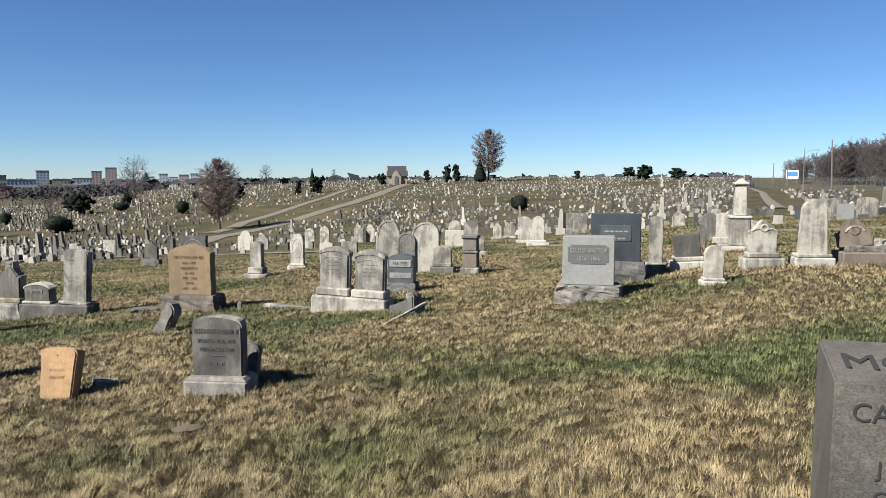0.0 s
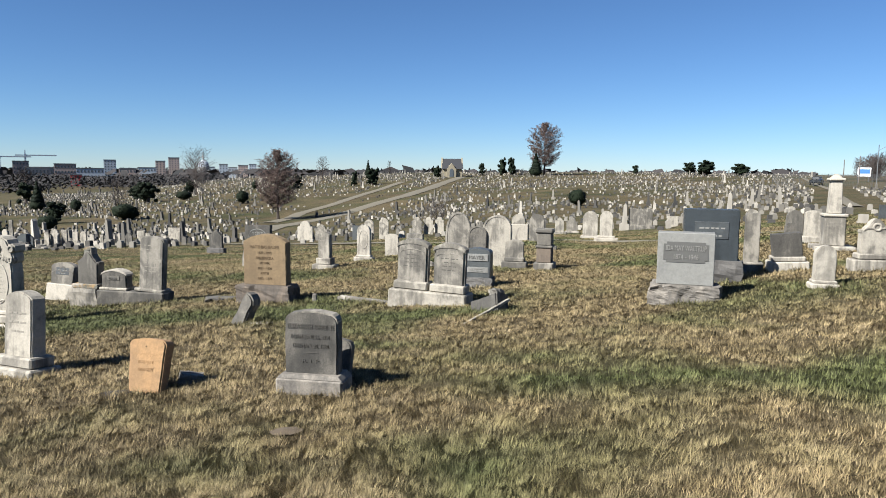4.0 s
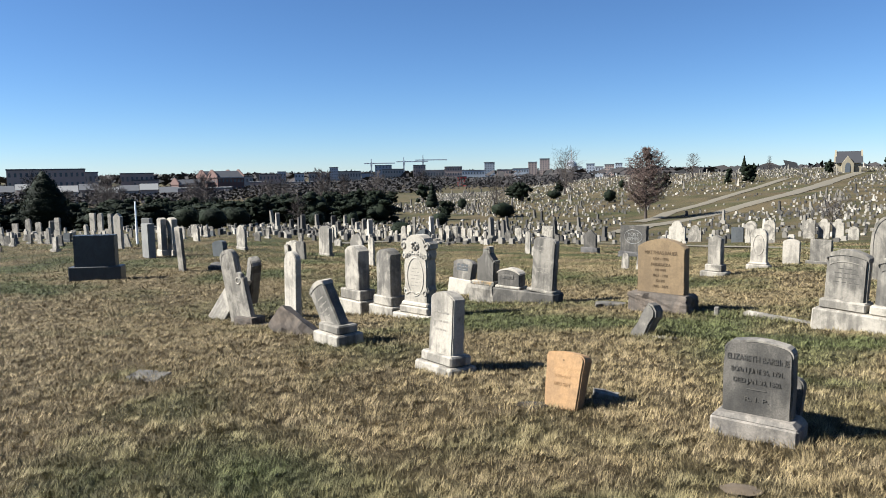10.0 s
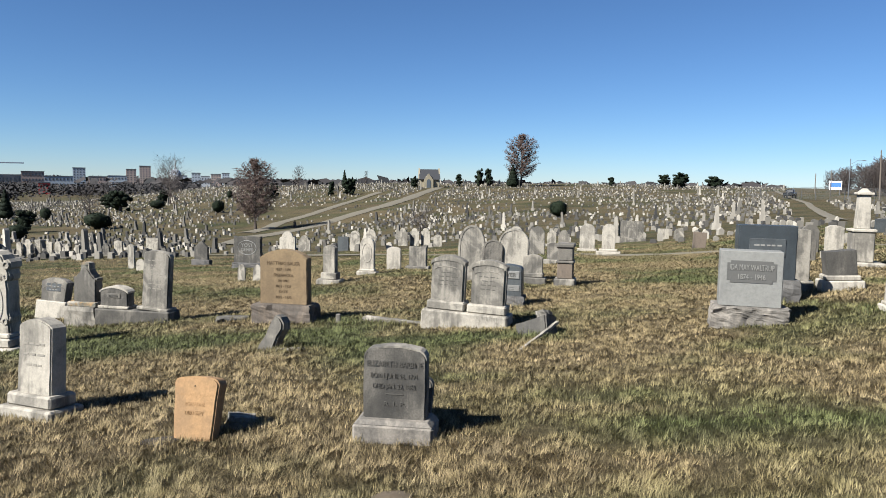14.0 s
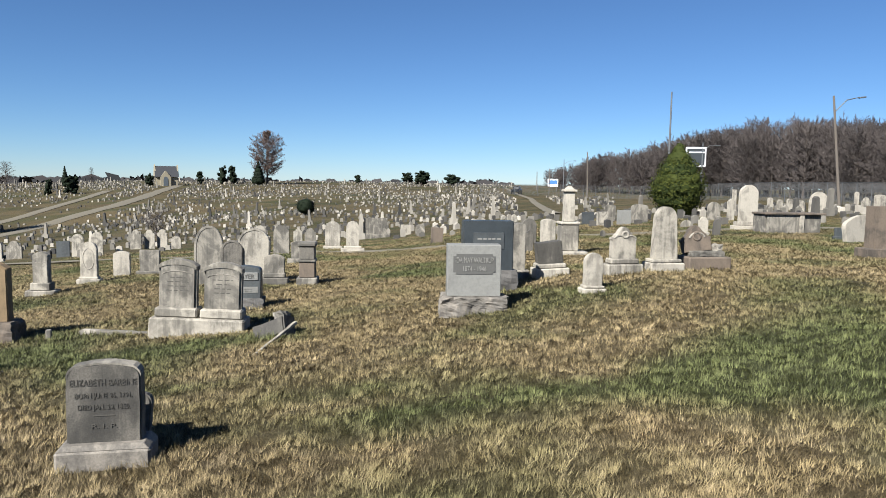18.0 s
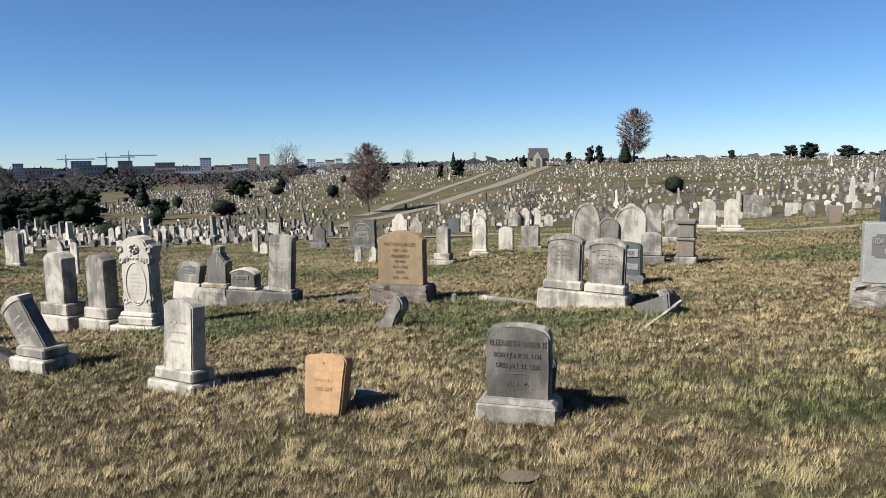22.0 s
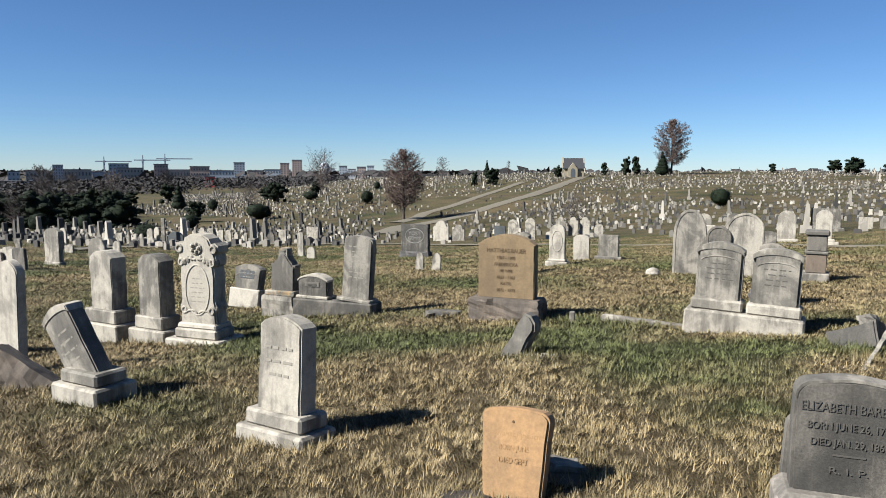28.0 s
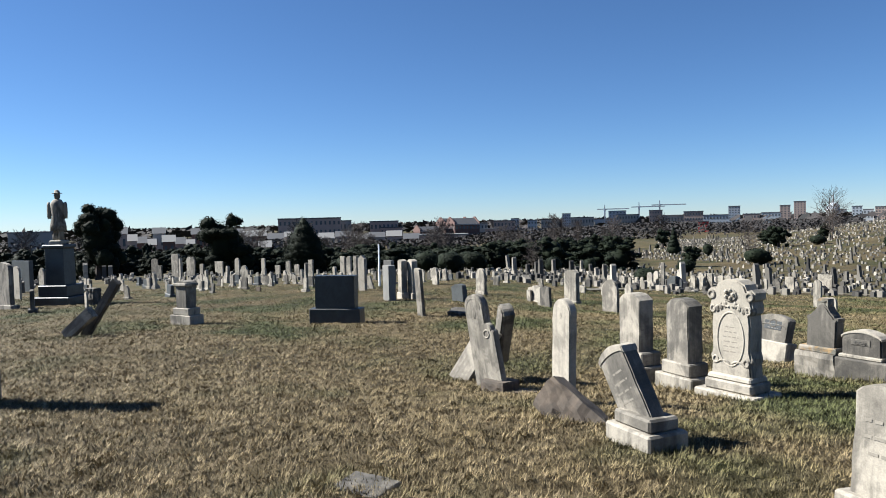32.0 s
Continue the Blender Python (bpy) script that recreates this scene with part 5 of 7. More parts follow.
grave("round", MARBLE_GREY, 8.00, 21.49, 0.45, 0.78, 0.15, (), turn=-8)
grave("shoulder", MARBLE_DARK, 6.98, 18.84, 0.21, 0.56, 0.12, (), turn=-8)
grave("round", MARBLE_CLEAN, 4.55, 10.17, 0.27, 0.47, 0.12, ((0.36, 0.26, 0.06), (0.30, 0.20, 0.04)), turn=-4, lean=1)
grave("gable", MARBLE, 5.73, 11.48, 0.41, 0.52, 0.16, ((0.64, 0.30, 0.18), (0.50, 0.24, 0.09)), turn=-2, motif=True)
grave("round", MARBLE, 6.58, 11.61, 0.42, 0.89, 0.20, ((0.62, 0.36, 0.16), (0.54, 0.28, 0.06)), turn=-4, taper=0.18)
grave("round", MARBLE_CLEAN, 19.14, 25.82, 0.75, 1.48, 0.20, ((1.27, 0.39, 0.16), (1.07, 0.28, 0.16)), turn=-8)
grave("round", MARBLE_CLEAN, 36.49, 41.22, 1.35, 1.52, 0.12, (), turn=-8)
grave("soft", MARBLE_CLEAN, 17.96, 19.04, 1.17, 0.84, 0.14, (), turn=10, lean=-14)
grave("flat", BROWN, 13.07, 13.58, 0.41, 0.92, 0.35, ((0.79, 0.43, 0.22),), turn=-8)
grave("shoulder", MARBLE_CLEAN, 14.90, 22.62, 0.33, 0.55, 0.12, ((0.43, 0.20, 0.12),), turn=-8)
grave("round", MARBLE_DARK, 11.48, 23.40, 0.18, 0.23, 0.08, (), turn=-8)
grave("soft", MARBLE_GREY, 20.25, 39.60, 0.62, 0.98, 0.15, (), turn=-8)
grave("flat", GRANITE, 18.13, 34.09, 0.72, 0.75, 0.15, (), turn=-8)
grave("soft", MARBLE_GREY, 19.90, 35.63, 0.93, 1.01, 0.15, (), turn=-8)
grave("round", MARBLE_GREY, 24.02, 34.97, 0.72, 0.99, 0.15, (), turn=-8)
grave("peak", MARBLE, 24.54, 34.23, 0.37, 1.15, 0.15, (), turn=-8)
grave("flat", MARBLE_CLEAN, 30.52, 42.03, 0.26, 1.65, 0.15, (), turn=-8)
grave("round", MARBLE, 36.45, 45.89, 0.40, 1.04, 0.15, (), turn=-8)
grave("round", MARBLE, 37.30, 45.88, 0.45, 0.92, 0.15, (), turn=-8)
grave("round", MARBLE, 41.50, 49.82, 0.55, 0.91, 0.15, (), turn=-8)
grave("round", MARBLE, 38.43, 45.09, 0.59, 0.87, 0.15, (), turn=-8)
grave("round", MARBLE_CLEAN, 56.06, 57.99, 0.43, 1.53, 0.15, (), turn=-8)
grave("shoulder", MARBLE, 43.14, 43.98, 0.67, 1.16, 0.15, (), turn=-8)
grave("soft", MARBLE, 48.31, 47.79, 0.92, 1.36, 0.15, (), turn=-8)
grave("round", MARBLE, 10.80, 35.26, 0.61, 0.71, 0.15, (), turn=-8)
grave("round", MARBLE, 11.98, 33.63, 0.25, 0.69, 0.15, (), turn=-8)
grave("flat", GRANITE_BLUE, 16.52, 34.92, 0.63, 0.65, 0.15, (), turn=-8)
grave("flat", MARBLE, 16.50, 33.23, 0.60, 0.70, 0.15, (), turn=-8)
grave("round", MARBLE, 18.55, 29.15, 0.57, 0.30, 0.15, (), turn=-8)
grave("soft", MARBLE, 10.52, 24.82, 0.28, 0.33, 0.15, (), turn=-8)

# the lower stones on the west side
grave("clip", MARBLE, -9.58, 10.88, 0.47, 0.85, 0.26, ((0.84, 0.46, 0.27), (0.68, 0.36, 0.20)), turn=-12, worn=0.014)
grave("clip", MARBLE_GREY, -8.58, 10.66, 0.42, 0.86, 0.26, ((0.72, 0.44, 0.19), (0.55, 0.34, 0.18)), turn=-11, worn=0.014, base_stone=MARBLE)
grave("segment", MARBLE_GREY, -9.23, 14.01, 0.52, 0.46, 0.2, ((0.66, 0.3, 0.34),), turn=-4, tilt=8, lean=3, panel=True, motif=True, base_stone=MARBLE_CLEAN, taper=-0.1)
grave("segment", MARBLE_CLEAN, -27.37, 18.05, 0.38, 1.35, 0.25, ((0.51, 0.33, 0.27),), turn=-8)
grave("segment", MARBLE_CLEAN, -27.06, 18.34, 0.47, 1.37, 0.25, ((0.60, 0.33, 0.25),), turn=-8)
grave("flat", GRANITE, -27.03, 17.20, 0.61, 1.41, 0.30, (), turn=-8)
grave("soft", MARBLE_GREY, -20.35, 14.24, 0.38, 1.49, 0.10, (), turn=-8, lean=5, tilt=-6)
grave("soft", GRANITE_BLUE, -24.42, 18.75, 0.88, 0.66, 0.20, (), turn=-8, lean=-6)
grave("round", MARBLE, -26.93, 21.82, 0.74, 1.00, 0.12, ((0.80, 0.20, 0.15),), turn=-8)
grave("segment", MARBLE, -22.21, 22.47, 0.62, 1.09, 0.16, ((0.55, 0.24, 0.14),), turn=-8)
grave("shoulder", MARBLE, -34.31, 24.58, 0.62, 0.95, 0.12, (), turn=-8)
grave("soft", MARBLE, -21.05, 19.91, 0.51, 0.67, 0.12, (), turn=-8, lean=-8)
grave("soft", MARBLE, -22.99, 21.04, 0.27, 0.46, 0.10, (), turn=-8)
grave("round", MARBLE, -30.09, 30.88, 0.35, 0.94, 0.10, (), turn=-8)
grave("flat", GRANITE_BLACK, -20.54, 11.52, 1.14, 0.91, 0.36, ((1.46, 0.5, 0.42),), turn=44, base_stone=GRANITE_BLACK)
g, tab, z = grave("segment", MARBLE, -23.51, 8.25, 0.42, 0.78, 0.36, ((0.84, 0.5, 0.28), (0.66, 0.44, 0.2)), turn=24, taper=-0.06, label="white marble headstone with a projecting cap on a stepped base")
part("cap", box(0.54, 0.46, 0.09, 0.03, 0.62), MARBLE, tab)
grave("flat", MARBLE, -61.19, 18.24, 0.89, 2.25, 0.20, (), turn=20)
grave("flat", MARBLE_CLEAN, -60.78, 18.41, 0.49, 1.88, 0.20, (), turn=20)
grave("flat", GRANITE_BLUE, -59.53, 7.52, 2.21, 2.14, 0.30, (), turn=22)
grave("round", MARBLE_CLEAN, -45.23, 5.93, 0.70, 1.69, 0.10, (), turn=22)
grave("soft", MARBLE_GREY, -38.01, 4.79, 1.47, 1.79, 0.20, ((1.94, 0.39, 0.19),), turn=22)
grave("flat", MARBLE_CLEAN, -65.93, 35.58, 0.58, 1.79, 0.20, (), turn=20)
grave("round", MARBLE_CLEAN, -59.04, 32.58, 0.49, 1.81, 0.20, (), turn=20)
grave("flat", MARBLE_CLEAN, -35.96, 20.62, 0.22, 1.70, 0.20, (), turn=20)
grave("peak", MARBLE_CLEAN, -33.66, 19.71, 0.42, 1.76, 0.20, (), turn=20)
grave("soft", MARBLE, -34.44, 20.60, 0.45, 0.69, 0.10, (), turn=20, lean=-18)
grave("flat", GRANITE, -33.28, 21.01, 0.49, 1.47, 0.25, (), turn=20)
grave("flat", BROWN, -37.97, 16.01, 0.28, 0.23, 0.10, (), turn=20)
grave("soft", MARBLE, -22.67, 21.14, 0.54, 0.58, 0.15, ((0.54, 0.23, 0.06),), turn=-8)
grave("round", MARBLE, -18.30, 20.30, 0.73, 1.07, 0.10, (), turn=-8)
grave("flat", MARBLE, -176.54, 30.67, 2.25, 4.12, 0.14, (), turn=20)
grave("round", MARBLE, -173.02, 27.07, 2.42, 4.23, 0.14, (), turn=20)
grave("shoulder", MARBLE, -61.60, 8.92, 0.74, 1.56, 0.14, (), turn=20)
grave("segment", MARBLE_DARK, -113.54, 29.44, 1.60, 2.68, 0.14, (), turn=20)
grave("flat", MARBLE_DARK, -67.32, 18.50, 0.76, 1.32, 0.14, (), turn=20)
grave("round", MARBLE, -74.58, 23.18, 0.76, 1.95, 0.14, (), turn=20)
grave("shoulder", MARBLE_GREY, -70.98, 22.45, 0.71, 1.97, 0.14, (), turn=20)
grave("segment", MARBLE_GREY, -61.11, 20.26, 0.42, 1.42, 0.14, (), turn=20)
grave("flat", MARBLE, -71.30, 25.04, 1.14, 1.47, 0.14, (), turn=20)
grave("round", MARBLE, -58.95, 22.44, 0.54, 1.82, 0.14, (), turn=20)
grave("shoulder", MARBLE, -56.90, 22.24, 0.93, 1.23, 0.14, (), turn=20)
grave("segment", MARBLE, -66.88, 27.76, 0.48, 1.75, 0.14, (), turn=20)
grave("flat", MARBLE, -65.56, 28.61, 0.62, 1.05, 0.14, (), turn=20)
grave("round", MARBLE, -64.57, 29.24, 0.61, 1.46, 0.14, (), turn=20)
grave("shoulder", MARBLE_GREY, -165.96, 38.89, 2.04, 3.04, 0.14, (), turn=20)
grave("segment", MARBLE, -66.96, 31.15, 0.64, 1.09, 0.14, (), turn=20)
grave("flat", MARBLE, -47.78, 23.60, 0.41, 1.55, 0.14, (), turn=20)


# ---- tracks over the hill ----
track("path_1", [(-30.62, 75.85), (-33.74, 91.55), (-31.44, 117.30), (-26.56, 150.66), (-25.37, 189.97), (-23.41, 235.68)], 3.1, "pale dirt track climbing the cemetery hill")
track("path_2", [(-38.16, 101.01), (-40.40, 122.30), (-38.77, 136.17), (-38.28, 161.36), (-37.61, 203.86)], 2.3, "second pale dirt track climbing the cemetery hill")
track("path_3", [(-28.73, 29.98), (-30.61, 36.29), (-26.48, 45.74), (-19.61, 50.21), (-8.78, 39.72), (-4.27, 38.08), (3.32, 28.08), (6.56, 25.17), (11.57, 24.29), (18.84, 26.19), (24.28, 26.64)], 0.9, "narrow worn footpath crossing the grass", 0.012)
track("path_4", [(24.25, 56.67), (49.90, 127.53), (67.23, 186.21), (76.42, 217.89)], 1.1, "straight dirt lane along the cemetery edge")


# ---- stones of the middle distance ----
START = [(80, 30), (55, 30), (42, 42), (20, 50), (8, 44), (-5, 40), (-15, 31), (-25, 27), (-40, 25)]


def bearing_of(x, y):
    return math.degrees(math.atan2(-x, y - 1)), math.hypot(x, y - 1)


def start_radius(b):
    for (b0, r0), (b1, r1) in zip(START, START[1:]):
        if b0 >= b >= b1:
            return r0 + (r1 - r0) * (b0 - b) / (b0 - b1)
    return 1e9


TRACKS = [o for o in scene.objects if o.name.startswith("path_")]
TRACK_PTS = [(v.co.x, v.co.y) for o in TRACKS[:2] + TRACKS[3:] for v in o.data.vertices][::2]
TAKEN = [(o.matrix_basis.translation.x, o.matrix_basis.translation.y) for o in scene.objects if o.type == "EMPTY"]


def clear(x, y, pts, gap):
    return all(abs(x - a) > gap or abs(y - b) > gap for a, b in pts)


def stone_spots():
    rng = random.Random(5)
    c, s = math.cos(radians(-9)), math.sin(radians(-9))
    for j in range(-54, 208):
        for i in range(-250, 195):
            u, v = i * 1.18 + rng.uniform(-0.5, 0.5), j * 1.93 + rng.uniform(-0.35, 0.35)
            keep, pick, tall = rng.random(), rng.random(), rng.uniform(0.46, 0.78)
            x, y = u * c - v * s, u * s + v * c
            b, r = bearing_of(x, y)
            if not (-46 < b < 84 and r < 295) or r < start_radius(max(-40, min(80, b))):
                continue
            if b > 46 and r > 85 or b > 38 and r > 190 or b < -28 and r > 75 or b < -20 and r > 150:
                continue
            d = 0.43 + 0.9 * noise.noise(Vector((x * 0.035, y * 0.035, 1.3))) + (0.12 if r < 70 else 0.22)
            if keep > d or noise.noise(Vector((x * 0.02, v * 0.11, 9))) > 0.42:
                continue
            yield x, y, r, pick, tall


PROTOS = {}


def proto(kind, x, y):
    """A common headstone of the middle distance, built once and then copied."""
    args = {0: ("round", MARBLE, 0.5, 0.8, 0.12, ((0.65, 0.3, 0.15),)), 1: ("flat", MARBLE, 0.45, 0.75, 0.16, ((0.6, 0.34, 0.2),)), 2: ("segment", MARBLE_GREY, 0.55, 0.8, 0.14, ()),
            3: ("shoulder", MARBLE_CLEAN, 0.5, 0.9, 0.12, ((0.66, 0.32, 0.18),)), 4: ("gothic", MARBLE, 0.45, 0.95, 0.1, ()), 5: ("flat", GRANITE_BLUE, 0.7, 0.6, 0.25, ((0.9, 0.4, 0.22),)),
            6: ("peak", MARBLE_CLEAN, 0.36, 1.3, 0.3, ((0.7, 0.6, 0.3), (0.5, 0.45, 0.2))), 7: ("soft", MARBLE_DARK, 0.55, 0.75, 0.14, ((0.7, 0.32, 0.15),)), 8: ("segment", MARBLE_CLEAN, 0.42, 0.85, 0.14, ((0.58, 0.3, 0.12),))}[kind]
    return grave(args[0], args[1], x, y, args[2], args[3], args[4], args[5], group="gravestones of the middle distance")[0]


FAR_STONES = []
near_count = 0
for x, y, r, pick, tall in stone_spots():
    if not clear(x, y, TRACK_PTS, 2.6):
        continue
    if r < 60 and near_count < 150:
        if not clear(x, y, TAKEN, 1.3):
            continue
        kind = int(pick * 9)
        near_count += 1
        m = pose(x, y, ground(x, y) - 0.03, 4 * math.sin(x * 7), 4 * math.sin(y * 5), -9 + 8 * math.sin(x * 3 + y) + (22 if bearing_of(x, y)[0] > 48 else 0)) @ Matrix.Scale(tall, 4)
        if kind not in PROTOS:
            PROTOS[kind] = proto(kind, x, y)
        else:
            ob = copy_thing(PROTOS[kind], m)
            ob.matrix_basis = m
    else:
        FAR_STONES.append((x, y, pick, tall))

# ---- the hill's stones: too many to count ----
STONE_FIELD, nt, bsdf = material("far_headstones", 0.9)
geo = nt.nodes.new("ShaderNodeNewGeometry")
isl = geo.outputs["Random Per Island"]
fcol = ramp(nt, isl, [(0.0, (0.02, 0.019, 0.018)), (0.3, (0.05, 0.046, 0.04)), (0.6, (0.115, 0.105, 0.088)), (0.85, (0.2, 0.182, 0.153)), (1.0, (0.34, 0.31, 0.262))])
fcol = mix(nt, 0.35, fcol, ramp(nt, noise_tex(nt, tex_coords(nt, (2, 2, 0.7), False, True), 1.5), [(0.3, (0.25,)), (0.7, (0.8,))]), "OVERLAY")
nt.links.new(fcol, bsdf.inputs["Base Color"])
fv, ff = [], []
for x, y, pick, tall in FAR_STONES:
    z = ground(x, y) - 0.3
    rng = random.Random(int(x * 91 + y * 57))
    a = radians(-9 + rng.gauss(0, 6))
    w, h, d = rng.uniform(0.19, 0.38), tall * rng.uniform(0.34, 0.8), rng.uniform(0.12, 0.34)
    if pick > 0.975:
        w, d, h = 0.3, 0.36, rng.uniform(1.0, 2.0)
        outline = [(-w, 0), (-w, h * 0.25), (-w * 0.55, h * 0.27), (-w * 0.35, h * 0.93), (0, h), (w * 0.35, h * 0.93), (w * 0.55, h * 0.27), (w, h * 0.25), (w, 0)]
    elif pick > 0.5:
        outline = [(-w / 2, 0), (-w / 2, h * 0.78), (-w * 0.36, h * 0.93), (0, h), (w * 0.36, h * 0.93), (w / 2, h * 0.78), (w / 2, 0)]
    elif pick > 0.25:
        outline = [(-w * 0.62, 0), (-w * 0.62, h * 0.22), (-w / 2, h * 0.23), (-w / 2, h), (w / 2, h), (w / 2, h * 0.23), (w * 0.62, h * 0.22), (w * 0.62, 0)]
    else:
        outline = [(-w / 2, 0), (-w / 2, h * 0.7), (0, h), (w / 2, h * 0.7), (w / 2, 0)]
    lean = rng.gauss(0, 0.05)
    k, n = len(fv), len(outline)
    c, s = math.cos(a), math.sin(a)
    for side in (-d / 2, d / 2):
        for px, pz in outline:
            pz = pz + 0.3 if pz > 0 else 0.0
            lx = px + lean * pz
            fv.append((x + lx * c - side * s, y + lx * s + side * c, z + pz))
    ff.append(tuple(range(k, k + n)))
    ff.append(tuple(range(k + 2 * n - 1, k + n - 1, -1)))
    for i in range(n - 1):
        ff.append((k + i, k + n + i, k + n + i + 1, k + i + 1))
tagged(mesh_ob("far_gravestones", fv, ff, STONE_FIELD), "countless pale and grey gravestones covering the far hillside", "gravestones", kind="stuff")

# ---- evergreens ----
SLOPE = "evergreens of the far slopes"
evergreen(6.5, 102.8, 2.9, 2.6, 100, "round", count=1500, group=SLOPE)
evergreen(-58.9, 140.5, 2.9, 2.9, 101, "round", count=1500, group=SLOPE)
evergreen(-74.6, 185.9, 1.9, 2.3, 102, "round", count=1500, group=SLOPE)
evergreen(-64, 189.8, 2.9, 4.1, 103, "free", count=2600, group=SLOPE)
evergreen(-44.5, 195.4, 4.3, 5, 104, "free", count=2600, group=SLOPE)
evergreen(-49.3, 194.2, 2.3, 4.3, 105, "free", count=2600, group=SLOPE)
evergreen(-65, 107.9, 4.5, 2.8, 106, "round", count=1500, group=SLOPE)
evergreen(-41.4, 51.2, 2.4, 1.5, 107, "round", count=1500, group=SLOPE)
evergreen(-87.4, 92, 6.2, 4, 108, "free", count=2600, group=SLOPE)
evergreen(-63.5, 68.4, 1.7, 2.1, 109, "round", count=1500, group=SLOPE)
evergreen(-92.7, 88.2, 2.1, 2.1, 110, "round", count=1500, group=SLOPE)
evergreen(-59, 57.7, 2.1, 2.1, 111, "round", count=1500, group=SLOPE)
evergreen(-101.1, 99.7, 3, 2.7, 112, "round", count=1500, group=SLOPE)
evergreen(-128.5, 153.5, 4.4, 3.8, 113, "free", count=2600, group=SLOPE)
evergreen(-71.2, 99.6, 3.2, 3.6, 114, "free", count=2600, group=SLOPE)
evergreen(-86.4, 126.7, 2.2, 2.6, 115, "round", count=1500, group=SLOPE)
evergreen(-58.1, 80, 2.6, 2, 116, "round", count=1500, group=SLOPE)
evergreen(-97.9, 168.2, 5.2, 3.7, 117, "free", count=2600, group=SLOPE)
evergreen(-86.3, 152.4, 5.3, 5.2, 118, "free", count=2600, group=SLOPE)
evergreen(-80, 156.8, 3.9, 2.2, 119, "round", count=1500, group=SLOPE)
evergreen(-89.3, 178.4, 3.6, 3.8, 120, "free", count=2600, group=SLOPE)
evergreen(-121.6, 159.1, 4.4, 5.8, 121, "free", count=2600, group=SLOPE)
evergreen(-133, 149.7, 4.4, 4.5, 122, "free", count=2600, group=SLOPE)
evergreen(-127.6, 105, 3, 3, 123, "round", count=1500, group=SLOPE)
evergreen(-62.7, 49.4, 3.4, 2.3, 124, "round", count=1500, group=SLOPE)
evergreen(-58.5, 43.4, 3.1, 2.3, 125, "round", count=1500, group=SLOPE)
evergreen(-62.9, 43.7, 3.2, 2.4, 126, "round", count=1500, group=SLOPE)
evergreen(-152.9, 129.2, 3.6, 3, 127, "round", count=1500, group=SLOPE)
evergreen(-147.2, 135.6, 3.5, 3.8, 128, "free", count=2600, group=SLOPE)
evergreen(-150.1, 132.4, 2.1, 3.2, 129, "round", count=1500, group=SLOPE)
evergreen(-96.4, 129.5, 3.5, 6, 130, "cone", count=1500, group=SLOPE)
evergreen(-57.1, 243.7, 2.7, 6, 131, "cone", count=1500, group=SLOPE)
evergreen(0.4, 238.4, 5.3, 7.7, 132, "cone", count=1500, group=SLOPE)
evergreen(-10.9, 245.2, 3.5, 6.7, 133, "free", count=1500, group=SLOPE)
evergreen(-7.8, 246.3, 3.5, 6.6, 134, "free", count=1500, group=SLOPE)
evergreen(-31.6, 233.2, 3.1, 3.9, 135, "free", count=2600, group=SLOPE)
evergreen(-27.7, 233.7, 2.7, 3.4, 136, "free", count=2600, group=SLOPE)
evergreen(-17.8, 244.7, 2.8, 4.7, 137, "free", count=1500, group=SLOPE)
evergreen(50.3, 244.8, 4.9, 5, 138, "free", count=1500, group=SLOPE)
evergreen(54.1, 238.9, 6.7, 5.4, 139, "free", count=1500, group=SLOPE)
evergreen(66.9, 246.1, 6.9, 4.1, 140, "free", count=2600, group=SLOPE)
evergreen(34.2, 252.6, 2.6, 3.4, 141, "free", count=2600, group=SLOPE)
evergreen(-138.8, 34.5, 3.2, 6.3, 142, "free", count=2600, group=SLOPE)

evergreen(28.1, 44.9, 4.2, 4.9, 77, "egg", YEW, leaf=0.16, count=9000, label="dense egg-shaped olive green evergreen in the turf", name="evergreen_tree")
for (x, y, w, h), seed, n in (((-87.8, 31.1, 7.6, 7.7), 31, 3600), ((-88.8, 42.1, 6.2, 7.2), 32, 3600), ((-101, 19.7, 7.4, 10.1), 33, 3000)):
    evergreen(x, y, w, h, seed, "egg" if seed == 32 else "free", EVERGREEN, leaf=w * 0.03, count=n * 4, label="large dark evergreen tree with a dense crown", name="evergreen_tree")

# ---- bare trees ----
feathery_tree(-40.5, 111.2, 11, 3.4, 11, "leafless reddish-brown tree with a domed crown of fine twigs", 0.22, 0.5, 3.2)
feathery_tree(3.2, 240.4, 16.8, 5.6, 12, "tall leafless reddish tree with fine layered twigs on the skyline", 0.2, 0.55, 3.6)
for k, (x, y, h, w) in enumerate(((-67.8, 225.4, 7.3, 2.35), (-8.9, 69.8, 2.7, 1.55), (-78.6, 128.1, 5.8, 2.35), (-80.8, 74.8, 4.2, 1.65), (-83.8, 170.8, 7.8, 3.75), (-127.4, 113.7, 9.1, 2.85), (-49, 240.4, 5.3, 0.9), (-26, 244, 4.7, 1.05), (-115.1, 234.1, 10.1, 6.05))):
    bare_tree(x, y, h, w, 40 + k, "small leafless tree among far gravestones", twig=TWIG_GREY, crown_base=0.2, dense=0.8, name="bare_tree", group="bare trees of the hill")


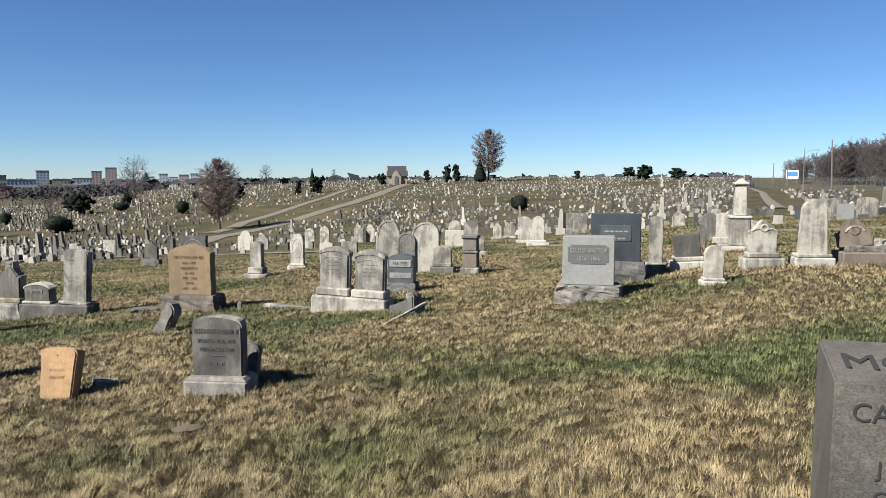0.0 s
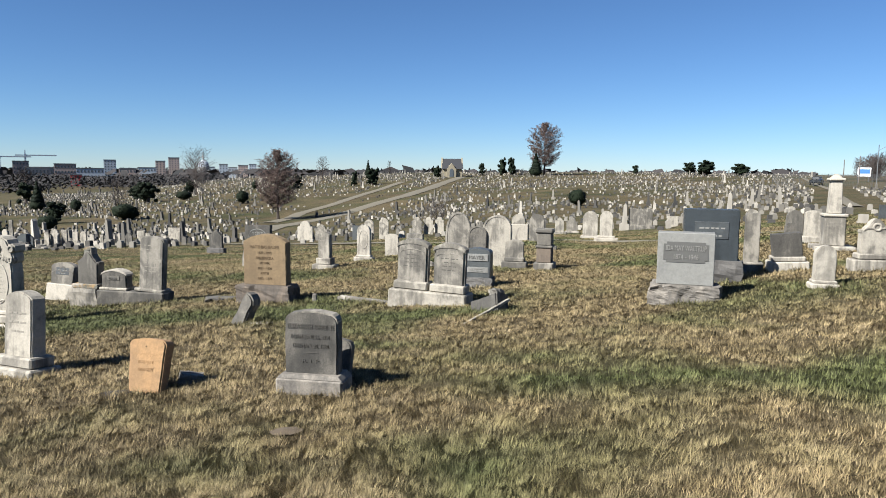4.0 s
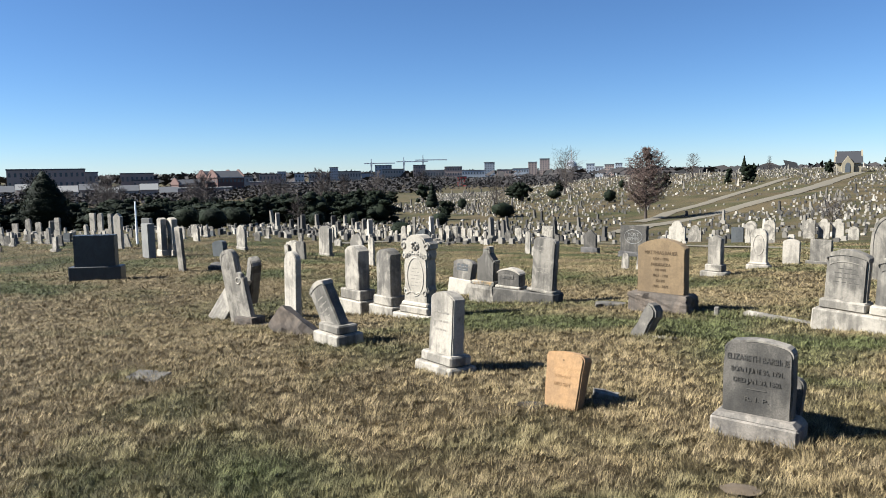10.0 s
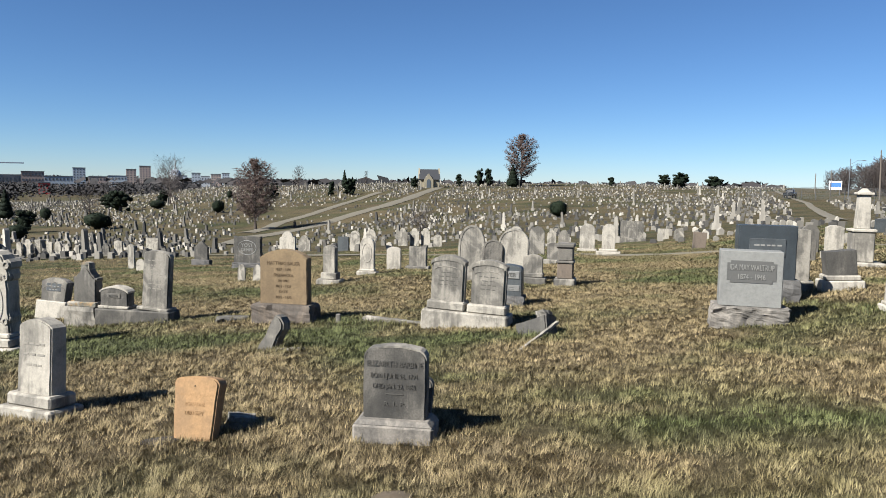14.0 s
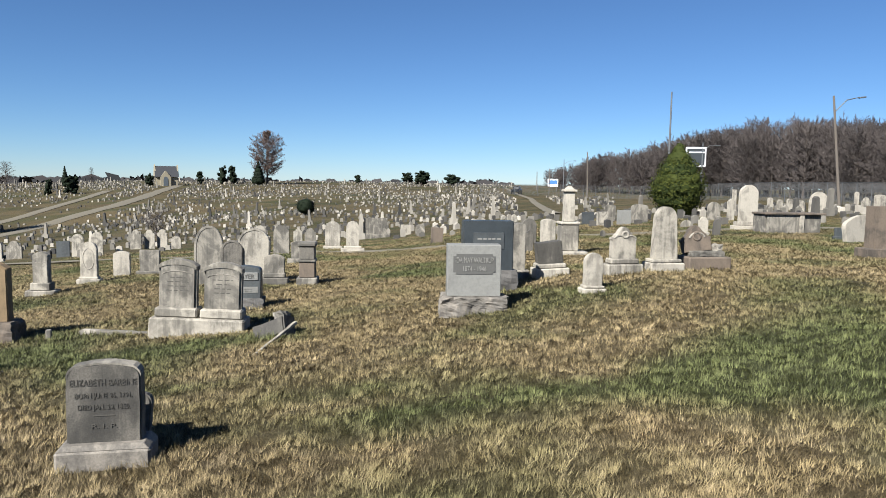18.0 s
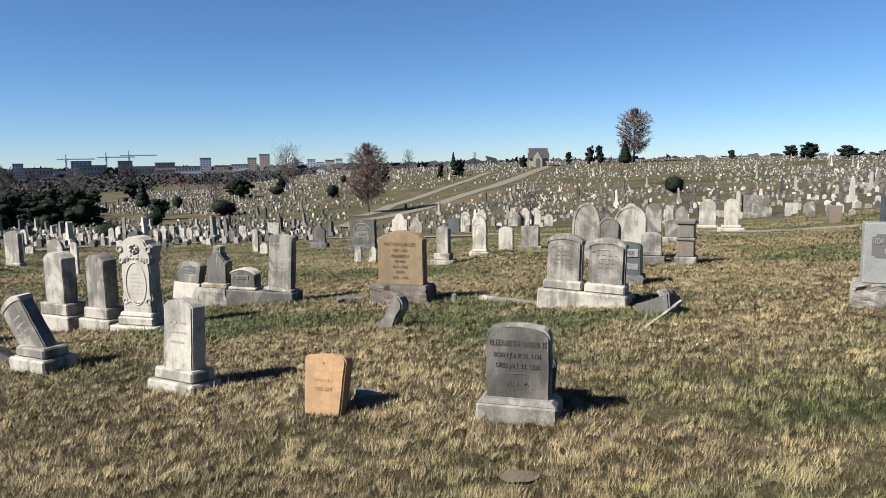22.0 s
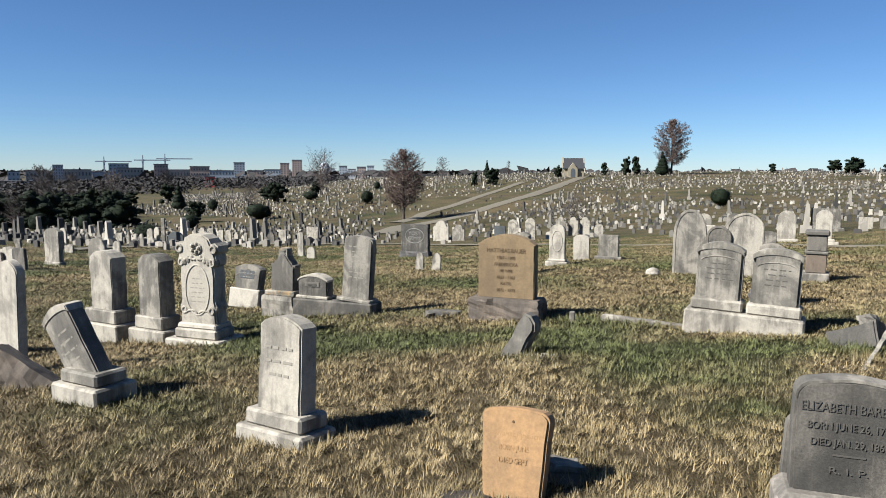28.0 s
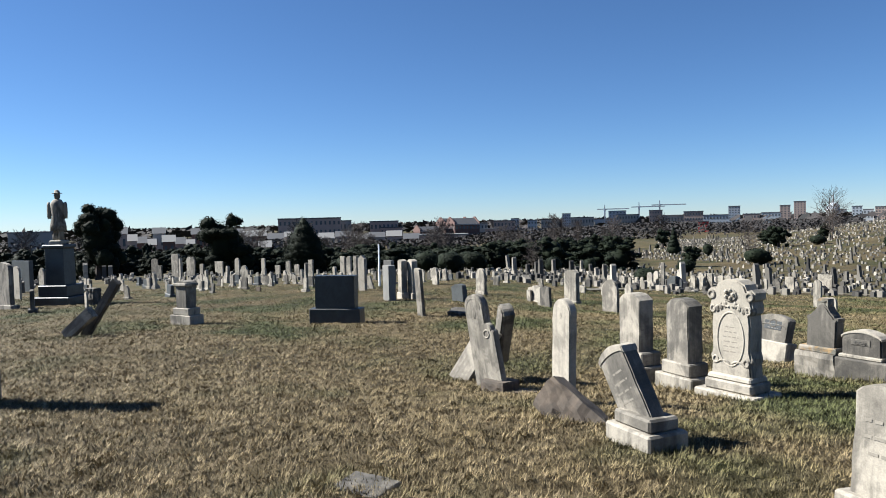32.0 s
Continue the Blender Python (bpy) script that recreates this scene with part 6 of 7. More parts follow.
# ---- woods ----
def wood(rows, seed, group, label, h0, h1):
    rng = random.Random(seed)
    protos = []
    for x, y, s in rows:
        if len(protos) < 4:
            t = bare_tree(x, y, 1.0 * (h0 + h1) / 2, (h0 + h1) * 0.17, seed + len(protos), label, twig=TWIG_GREY, crown_base=0.12, dense=0.95, trunk_r=0.16, fine=0.0032, group=group)
            protos.append(t)
        else:
            k = (rng.uniform(h0, h1) if s == 1 else s) / ((h0 + h1) / 2)
            copy_thing(protos[rng.randrange(4)], pose(x, y, ground(x, y) - 0.2, 0, 0, rng.uniform(0, 360)) @ Matrix.Scale(k, 4)).scale = (k, k, k)


def spot(b, r):
    return -r * math.sin(radians(b)), 1 + r * math.cos(radians(b))


rng = random.Random(8)
rows = []
for i in range(290):
    f = rng.random()
    b = -22.8 - 36 * f
    r = 205 - 120 * min(1, f * 1.25) + rng.uniform(0, 34)
    x, y = spot(b, r)
    top = 0.8 + 3.3 * ((-22.5 - b) / 15.5) ** 0.8 if b > -38 else 4.1
    rows.append((x, y, max(3.5, min(15.0, (1.55 + r * math.tan(radians(top)) - ground(x, y)) * rng.uniform(0.75, 1.1)))))
wood(rows, 300, "bare trees of the roadside wood", "leafless grey-brown woodland tree", 7.5, 10.5)
rows = []
for i in range(30):
    b, r = rng.uniform(37, 96), rng.uniform(150, 330)
    rows.append((*spot(b, r), 1))
wood(rows, 320, "bare trees of the valley wood", "dark leafless valley tree", 7.0, 11.0)


def wood_top(b):
    """How high the valley's trees reach, in degrees seen from the walk."""
    rows = ((30, -0.9), (37, -1.0), (43, -1.2), (52, -1.6), (58, -1.5), (69, -1.3), (77, -1.0), (115, -0.9))
    for (b0, e0), (b1, e1) in zip(rows, rows[1:]):
        if b0 <= b <= b1:
            return e0 + (e1 - e0) * (b - b0) / (b1 - b0)
    return -1.0


firsts = []
for i in range(240):
    b, r = rng.uniform(41, 94), rng.uniform(105, 240)
    x, y = spot(b, r)
    w, h = rng.uniform(4, 8), rng.uniform(3.5, 7)
    h = min(h, 1.55 + r * math.tan(radians(wood_top(b))) * rng.uniform(1.0, 1.25) - ground(x, y))
    if h < 1.2:
        continue
    if len(firsts) < 3:
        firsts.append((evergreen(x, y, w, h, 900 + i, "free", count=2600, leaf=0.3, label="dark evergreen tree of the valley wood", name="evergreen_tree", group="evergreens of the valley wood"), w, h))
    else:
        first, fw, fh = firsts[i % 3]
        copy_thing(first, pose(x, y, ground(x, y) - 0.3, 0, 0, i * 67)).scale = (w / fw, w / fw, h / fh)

# ---- wooded distance beyond the valley: too far to tell trees apart ----
# A little distance haze is put into these lighter, bluer wood colours.
FAR_WOOD = leafy("far_winter_wood", (0.012, 0.013, 0.014), (0.038, 0.034, 0.034))
rng = random.Random(21)
wv, wf = [], []
for i in range(70000):
    b = rng.uniform(24, 112)
    r = rng.uniform(330, 760)
    if b < 36:
        r = rng.uniform(420, 800)
    x, y = spot(b, r)
    h = 3.5 + 5.5 * max(0.0, 0.5 + noise.noise(Vector((x * 0.013, y * 0.013, 4)))) ** 1.5
    h = max(1.0, min(h, 1.55 + r * math.tan(radians(wood_top(b) + 0.45)) - far_height(x, y)))
    c = Vector((x, y, far_height(x, y) + h * rng.random() ** 0.7))
    u = Vector((rng.gauss(0, 1), rng.gauss(0, 1), rng.gauss(0, 0.5))).normalized()
    n = u.orthogonal().normalized()
    s = rng.uniform(0.4, 1.1)
    k = len(wv)
    wv += [c - u * s, c + n * s * 0.6, c + u * s, c - n * s * 0.6]
    wf.append((k, k + 1, k + 2, k + 3))
for i in range(9000):
    b, r = rng.uniform(-20, 112), rng.uniform(760, 3200)
    x, y = spot(b, r)
    c = Vector((x, y, far_height(x, y) + rng.uniform(0, 9)))
    u = Vector((rng.gauss(0, 1), rng.gauss(0, 1), rng.gauss(0, 0.3))).normalized()
    s = rng.uniform(4, 12)
    n = u.orthogonal().normalized()
    k = len(wv)
    wv += [c - u * s, c + n * s * 0.5, c + u * s, c - n * s * 0.5]
    wf.append((k, k + 1, k + 2, k + 3))
tagged(mesh_ob("far_woods", wv, wf, FAR_WOOD), "dark winter woods in the distance beyond the cemetery", "woods", kind="stuff")

# ---- the town ----
BRICK = plain("red_brick", (0.1, 0.058, 0.05), 0.9, vary=0.2, scale=0.4)
BRICK_DULL = plain("dull_brick", (0.3, 0.235, 0.21), 0.9, vary=0.25, scale=0.2)
PALE_WALL = plain("pale_facade", (0.24, 0.24, 0.235), 0.8, vary=0.15, scale=0.2)
# Distance haze is put into this wall colour, paler and bluer.
HAZE_GREY = plain("haze_grey_facade", (0.3, 0.335, 0.38), 0.7, vary=0.15, scale=0.2)
SLATE = plain("slate_roof", (0.055, 0.058, 0.066), 0.8, vary=0.2, scale=0.3)
WHITE_ROOF = plain("white_flat_roof", (0.15, 0.15, 0.15), 0.8, vary=0.2, scale=0.1)
PANE = plain("dark_window_glass", (0.07, 0.08, 0.09), 0.25, vary=0.1)
RED_SIGN = plain("red_store_front", (0.4125, 0.0225, 0.0225), 0.6)
pane_mesh = {}


def window_mesh(w, h):
    key = (round(w, 1), round(h, 1))
    if key not in pane_mesh:
        bm = box(key[0], 0.3, key[1], 0)
        me = bpy.data.meshes.new("window")
        bm.to_mesh(me)
        bm.free()
        me.materials.append(PANE)
        pane_mesh[key] = me
    return pane_mesh[key]


def house(x, y, z, w, d, h, wall, turn, label, roof="flat", cols=6, floors=3, roof_mat=SLATE, pitch=0.32, name="building"):
    g = thing(name, pose(x, y, z, 0, 0, turn), label, "building")
    part("wall", box(w, d, h, 0), wall, g)
    if roof == "gable" and pitch < 0.2:
        for sx in (-1, 1):
            part("gable_wall", slab([(-d / 2, -0.5), (-d / 2, 0.9), (0, d * pitch + 1.0), (d / 2, 0.9), (d / 2, -0.5)], 1.0, 0), wall, g, m=pose(sx * (w / 2 + 0.5), 0, h, 0, 0, 90))
    if roof == "gable":
        part("roof", slab([(-d / 2 - 0.5, 0), (0, d * pitch), (d / 2 + 0.5, 0)], w + 0.8, 0), roof_mat, g, m=pose(0, 0, h - 0.01, 0, 0, 90))
    elif roof == "flat":
        part("roof", box(w + 0.5, d + 0.5, 0.8, 0, h - 0.01), roof_mat, g)
    if cols:
        wm = window_mesh(w / cols * 0.42, h / floors * 0.42)
        for i in range(cols):
            for j in range(floors):
                o = new("window", wm)
                o.parent = g
                o.matrix_basis = pose(-w / 2 + (i + 0.5) * w / cols, -d / 2, (j + 0.3) * h / floors)
    return g


SCHOOL = pose(-407.6, 306.7, -16.7, 0, 0, 84)


def school_block(dx, dy, w, d, h, label, cols, floors, peak):
    """A brick block with a slate roof between parapet gables."""
    p = SCHOOL @ pose(dx, dy, 0)
    g = house(p.translation.x, p.translation.y, p.translation.z, w, d, h, BRICK, 84, label, "none", cols, floors)
    end_window = window_mesh(d / 5 * 0.42, h / floors * 0.42)
    for i in range(5):
        for j in range(floors):
            o = new("window", end_window)
            o.parent = g
            o.matrix_basis = pose(-w / 2, -d / 2 + (i + 0.5) * d / 5, (j + 0.3) * h / floors, 0, 0, 90)
    part("roof", slab([(-d / 2, 0), (0, peak), (d / 2, 0)], w - 0.6, 0), SLATE, g, m=pose(0, 0, h - 0.01, 0, 0, 90))
    for sx in (-1, 1):
        part("gable", slab([(-d / 2 - 0.3, -0.5), (-d / 2 - 0.3, 0.8), (-0.7, peak + 0.9), (0.7, peak + 0.9), (d / 2 + 0.3, 0.8), (d / 2 + 0.3, -0.5)], 0.7, 0), BRICK, g, m=pose(sx * w / 2, 0, h, 0, 0, 90))
    part("eaves_band", box(w, 0.5, 0.6, 0, h - 0.7, 0, -d / 2 - 0.1), PALE_WALL, g)
    return g


school_block(0, -6.6, 20.0, 13.0, 14.6, "large red brick school building with a slate roof", 7, 3, 4.2)
school_block(0, 6.6, 20.0, 13.0, 14.6, "red brick rear range of a school with a slate roof", 7, 3, 4.2)
school_block(-20.0, 7.0, 18.0, 10.0, 10.5, "low red brick school annex with a gabled slate roof", 6, 2, 3.0)
p = SCHOOL @ pose(-12.5, -6.0, 0)
house(p.translation.x, p.translation.y, p.translation.z, 5.0, 7.0, 11.0, BRICK, 84, "brick entrance tower before the school", "flat", 2, 2, SLATE)
house(-560.6, 571.0, -16.5, 9.0, 8.0, 20.4, HAZE_GREY, 44, "grey apartment tower on the town skyline", "flat", 4, 7, SLATE)
house(-520.8, 553.7, -15.0, 23.0, 11.5, 14.6, PALE_WALL, 43, "pale low office block on the town skyline", "flat", 8, 2, SLATE)
house(-545.2, 612.8, -17.5, 25.0, 12.5, 14.7, HAZE_GREY, 42, "dark grey warehouse on the town skyline", "flat", 0, 3, SLATE)
house(-499.8, 599.1, -14.9, 23.3, 11.7, 16.2, PALE_WALL, 40, "pale hospital block on the town skyline", "flat", 8, 3, SLATE)
house(-559.7, 653.2, -15.2, 19.7, 9.9, 21.1, HAZE_GREY, 41, "dark tower block under construction", "flat", 5, 6, SLATE)
house(-489.8, 632.8, -15.0, 13.6, 8.0, 20.2, BRICK_DULL, 38, "brown apartment block on the town skyline", "flat", 5, 5, SLATE)
house(-440.9, 594.6, -15.5, 25.3, 12.6, 15.2, PALE_WALL, 37, "pale low commercial block on the town skyline", "flat", 9, 2, WHITE_ROOF)
house(-413.5, 589.7, -15.0, 17.4, 8.7, 17.8, BRICK_DULL, 35, "brick loft building on the town skyline", "flat", 7, 4, SLATE)
house(-430.3, 650.9, -16.2, 24.4, 12.2, 15.1, HAZE_GREY, 33, "grey office block on the town skyline", "flat", 8, 3, SLATE)
house(-316.1, 462.5, -15.3, 7.0, 8.0, 10.4, RED_SIGN, 34, "low store with a bright red front", "flat", 0, 3, SLATE)
house(-479.4, 762.0, -17.6, 12.7, 8.0, 25.7, HAZE_GREY, 32, "grey residential tower on the skyline", "flat", 4, 9, SLATE)
house(-438.3, 728.6, -17.1, 16.7, 8.3, 16.0, BRICK_DULL, 31, "brown mid-rise block on the skyline", "flat", 5, 3, SLATE)
house(-446.1, 781.9, -16.0, 19.8, 9.9, 15.9, HAZE_GREY, 30, "grey mid-rise block on the skyline", "flat", 6, 3, SLATE)
house(-457.6, 832.8, -16.8, 11.2, 8.0, 24.7, BRICK_DULL, 29, "stepped brown tower on the skyline", "flat", 3, 9, SLATE)
house(-443.8, 840.3, -17.0, 12.7, 8.0, 29.1, BRICK_DULL, 28, "tall brown tower on the skyline", "flat", 4, 11, SLATE)
house(-384.7, 813.9, -16.8, 11.3, 8.0, 18.0, HAZE_GREY, 25, "dark civic building on the skyline", "flat", 3, 3, SLATE)
house(-370.6, 820.5, -14.2, 9.9, 8.0, 18.7, HAZE_GREY, 24, "dark blue-grey office tower on the skyline", "flat", 3, 6, SLATE)
house(-369.0, 843.1, -14.6, 10.1, 8.0, 15.4, HAZE_GREY, 24, "low grey office block on the skyline", "flat", 3, 3, SLATE)
house(-353.9, 838.7, -14.6, 11.4, 8.0, 18.1, BRICK_DULL, 23, "brown office tower on the skyline", "flat", 4, 6, SLATE)
house(-351.0, 861.6, -14.9, 8.7, 8.0, 19.8, HAZE_GREY, 22, "grey office tower on the skyline", "flat", 3, 6, SLATE)
house(-476.5, 294.4, -15.8, 17.0, 8.5, 11.7, BRICK_DULL, 58, "low brick building among bare trees", "flat", 6, 2, SLATE)
house(-498.1, 402.1, -15.0, 9.2, 8.0, 12.0, PALE_WALL, 51, "small pale building on the town edge", "flat", 3, 2, SLATE)
house(-531.3, 456.0, -14.9, 20.4, 10.2, 13.1, BRICK_DULL, 49, "low brick terrace on the town edge", "flat", 6, 2, SLATE)
house(-539.3, 477.3, -15.4, 7.9, 8.0, 15.5, HAZE_GREY, 49, "grey block on the town edge", "flat", 3, 3, SLATE)
house(-557.3, 517.0, -16.4, 9.6, 8.0, 14.4, HAZE_GREY, 47, "grey block on the town skyline", "flat", 3, 3, SLATE)
house(-573.0, 558.5, -16.2, 19.7, 9.8, 14.4, PALE_WALL, 46, "pale block on the town skyline", "flat", 6, 2, SLATE)
house(-348.6, 251.9, -16.0, 28.7, 14.4, 8.1, BRICK_DULL, 54, "long brick low shed below the school", "flat", 0, 3, WHITE_ROOF)
house(-461.5, 383.7, -15.8, 13.0, 8.0, 8.2, BRICK_DULL, 50, "long brick low building in the valley", "flat", 0, 3, WHITE_ROOF)
house(-454.8, 421.6, -16.4, 23.9, 11.9, 7.8, HAZE_GREY, 47, "long grey low building in the valley", "flat", 0, 3, SLATE)
house(-473.0, 223.9, -14.1, 43.2, 21.6, 18.1, BRICK_DULL, 65, "long brick factory with a flat roof", "flat", 14, 3, SLATE)
house(-479.5, 255.6, -14.1, 9.3, 8.0, 15.9, PALE_WALL, 62, "pale annex of a brick factory", "flat", 3, 2, SLATE)
house(-482.3, 291.2, -14.1, 22.0, 11.0, 14.8, BRICK_DULL, 59, "low brick mill building", "flat", 7, 2, SLATE)
house(-420.4, 44.7, -13.5, 19.5, 9.8, 13.0, PALE_WALL, 84, "long low warehouse with a white roof", "flat", 0, 3, WHITE_ROOF)
house(-325.9, 68.2, -16.3, 4.8, 9.0, 15.0, BRICK_DULL, 78, "two-storey row house with a sloped roof", "gable", 2, 2, SLATE)
house(-336.9, 74.3, -16.9, 5.0, 9.0, 12.3, PALE_WALL, 78, "two-storey row house with a sloped roof", "gable", 2, 2, WHITE_ROOF)
house(-347.8, 80.8, -17.5, 5.2, 9.0, 11.6, BRICK, 77, "two-storey row house with a sloped roof", "gable", 2, 2, SLATE)
house(-358.5, 87.5, -18.1, 5.4, 9.0, 10.9, BRICK_DULL, 77, "two-storey row house with a sloped roof", "gable", 2, 2, WHITE_ROOF)
house(-369.2, 94.5, -18.7, 5.6, 9.0, 16.7, PALE_WALL, 76, "two-storey row house with a sloped roof", "gable", 2, 2, SLATE)
house(-321.6, 86.5, -17.1, 4.9, 9.0, 11.9, BRICK, 75, "two-storey row house with a sloped roof", "gable", 2, 2, WHITE_ROOF)
house(-332.2, 93.5, -17.7, 5.1, 9.0, 11.2, BRICK_DULL, 75, "two-storey row house with a sloped roof", "gable", 2, 2, SLATE)
house(-342.6, 100.7, -18.3, 5.3, 9.0, 10.5, PALE_WALL, 74, "two-storey row house with a sloped roof", "gable", 2, 2, WHITE_ROOF)
house(-352.9, 108.3, -19.0, 5.5, 9.0, 16.2, BRICK, 73, "two-storey row house with a sloped roof", "gable", 2, 2, SLATE)
house(-363.0, 116.1, -19.6, 5.7, 9.0, 15.6, BRICK_DULL, 72, "two-storey row house with a sloped roof", "gable", 2, 2, WHITE_ROOF)
house(-316.0, 105.5, -17.8, 5.0, 9.0, 10.8, PALE_WALL, 72, "two-storey row house with a sloped roof", "gable", 2, 2, SLATE)
house(-326.1, 113.2, -18.5, 5.2, 9.0, 10.1, BRICK, 71, "two-storey row house with a sloped roof", "gable", 2, 2, WHITE_ROOF)
house(-336.0, 121.2, -19.1, 5.4, 9.0, 15.7, BRICK_DULL, 70, "two-storey row house with a sloped roof", "gable", 2, 2, SLATE)
house(-345.8, 129.5, -19.8, 5.6, 9.0, 15.1, PALE_WALL, 70, "two-storey row house with a sloped roof", "gable", 2, 2, WHITE_ROOF)
house(-355.3, 138.1, -20.5, 5.8, 9.0, 11.8, BRICK, 69, "two-storey row house with a sloped roof", "gable", 2, 2, SLATE)
house(-309.0, 124.7, -18.6, 5.1, 9.0, 9.7, BRICK_DULL, 68, "two-storey row house with a sloped roof", "gable", 2, 2, WHITE_ROOF)
house(-356.7, 140.2, -17.1, 7.6, 9.0, 12.4, BRICK, 69, "low row house in the valley", "gable", 2, 2, WHITE_ROOF)
house(-367.3, 153.9, -17.9, 7.9, 9.0, 11.3, PALE_WALL, 67, "low row house in the valley", "gable", 2, 2, SLATE)
house(-377.5, 168.1, -18.7, 8.2, 9.0, 12.6, BRICK_DULL, 66, "low row house in the valley", "gable", 2, 2, WHITE_ROOF)
house(-387.2, 183.0, -19.6, 8.6, 9.0, 11.4, BRICK, 65, "low row house in the valley", "gable", 2, 2, SLATE)
house(-342.7, 171.7, -18.2, 7.7, 9.0, 11.4, PALE_WALL, 64, "low row house in the valley", "gable", 2, 2, WHITE_ROOF)
house(-352.0, 186.6, -19.1, 8.0, 9.0, 12.7, BRICK_DULL, 62, "low row house in the valley", "gable", 2, 2, SLATE)
house(-360.7, 202.0, -19.9, 8.4, 9.0, 11.5, BRICK, 61, "low row house in the valley", "gable", 2, 2, WHITE_ROOF)
house(-368.8, 217.9, -20.7, 8.7, 9.0, 12.8, PALE_WALL, 60, "low row house in the valley", "gable", 2, 2, SLATE)
house(-325.4, 202.7, -19.3, 7.8, 9.0, 12.7, BRICK_DULL, 58, "low row house in the valley", "gable", 2, 2, WHITE_ROOF)
house(-333.2, 218.5, -20.1, 8.1, 9.0, 11.5, BRICK, 57, "low row house in the valley", "gable", 2, 2, SLATE)


g = thing("domed_church", pose(-386.0, 800.0, -14.0, 0, 0, 25), "pale church with a round dome and a tall thin spire", "building")
part("nave", box(14, 12, 12, 0), PALE_WALL, g)
part("drum", turned([(7.0, 12), (7.0, 15.5), (6.6, 16)], 16), PALE_WALL, g)
part("dome", turned([(6.6, 16), (6.0, 19), (4.4, 21.5), (2.0, 23.2), (0.8, 23.6)], 16), HAZE_GREY, g)
part("spire", turned([(0.9, 23.4), (0.7, 29), (0.15, 36)], 8), PALE_WALL, g)


def crane(x, y, z, h):
    """A tower crane: mast and jib of thin steel."""
    g = thing("tower_crane", pose(x, y, z - 10, 0, 0, 35), "thin grey tower crane over the town", "crane")
    part("mast", box(1.6, 1.6, h + 10, 0), HAZE_GREY, g)
    part("jib", box(38, 1.2, 1.2, 0, h + 8, 10), HAZE_GREY, g)
    part("cab", box(2.2, 2.2, 2.5, 0, h + 6), HAZE_GREY, g)
    part("top_mast", box(0.9, 0.9, 5, 0, h + 9), HAZE_GREY, g)


crane(-596.9, 673.9, -12.9, 23.3)
crane(-553.5, 684.4, -13.2, 25.1)
crane(-529.1, 690.9, -13.4, 26.9)


# ---- cemetery chapel ----
cx, cy = (-26.9, 234.8)
g = thing("chapel", pose(cx, cy, ground(cx, cy) - 0.5, 0, 0, 12), "small stone cemetery chapel with a steep slate roof", "building")
CHAPEL_ROOF = plain("dark_slate", (0.02, 0.021, 0.025), 0.85, vary=0.2, scale=0.5)
CHAPEL_STONE = plain("tan_rubble_stone", (0.2025, 0.1762, 0.1237), 0.9, vary=0.25, scale=0.8)
part("wall", box(6.2, 5.0, 3.4, 0.05), CHAPEL_STONE, g)
part("roof", slab([(-3.0, 0), (0, 3.3), (3.0, 0)], 6.8, 0.03), CHAPEL_ROOF, g, m=pose(0, 0, 3.1, 0, 0, 90))
part("gable_wall", slab([(-1.5, 0), (-1.5, 3.0), (0, 5.0), (1.5, 3.0), (1.5, 0)], 1.2, 0.02), CHAPEL_STONE, g, m=pose(-0.4, -2.7, 0))
for sx in (-1, 1):
    part("end_gable", slab([(-2.5, 0), (0, 3.5), (2.5, 0)], 0.4, 0.02), CHAPEL_STONE, g, m=pose(sx * 3.25, 0, 3.3, 0, 0, 90))
part("arched_door", slab(profile("gothic", 1.3, 2.8), 0.3, 0.02), PANE, g, m=pose(-0.4, -3.25, 0.4))

# ---- poles, signs and fence by the road ----
STEEL = plain("galvanised_steel", (0.1425, 0.1462, 0.15), 0.5, 0.6, 0.1)
POLE_WOOD = plain("weathered_pole_wood", (0.0975, 0.0825, 0.0675), 0.95)
WHITE_PAINT = plain("white_sign_paint", (0.8, 0.8, 0.8), 0.5)
SIGN_BLUE = plain("blue_sign_face", (0.045, 0.135, 0.3375), 0.5)
SIGN_DARK = plain("dark_sign_face", (0.03, 0.03375, 0.0375), 0.4)


def pole(x, y, h, r, mat, label, name, lean=0.0, arm=0.0):
    g = thing(name, pose(x, y, ground(x, y) - 0.3) @ pose(0, 0, 0, 0, lean, 0), label, "pole")
    part("post", turned([(r, 0), (r * 0.6, h)], 8), mat, g)
    if arm:
        vs, fs = [], []
        p = [Vector((0, 0, h * 0.86)), Vector((arm * 0.5, 0, h * 0.95)), Vector((arm, 0, h * 0.96))]
        for a, b in zip(p, p[1:]):
            tube_rows(vs, fs, a, b, r * 0.35, r * 0.3, 6)
        mesh_ob("arm", vs, fs, STEEL, g)
        part("lamp_head", box(0.7, 0.28, 0.14, 0.05, h * 0.95, arm + 0.3), STEEL, g)
    return g


pole(51.5, 55.2, 10.5, 0.14, POLE_WOOD, "weathered wooden pole leaning, with a street lamp arm", "utility_pole", -8, 2.8)
pole(61.8, 91.7, 8.7, 0.12, STEEL, "grey steel street lamp with a curved arm", "street_lamp", 0, 2.2)
pole(79.1, 128.2, 21.0, 0.24, STEEL, "tall thin lattice radio mast", "radio_mast", 0, 0)
pole(65.4, 135.7, 9.6, 0.17, POLE_WOOD, "wooden utility pole by the road", "utility_pole", -2, 0)
pole(69.1, 156.1, 8.6, 0.12, STEEL, "grey steel street lamp with a curved arm", "street_lamp", 0, 2.4)
pole(73.9, 175.8, 6.5, 0.15, POLE_WOOD, "wooden utility pole by the road", "utility_pole", 0, 0)
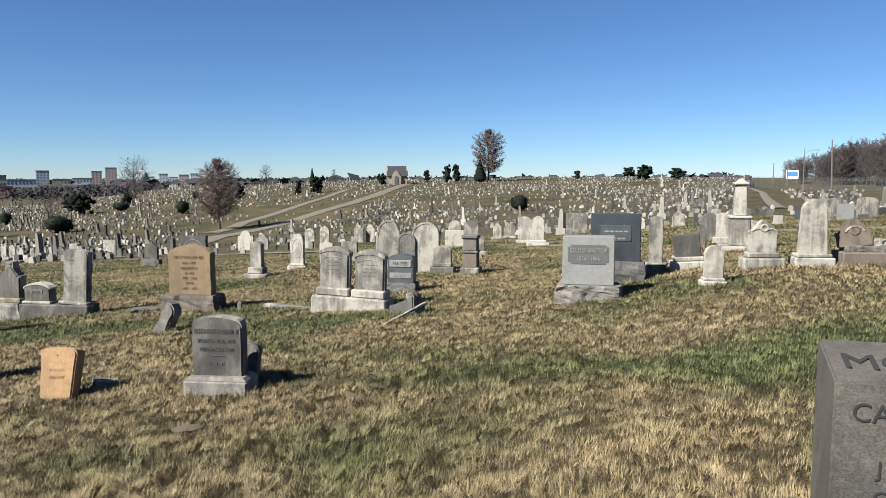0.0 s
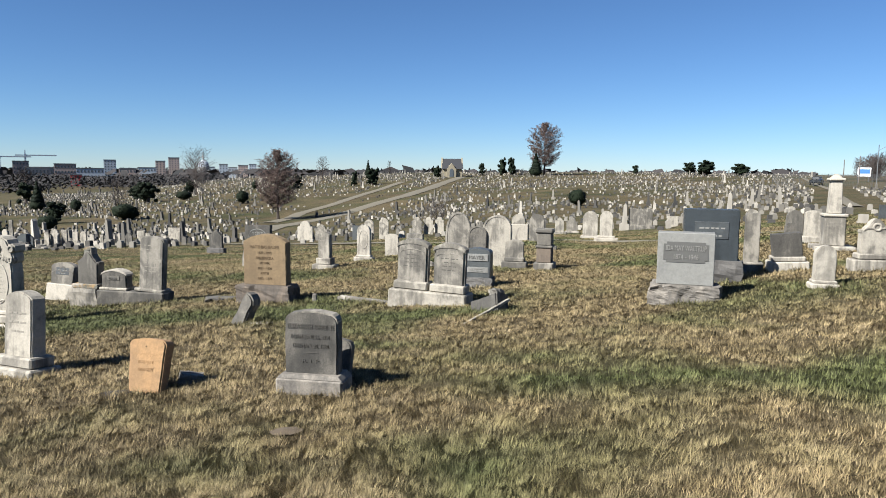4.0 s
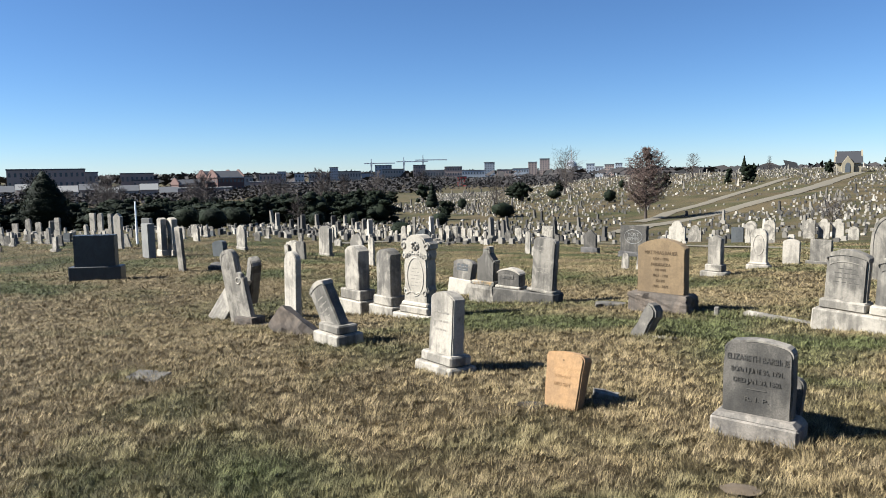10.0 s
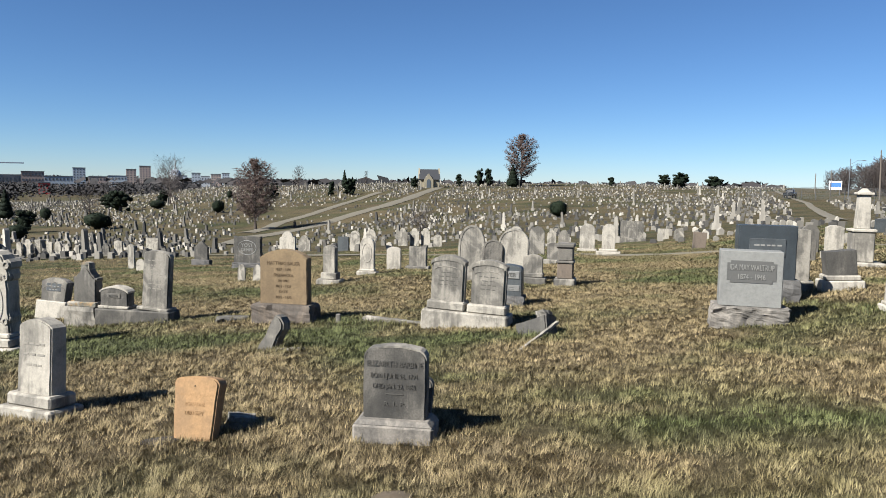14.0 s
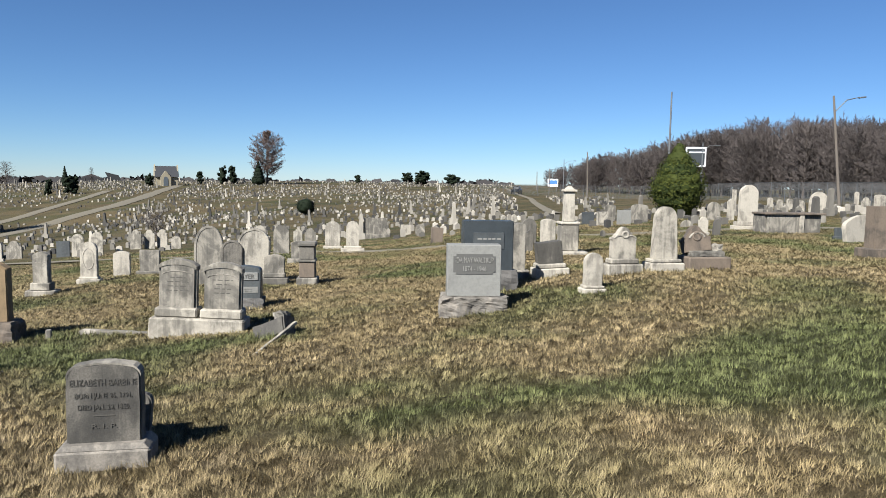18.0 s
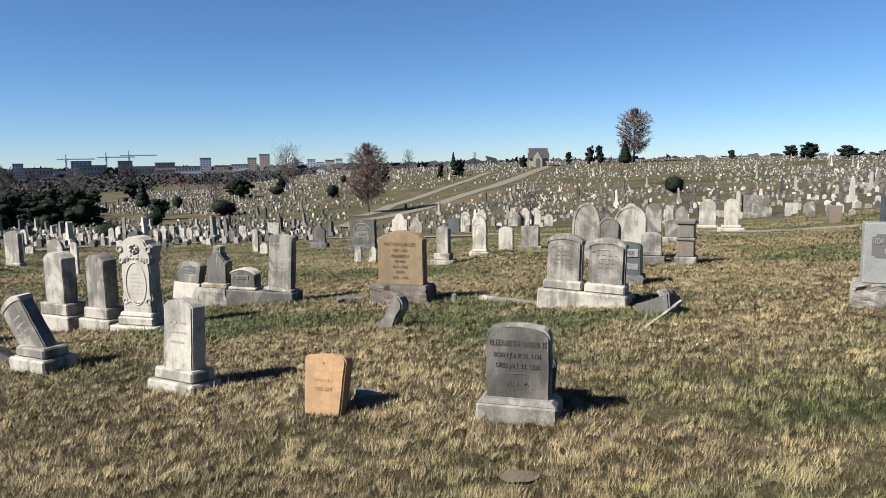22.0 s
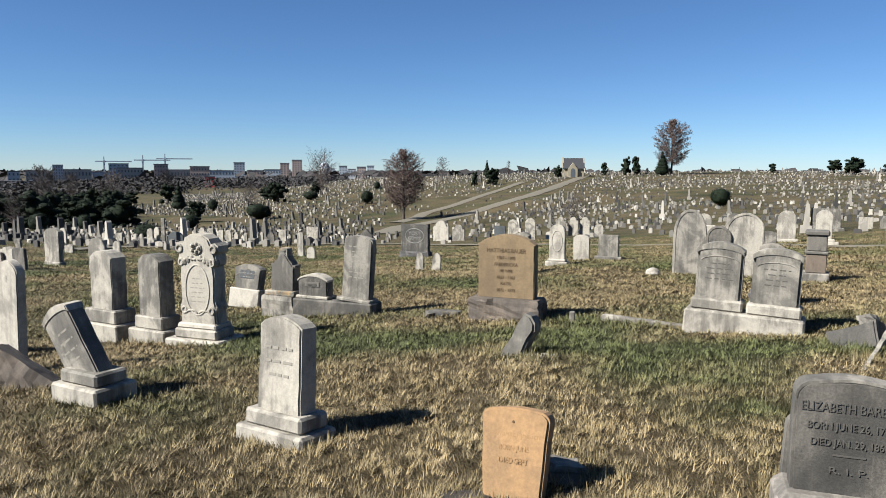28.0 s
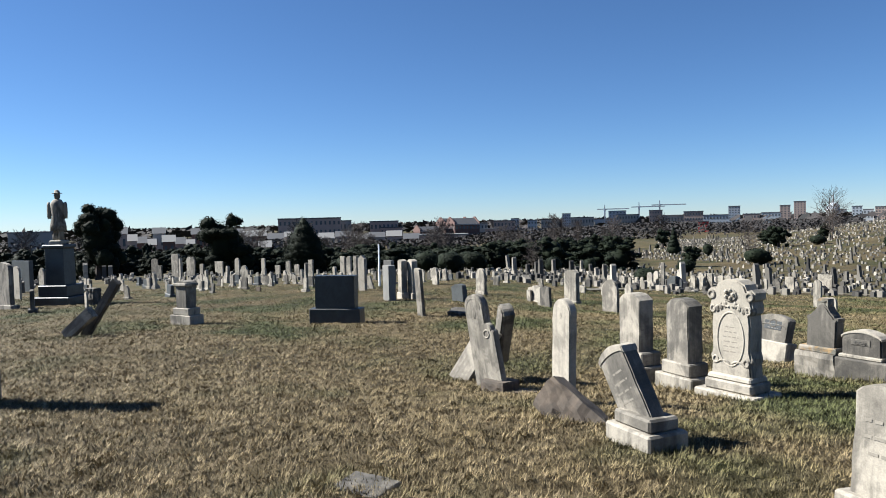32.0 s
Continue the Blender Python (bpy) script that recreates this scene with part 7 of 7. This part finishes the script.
pole(78.4, 195.6, 5.6, 0.15, POLE_WOOD, "wooden utility pole by the road", "utility_pole", 0, 0)
pole(-35.9, 22.0, 2.6, 0.07, WHITE_PAINT, "white flagpole among the gravestones", "flagpole", 0, 0)
g = thing("billboard", pose(66.6, 100.5, ground(66.6, 100.5) + 2.2, 0, 0, -20) @ Matrix.Scale(0.6, 4), "roadside sign board in a white frame on posts", "sign")
part("frame", box(5.2, 0.3, 5.0, 0.05, 5.2), WHITE_PAINT, g)
part("face", box(4.5, 0.1, 3.2, 0.02, 5.5, 0, -0.2), SIGN_DARK, g)
part("header", box(4.5, 0.1, 0.8, 0.02, 9.05, 0, -0.2), SIGN_DARK, g)
for sx in (-1.6, 1.6):
    part("post", turned([(0.18, -4.2), (0.18, 5.3)], 8), STEEL, g, m=pose(sx, 0, 0))
g = thing("road_sign", pose(78.7, 184.6, ground(78.7, 184.6), 0, 0, -18) @ Matrix.Scale(0.5, 4), "large blue and white roadside sign on posts", "sign")
part("frame", box(5.6, 0.2, 4.2, 0.05, 2.6), WHITE_PAINT, g)
part("face", box(5.0, 0.08, 2.2, 0.02, 3.9, 0, -0.14), SIGN_BLUE, g)
for sx in (-2, 2):
    part("post", turned([(0.12, 0), (0.12, 2.8)], 8), STEEL, g, m=pose(sx, 0, 0))

# chain-link fence in front of the wood
FENCE_WIRE = plain("fence_wire", (0.06, 0.06225, 0.0645), 0.6, 0.3, 0.1)
g = thing("chain_link_fence", pose(0, 0, 0), "grey chain-link fence before the wood", "fence")
FEN = [spot(-17.5 - 0.9 * i, 175 - 3.1 * i) for i in range(33)]
for (ax, ay), (bx, by) in zip(FEN, FEN[1:]):
    a, b = Vector((ax, ay, ground(ax, ay))), Vector((bx, by, ground(bx, by)))
    part("post", turned([(0.05, -0.3), (0.05, 2.5)], 6), FENCE_WIRE, g, m=Matrix.Translation(a))
    vs, fs = [], []
    up = Vector((0, 0, 1))
    tube_rows(vs, fs, a + up * 2.45, b + up * 2.45, 0.03, 0.03, 4)
    for k in range(26):
        p, q = a.lerp(b, k / 26), a.lerp(b, (k + 1) / 26)
        tube_rows(vs, fs, p + up * 0.05, q + up * 2.4, 0.006, 0.006, 3)
        tube_rows(vs, fs, q + up * 0.05, p + up * 2.4, 0.006, 0.006, 3)
    mesh_ob("mesh_panel", vs, fs, FENCE_WIRE, g)

# parked pickup on the lane
CAR_PAINT = plain("black_car_paint", (0.015, 0.016, 0.018), 0.25, 0.0, 0.05)
RUBBER = plain("tyre_rubber", (0.02, 0.02, 0.02), 0.9)
cx, cy = (59.1, 160.2)
g = thing("pickup_truck", pose(cx, cy, ground(cx, cy) + 0.1, 0, 0, 60), "black pickup truck parked on the lane", "car")
part("body", box(5.2, 1.9, 0.75, 0.15, 0.45), CAR_PAINT, g)
part("cab", box(2.1, 1.7, 0.7, 0.2, 1.15, 0.3, taper=0.15), CAR_PAINT, g)
part("windscreen", box(0.06, 1.4, 0.45, 0.01, 1.25, 1.32), PANE, g)
for sx in (-1.6, 1.6):
    for sy in (-0.85, 0.85):
        wh = part("wheel", turned([(0.36, -0.12), (0.38, 0), (0.36, 0.12)], 14), RUBBER, g, m=pose(sx, sy, 0.36, 90))

# ---- turf ----
def grass_field():
    """Matted blades where the walk passes nearest, thinning with distance."""
    x0, y0, step, nx, ny = -52.0, -10.0, 0.4, 240, 157
    grid = np.zeros((ny, nx))
    gr = np.zeros((ny, nx))
    for j in range(ny):
        for i in range(nx):
            x, y = x0 + i * step, y0 + j * step
            grid[j, i] = ground(x, y) + 0.025 * noise.noise(Vector((x * 0.9, y * 0.9, 3))) + 0.012 * noise.noise(Vector((x * 3, y * 3, 7)))
            gr[j, i] = greenness(x, y)
    gen = np.random.default_rng(3)
    tufts, per = 185000, 8
    r = 1.5 + 24.5 * gen.random(tufts) ** 1.95
    extra = 60000
    r = np.concatenate([r, 22 + 26 * gen.random(extra)])
    tufts += extra
    b = np.radians(gen.uniform(-64, 98, tufts))
    round_about = 42000
    r = np.concatenate([r, 9.0 * np.sqrt(gen.random(round_about))])
    b = np.concatenate([b, np.radians(gen.uniform(98, 296, round_about))])
    inner = 3500
    r = np.concatenate([r, 1.6 * np.sqrt(gen.random(inner))])
    b = np.concatenate([b, gen.uniform(0, 2 * np.pi, inner)])
    tufts += round_about + inner
    x, y = -r * np.sin(b) - 0.6, 1.0 + r * np.cos(b)
    bx, by = [], []
    for tx, ty in TAKEN:
        if math.hypot(tx, ty) < 15:
            a = gen.uniform(0, 2 * np.pi, 70)
            q = gen.uniform(0.16, 0.42, 70)
            bx.append(tx + q * np.cos(a))
            by.append(ty + 0.8 * q * np.sin(a))
    x, y = np.concatenate([x] + bx), np.concatenate([y] + by)
    r = np.hypot(x + 0.6, y - 1.0)
    edge = np.zeros(len(x))
    edge[tufts:] = 1.0
    ok = np.ones(len(x), bool)
    for px, py, pr in BARE:
        ok &= np.hypot((x - px) / 1.2, y - py) > pr * 0.95
    ok &= (x > x0 + 0.5) & (x < x0 + (nx - 3) * step) & (y > y0 + 0.5) & (y < y0 + (ny - 3) * step)
    x, y, r, edge = x[ok], y[ok], r[ok], np.repeat(edge[ok], per)
    lattice = gen.random((256, 256))

    def lumps(px, py, size):
        """Smooth random humps of that size in metres, 0 to 1."""
        qx, qy = px / size + 1000, py / size + 1000
        ix, iy = np.floor(qx).astype(int), np.floor(qy).astype(int)
        tx, ty = qx - ix, qy - iy
        tx, ty = tx * tx * (3 - 2 * tx), ty * ty * (3 - 2 * ty)
        v00, v10 = lattice[ix % 256, iy % 256], lattice[(ix + 1) % 256, iy % 256]
        v01, v11 = lattice[ix % 256, (iy + 1) % 256], lattice[(ix + 1) % 256, (iy + 1) % 256]
        return (v00 * (1 - tx) + v10 * tx) * (1 - ty) + (v01 * (1 - tx) + v11 * tx) * ty

    n = len(x) * per
    k = np.repeat(np.clip(r / 5.0, 0.7, 5.5), per)
    far_off = np.repeat(np.clip(6.0 / r, 0.22, 1.0), per)
    x = np.repeat(x, per) + gen.normal(0, 0.042, n) * k
    y = np.repeat(y, per) + gen.normal(0, 0.042, n) * k
    sx, sy = x + 0.3 * lumps(y, x, 0.5), y + 0.3 * lumps(x, y + 40, 0.5)
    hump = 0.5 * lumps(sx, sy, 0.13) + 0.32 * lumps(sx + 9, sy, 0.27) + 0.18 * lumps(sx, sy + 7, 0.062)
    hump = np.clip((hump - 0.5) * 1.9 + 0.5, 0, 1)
    # Shade between tufts goes into the blade colour: hollows darker, humps paler.
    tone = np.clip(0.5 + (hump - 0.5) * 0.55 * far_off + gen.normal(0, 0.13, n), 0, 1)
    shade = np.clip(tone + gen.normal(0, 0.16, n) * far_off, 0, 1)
    fx, fy = (x - x0) / step, (y - y0) / step
    i, j = fx.astype(int), fy.astype(int)
    u, v = fx - i, fy - j

    def at(a):
        return (a[j, i] * (1 - u) + a[j, i + 1] * u) * (1 - v) + (a[j + 1, i] * (1 - u) + a[j + 1, i + 1] * u) * v

    z, green = at(grid), np.clip(at(gr) + 0.25 * edge, 0, 1)
    z = z + 0.014 + 0.02 * hump
    length = gen.uniform(0.018, 0.048, n) * (0.72 + 0.5 * hump) * (0.85 + 0.15 * k) * (1 + 0.75 * edge)
    width = gen.uniform(0.0014, 0.0038, n) * k
    a = 6.3 * 2 * lumps(sx + 3, sy + 5, 0.11) + gen.normal(0, 0.9, n)
    lean = np.clip(gen.normal(1.2, 0.3, n) + 0.05 * np.clip(k - 1, 0, 4) - 0.12 * green - 0.35 * edge, 0.05, 1.5)
    dx, dy, dz = np.cos(a) * np.sin(lean), np.sin(a) * np.sin(lean), np.cos(lean)
    c, s = -np.sin(a), np.cos(a)
    vs = np.empty((n, 3, 3), np.float32)
    vs[:, 0] = np.stack([x - c * width, y - s * width, z - 0.02], 1)
    vs[:, 1] = np.stack([x + c * width, y + s * width, z - 0.02], 1)
    vs[:, 2] = np.stack([x + dx * length, y + dy * length, z + np.maximum(dz * length, 0.008)], 1)
    me = bpy.data.meshes.new("grass")
    me.vertices.add(n * 3)
    me.vertices.foreach_set("co", vs.ravel())
    me.loops.add(n * 3)
    me.loops.foreach_set("vertex_index", np.arange(n * 3, dtype=np.int32))
    me.polygons.add(n)
    me.polygons.foreach_set("loop_start", np.arange(0, n * 3, 3, dtype=np.int32))
    me.polygons.foreach_set("loop_total", np.full(n, 3, np.int32))
    me.update()
    att = me.attributes.new("green", "FLOAT", "POINT")
    att.data.foreach_set("value", np.repeat(green, 3).astype(np.float32))
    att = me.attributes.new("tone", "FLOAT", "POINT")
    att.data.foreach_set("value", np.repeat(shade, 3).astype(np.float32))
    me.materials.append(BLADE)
    tagged(new("grass", me), "matted short straw-coloured grass with green patches", "grass", kind="stuff")


grass_field()
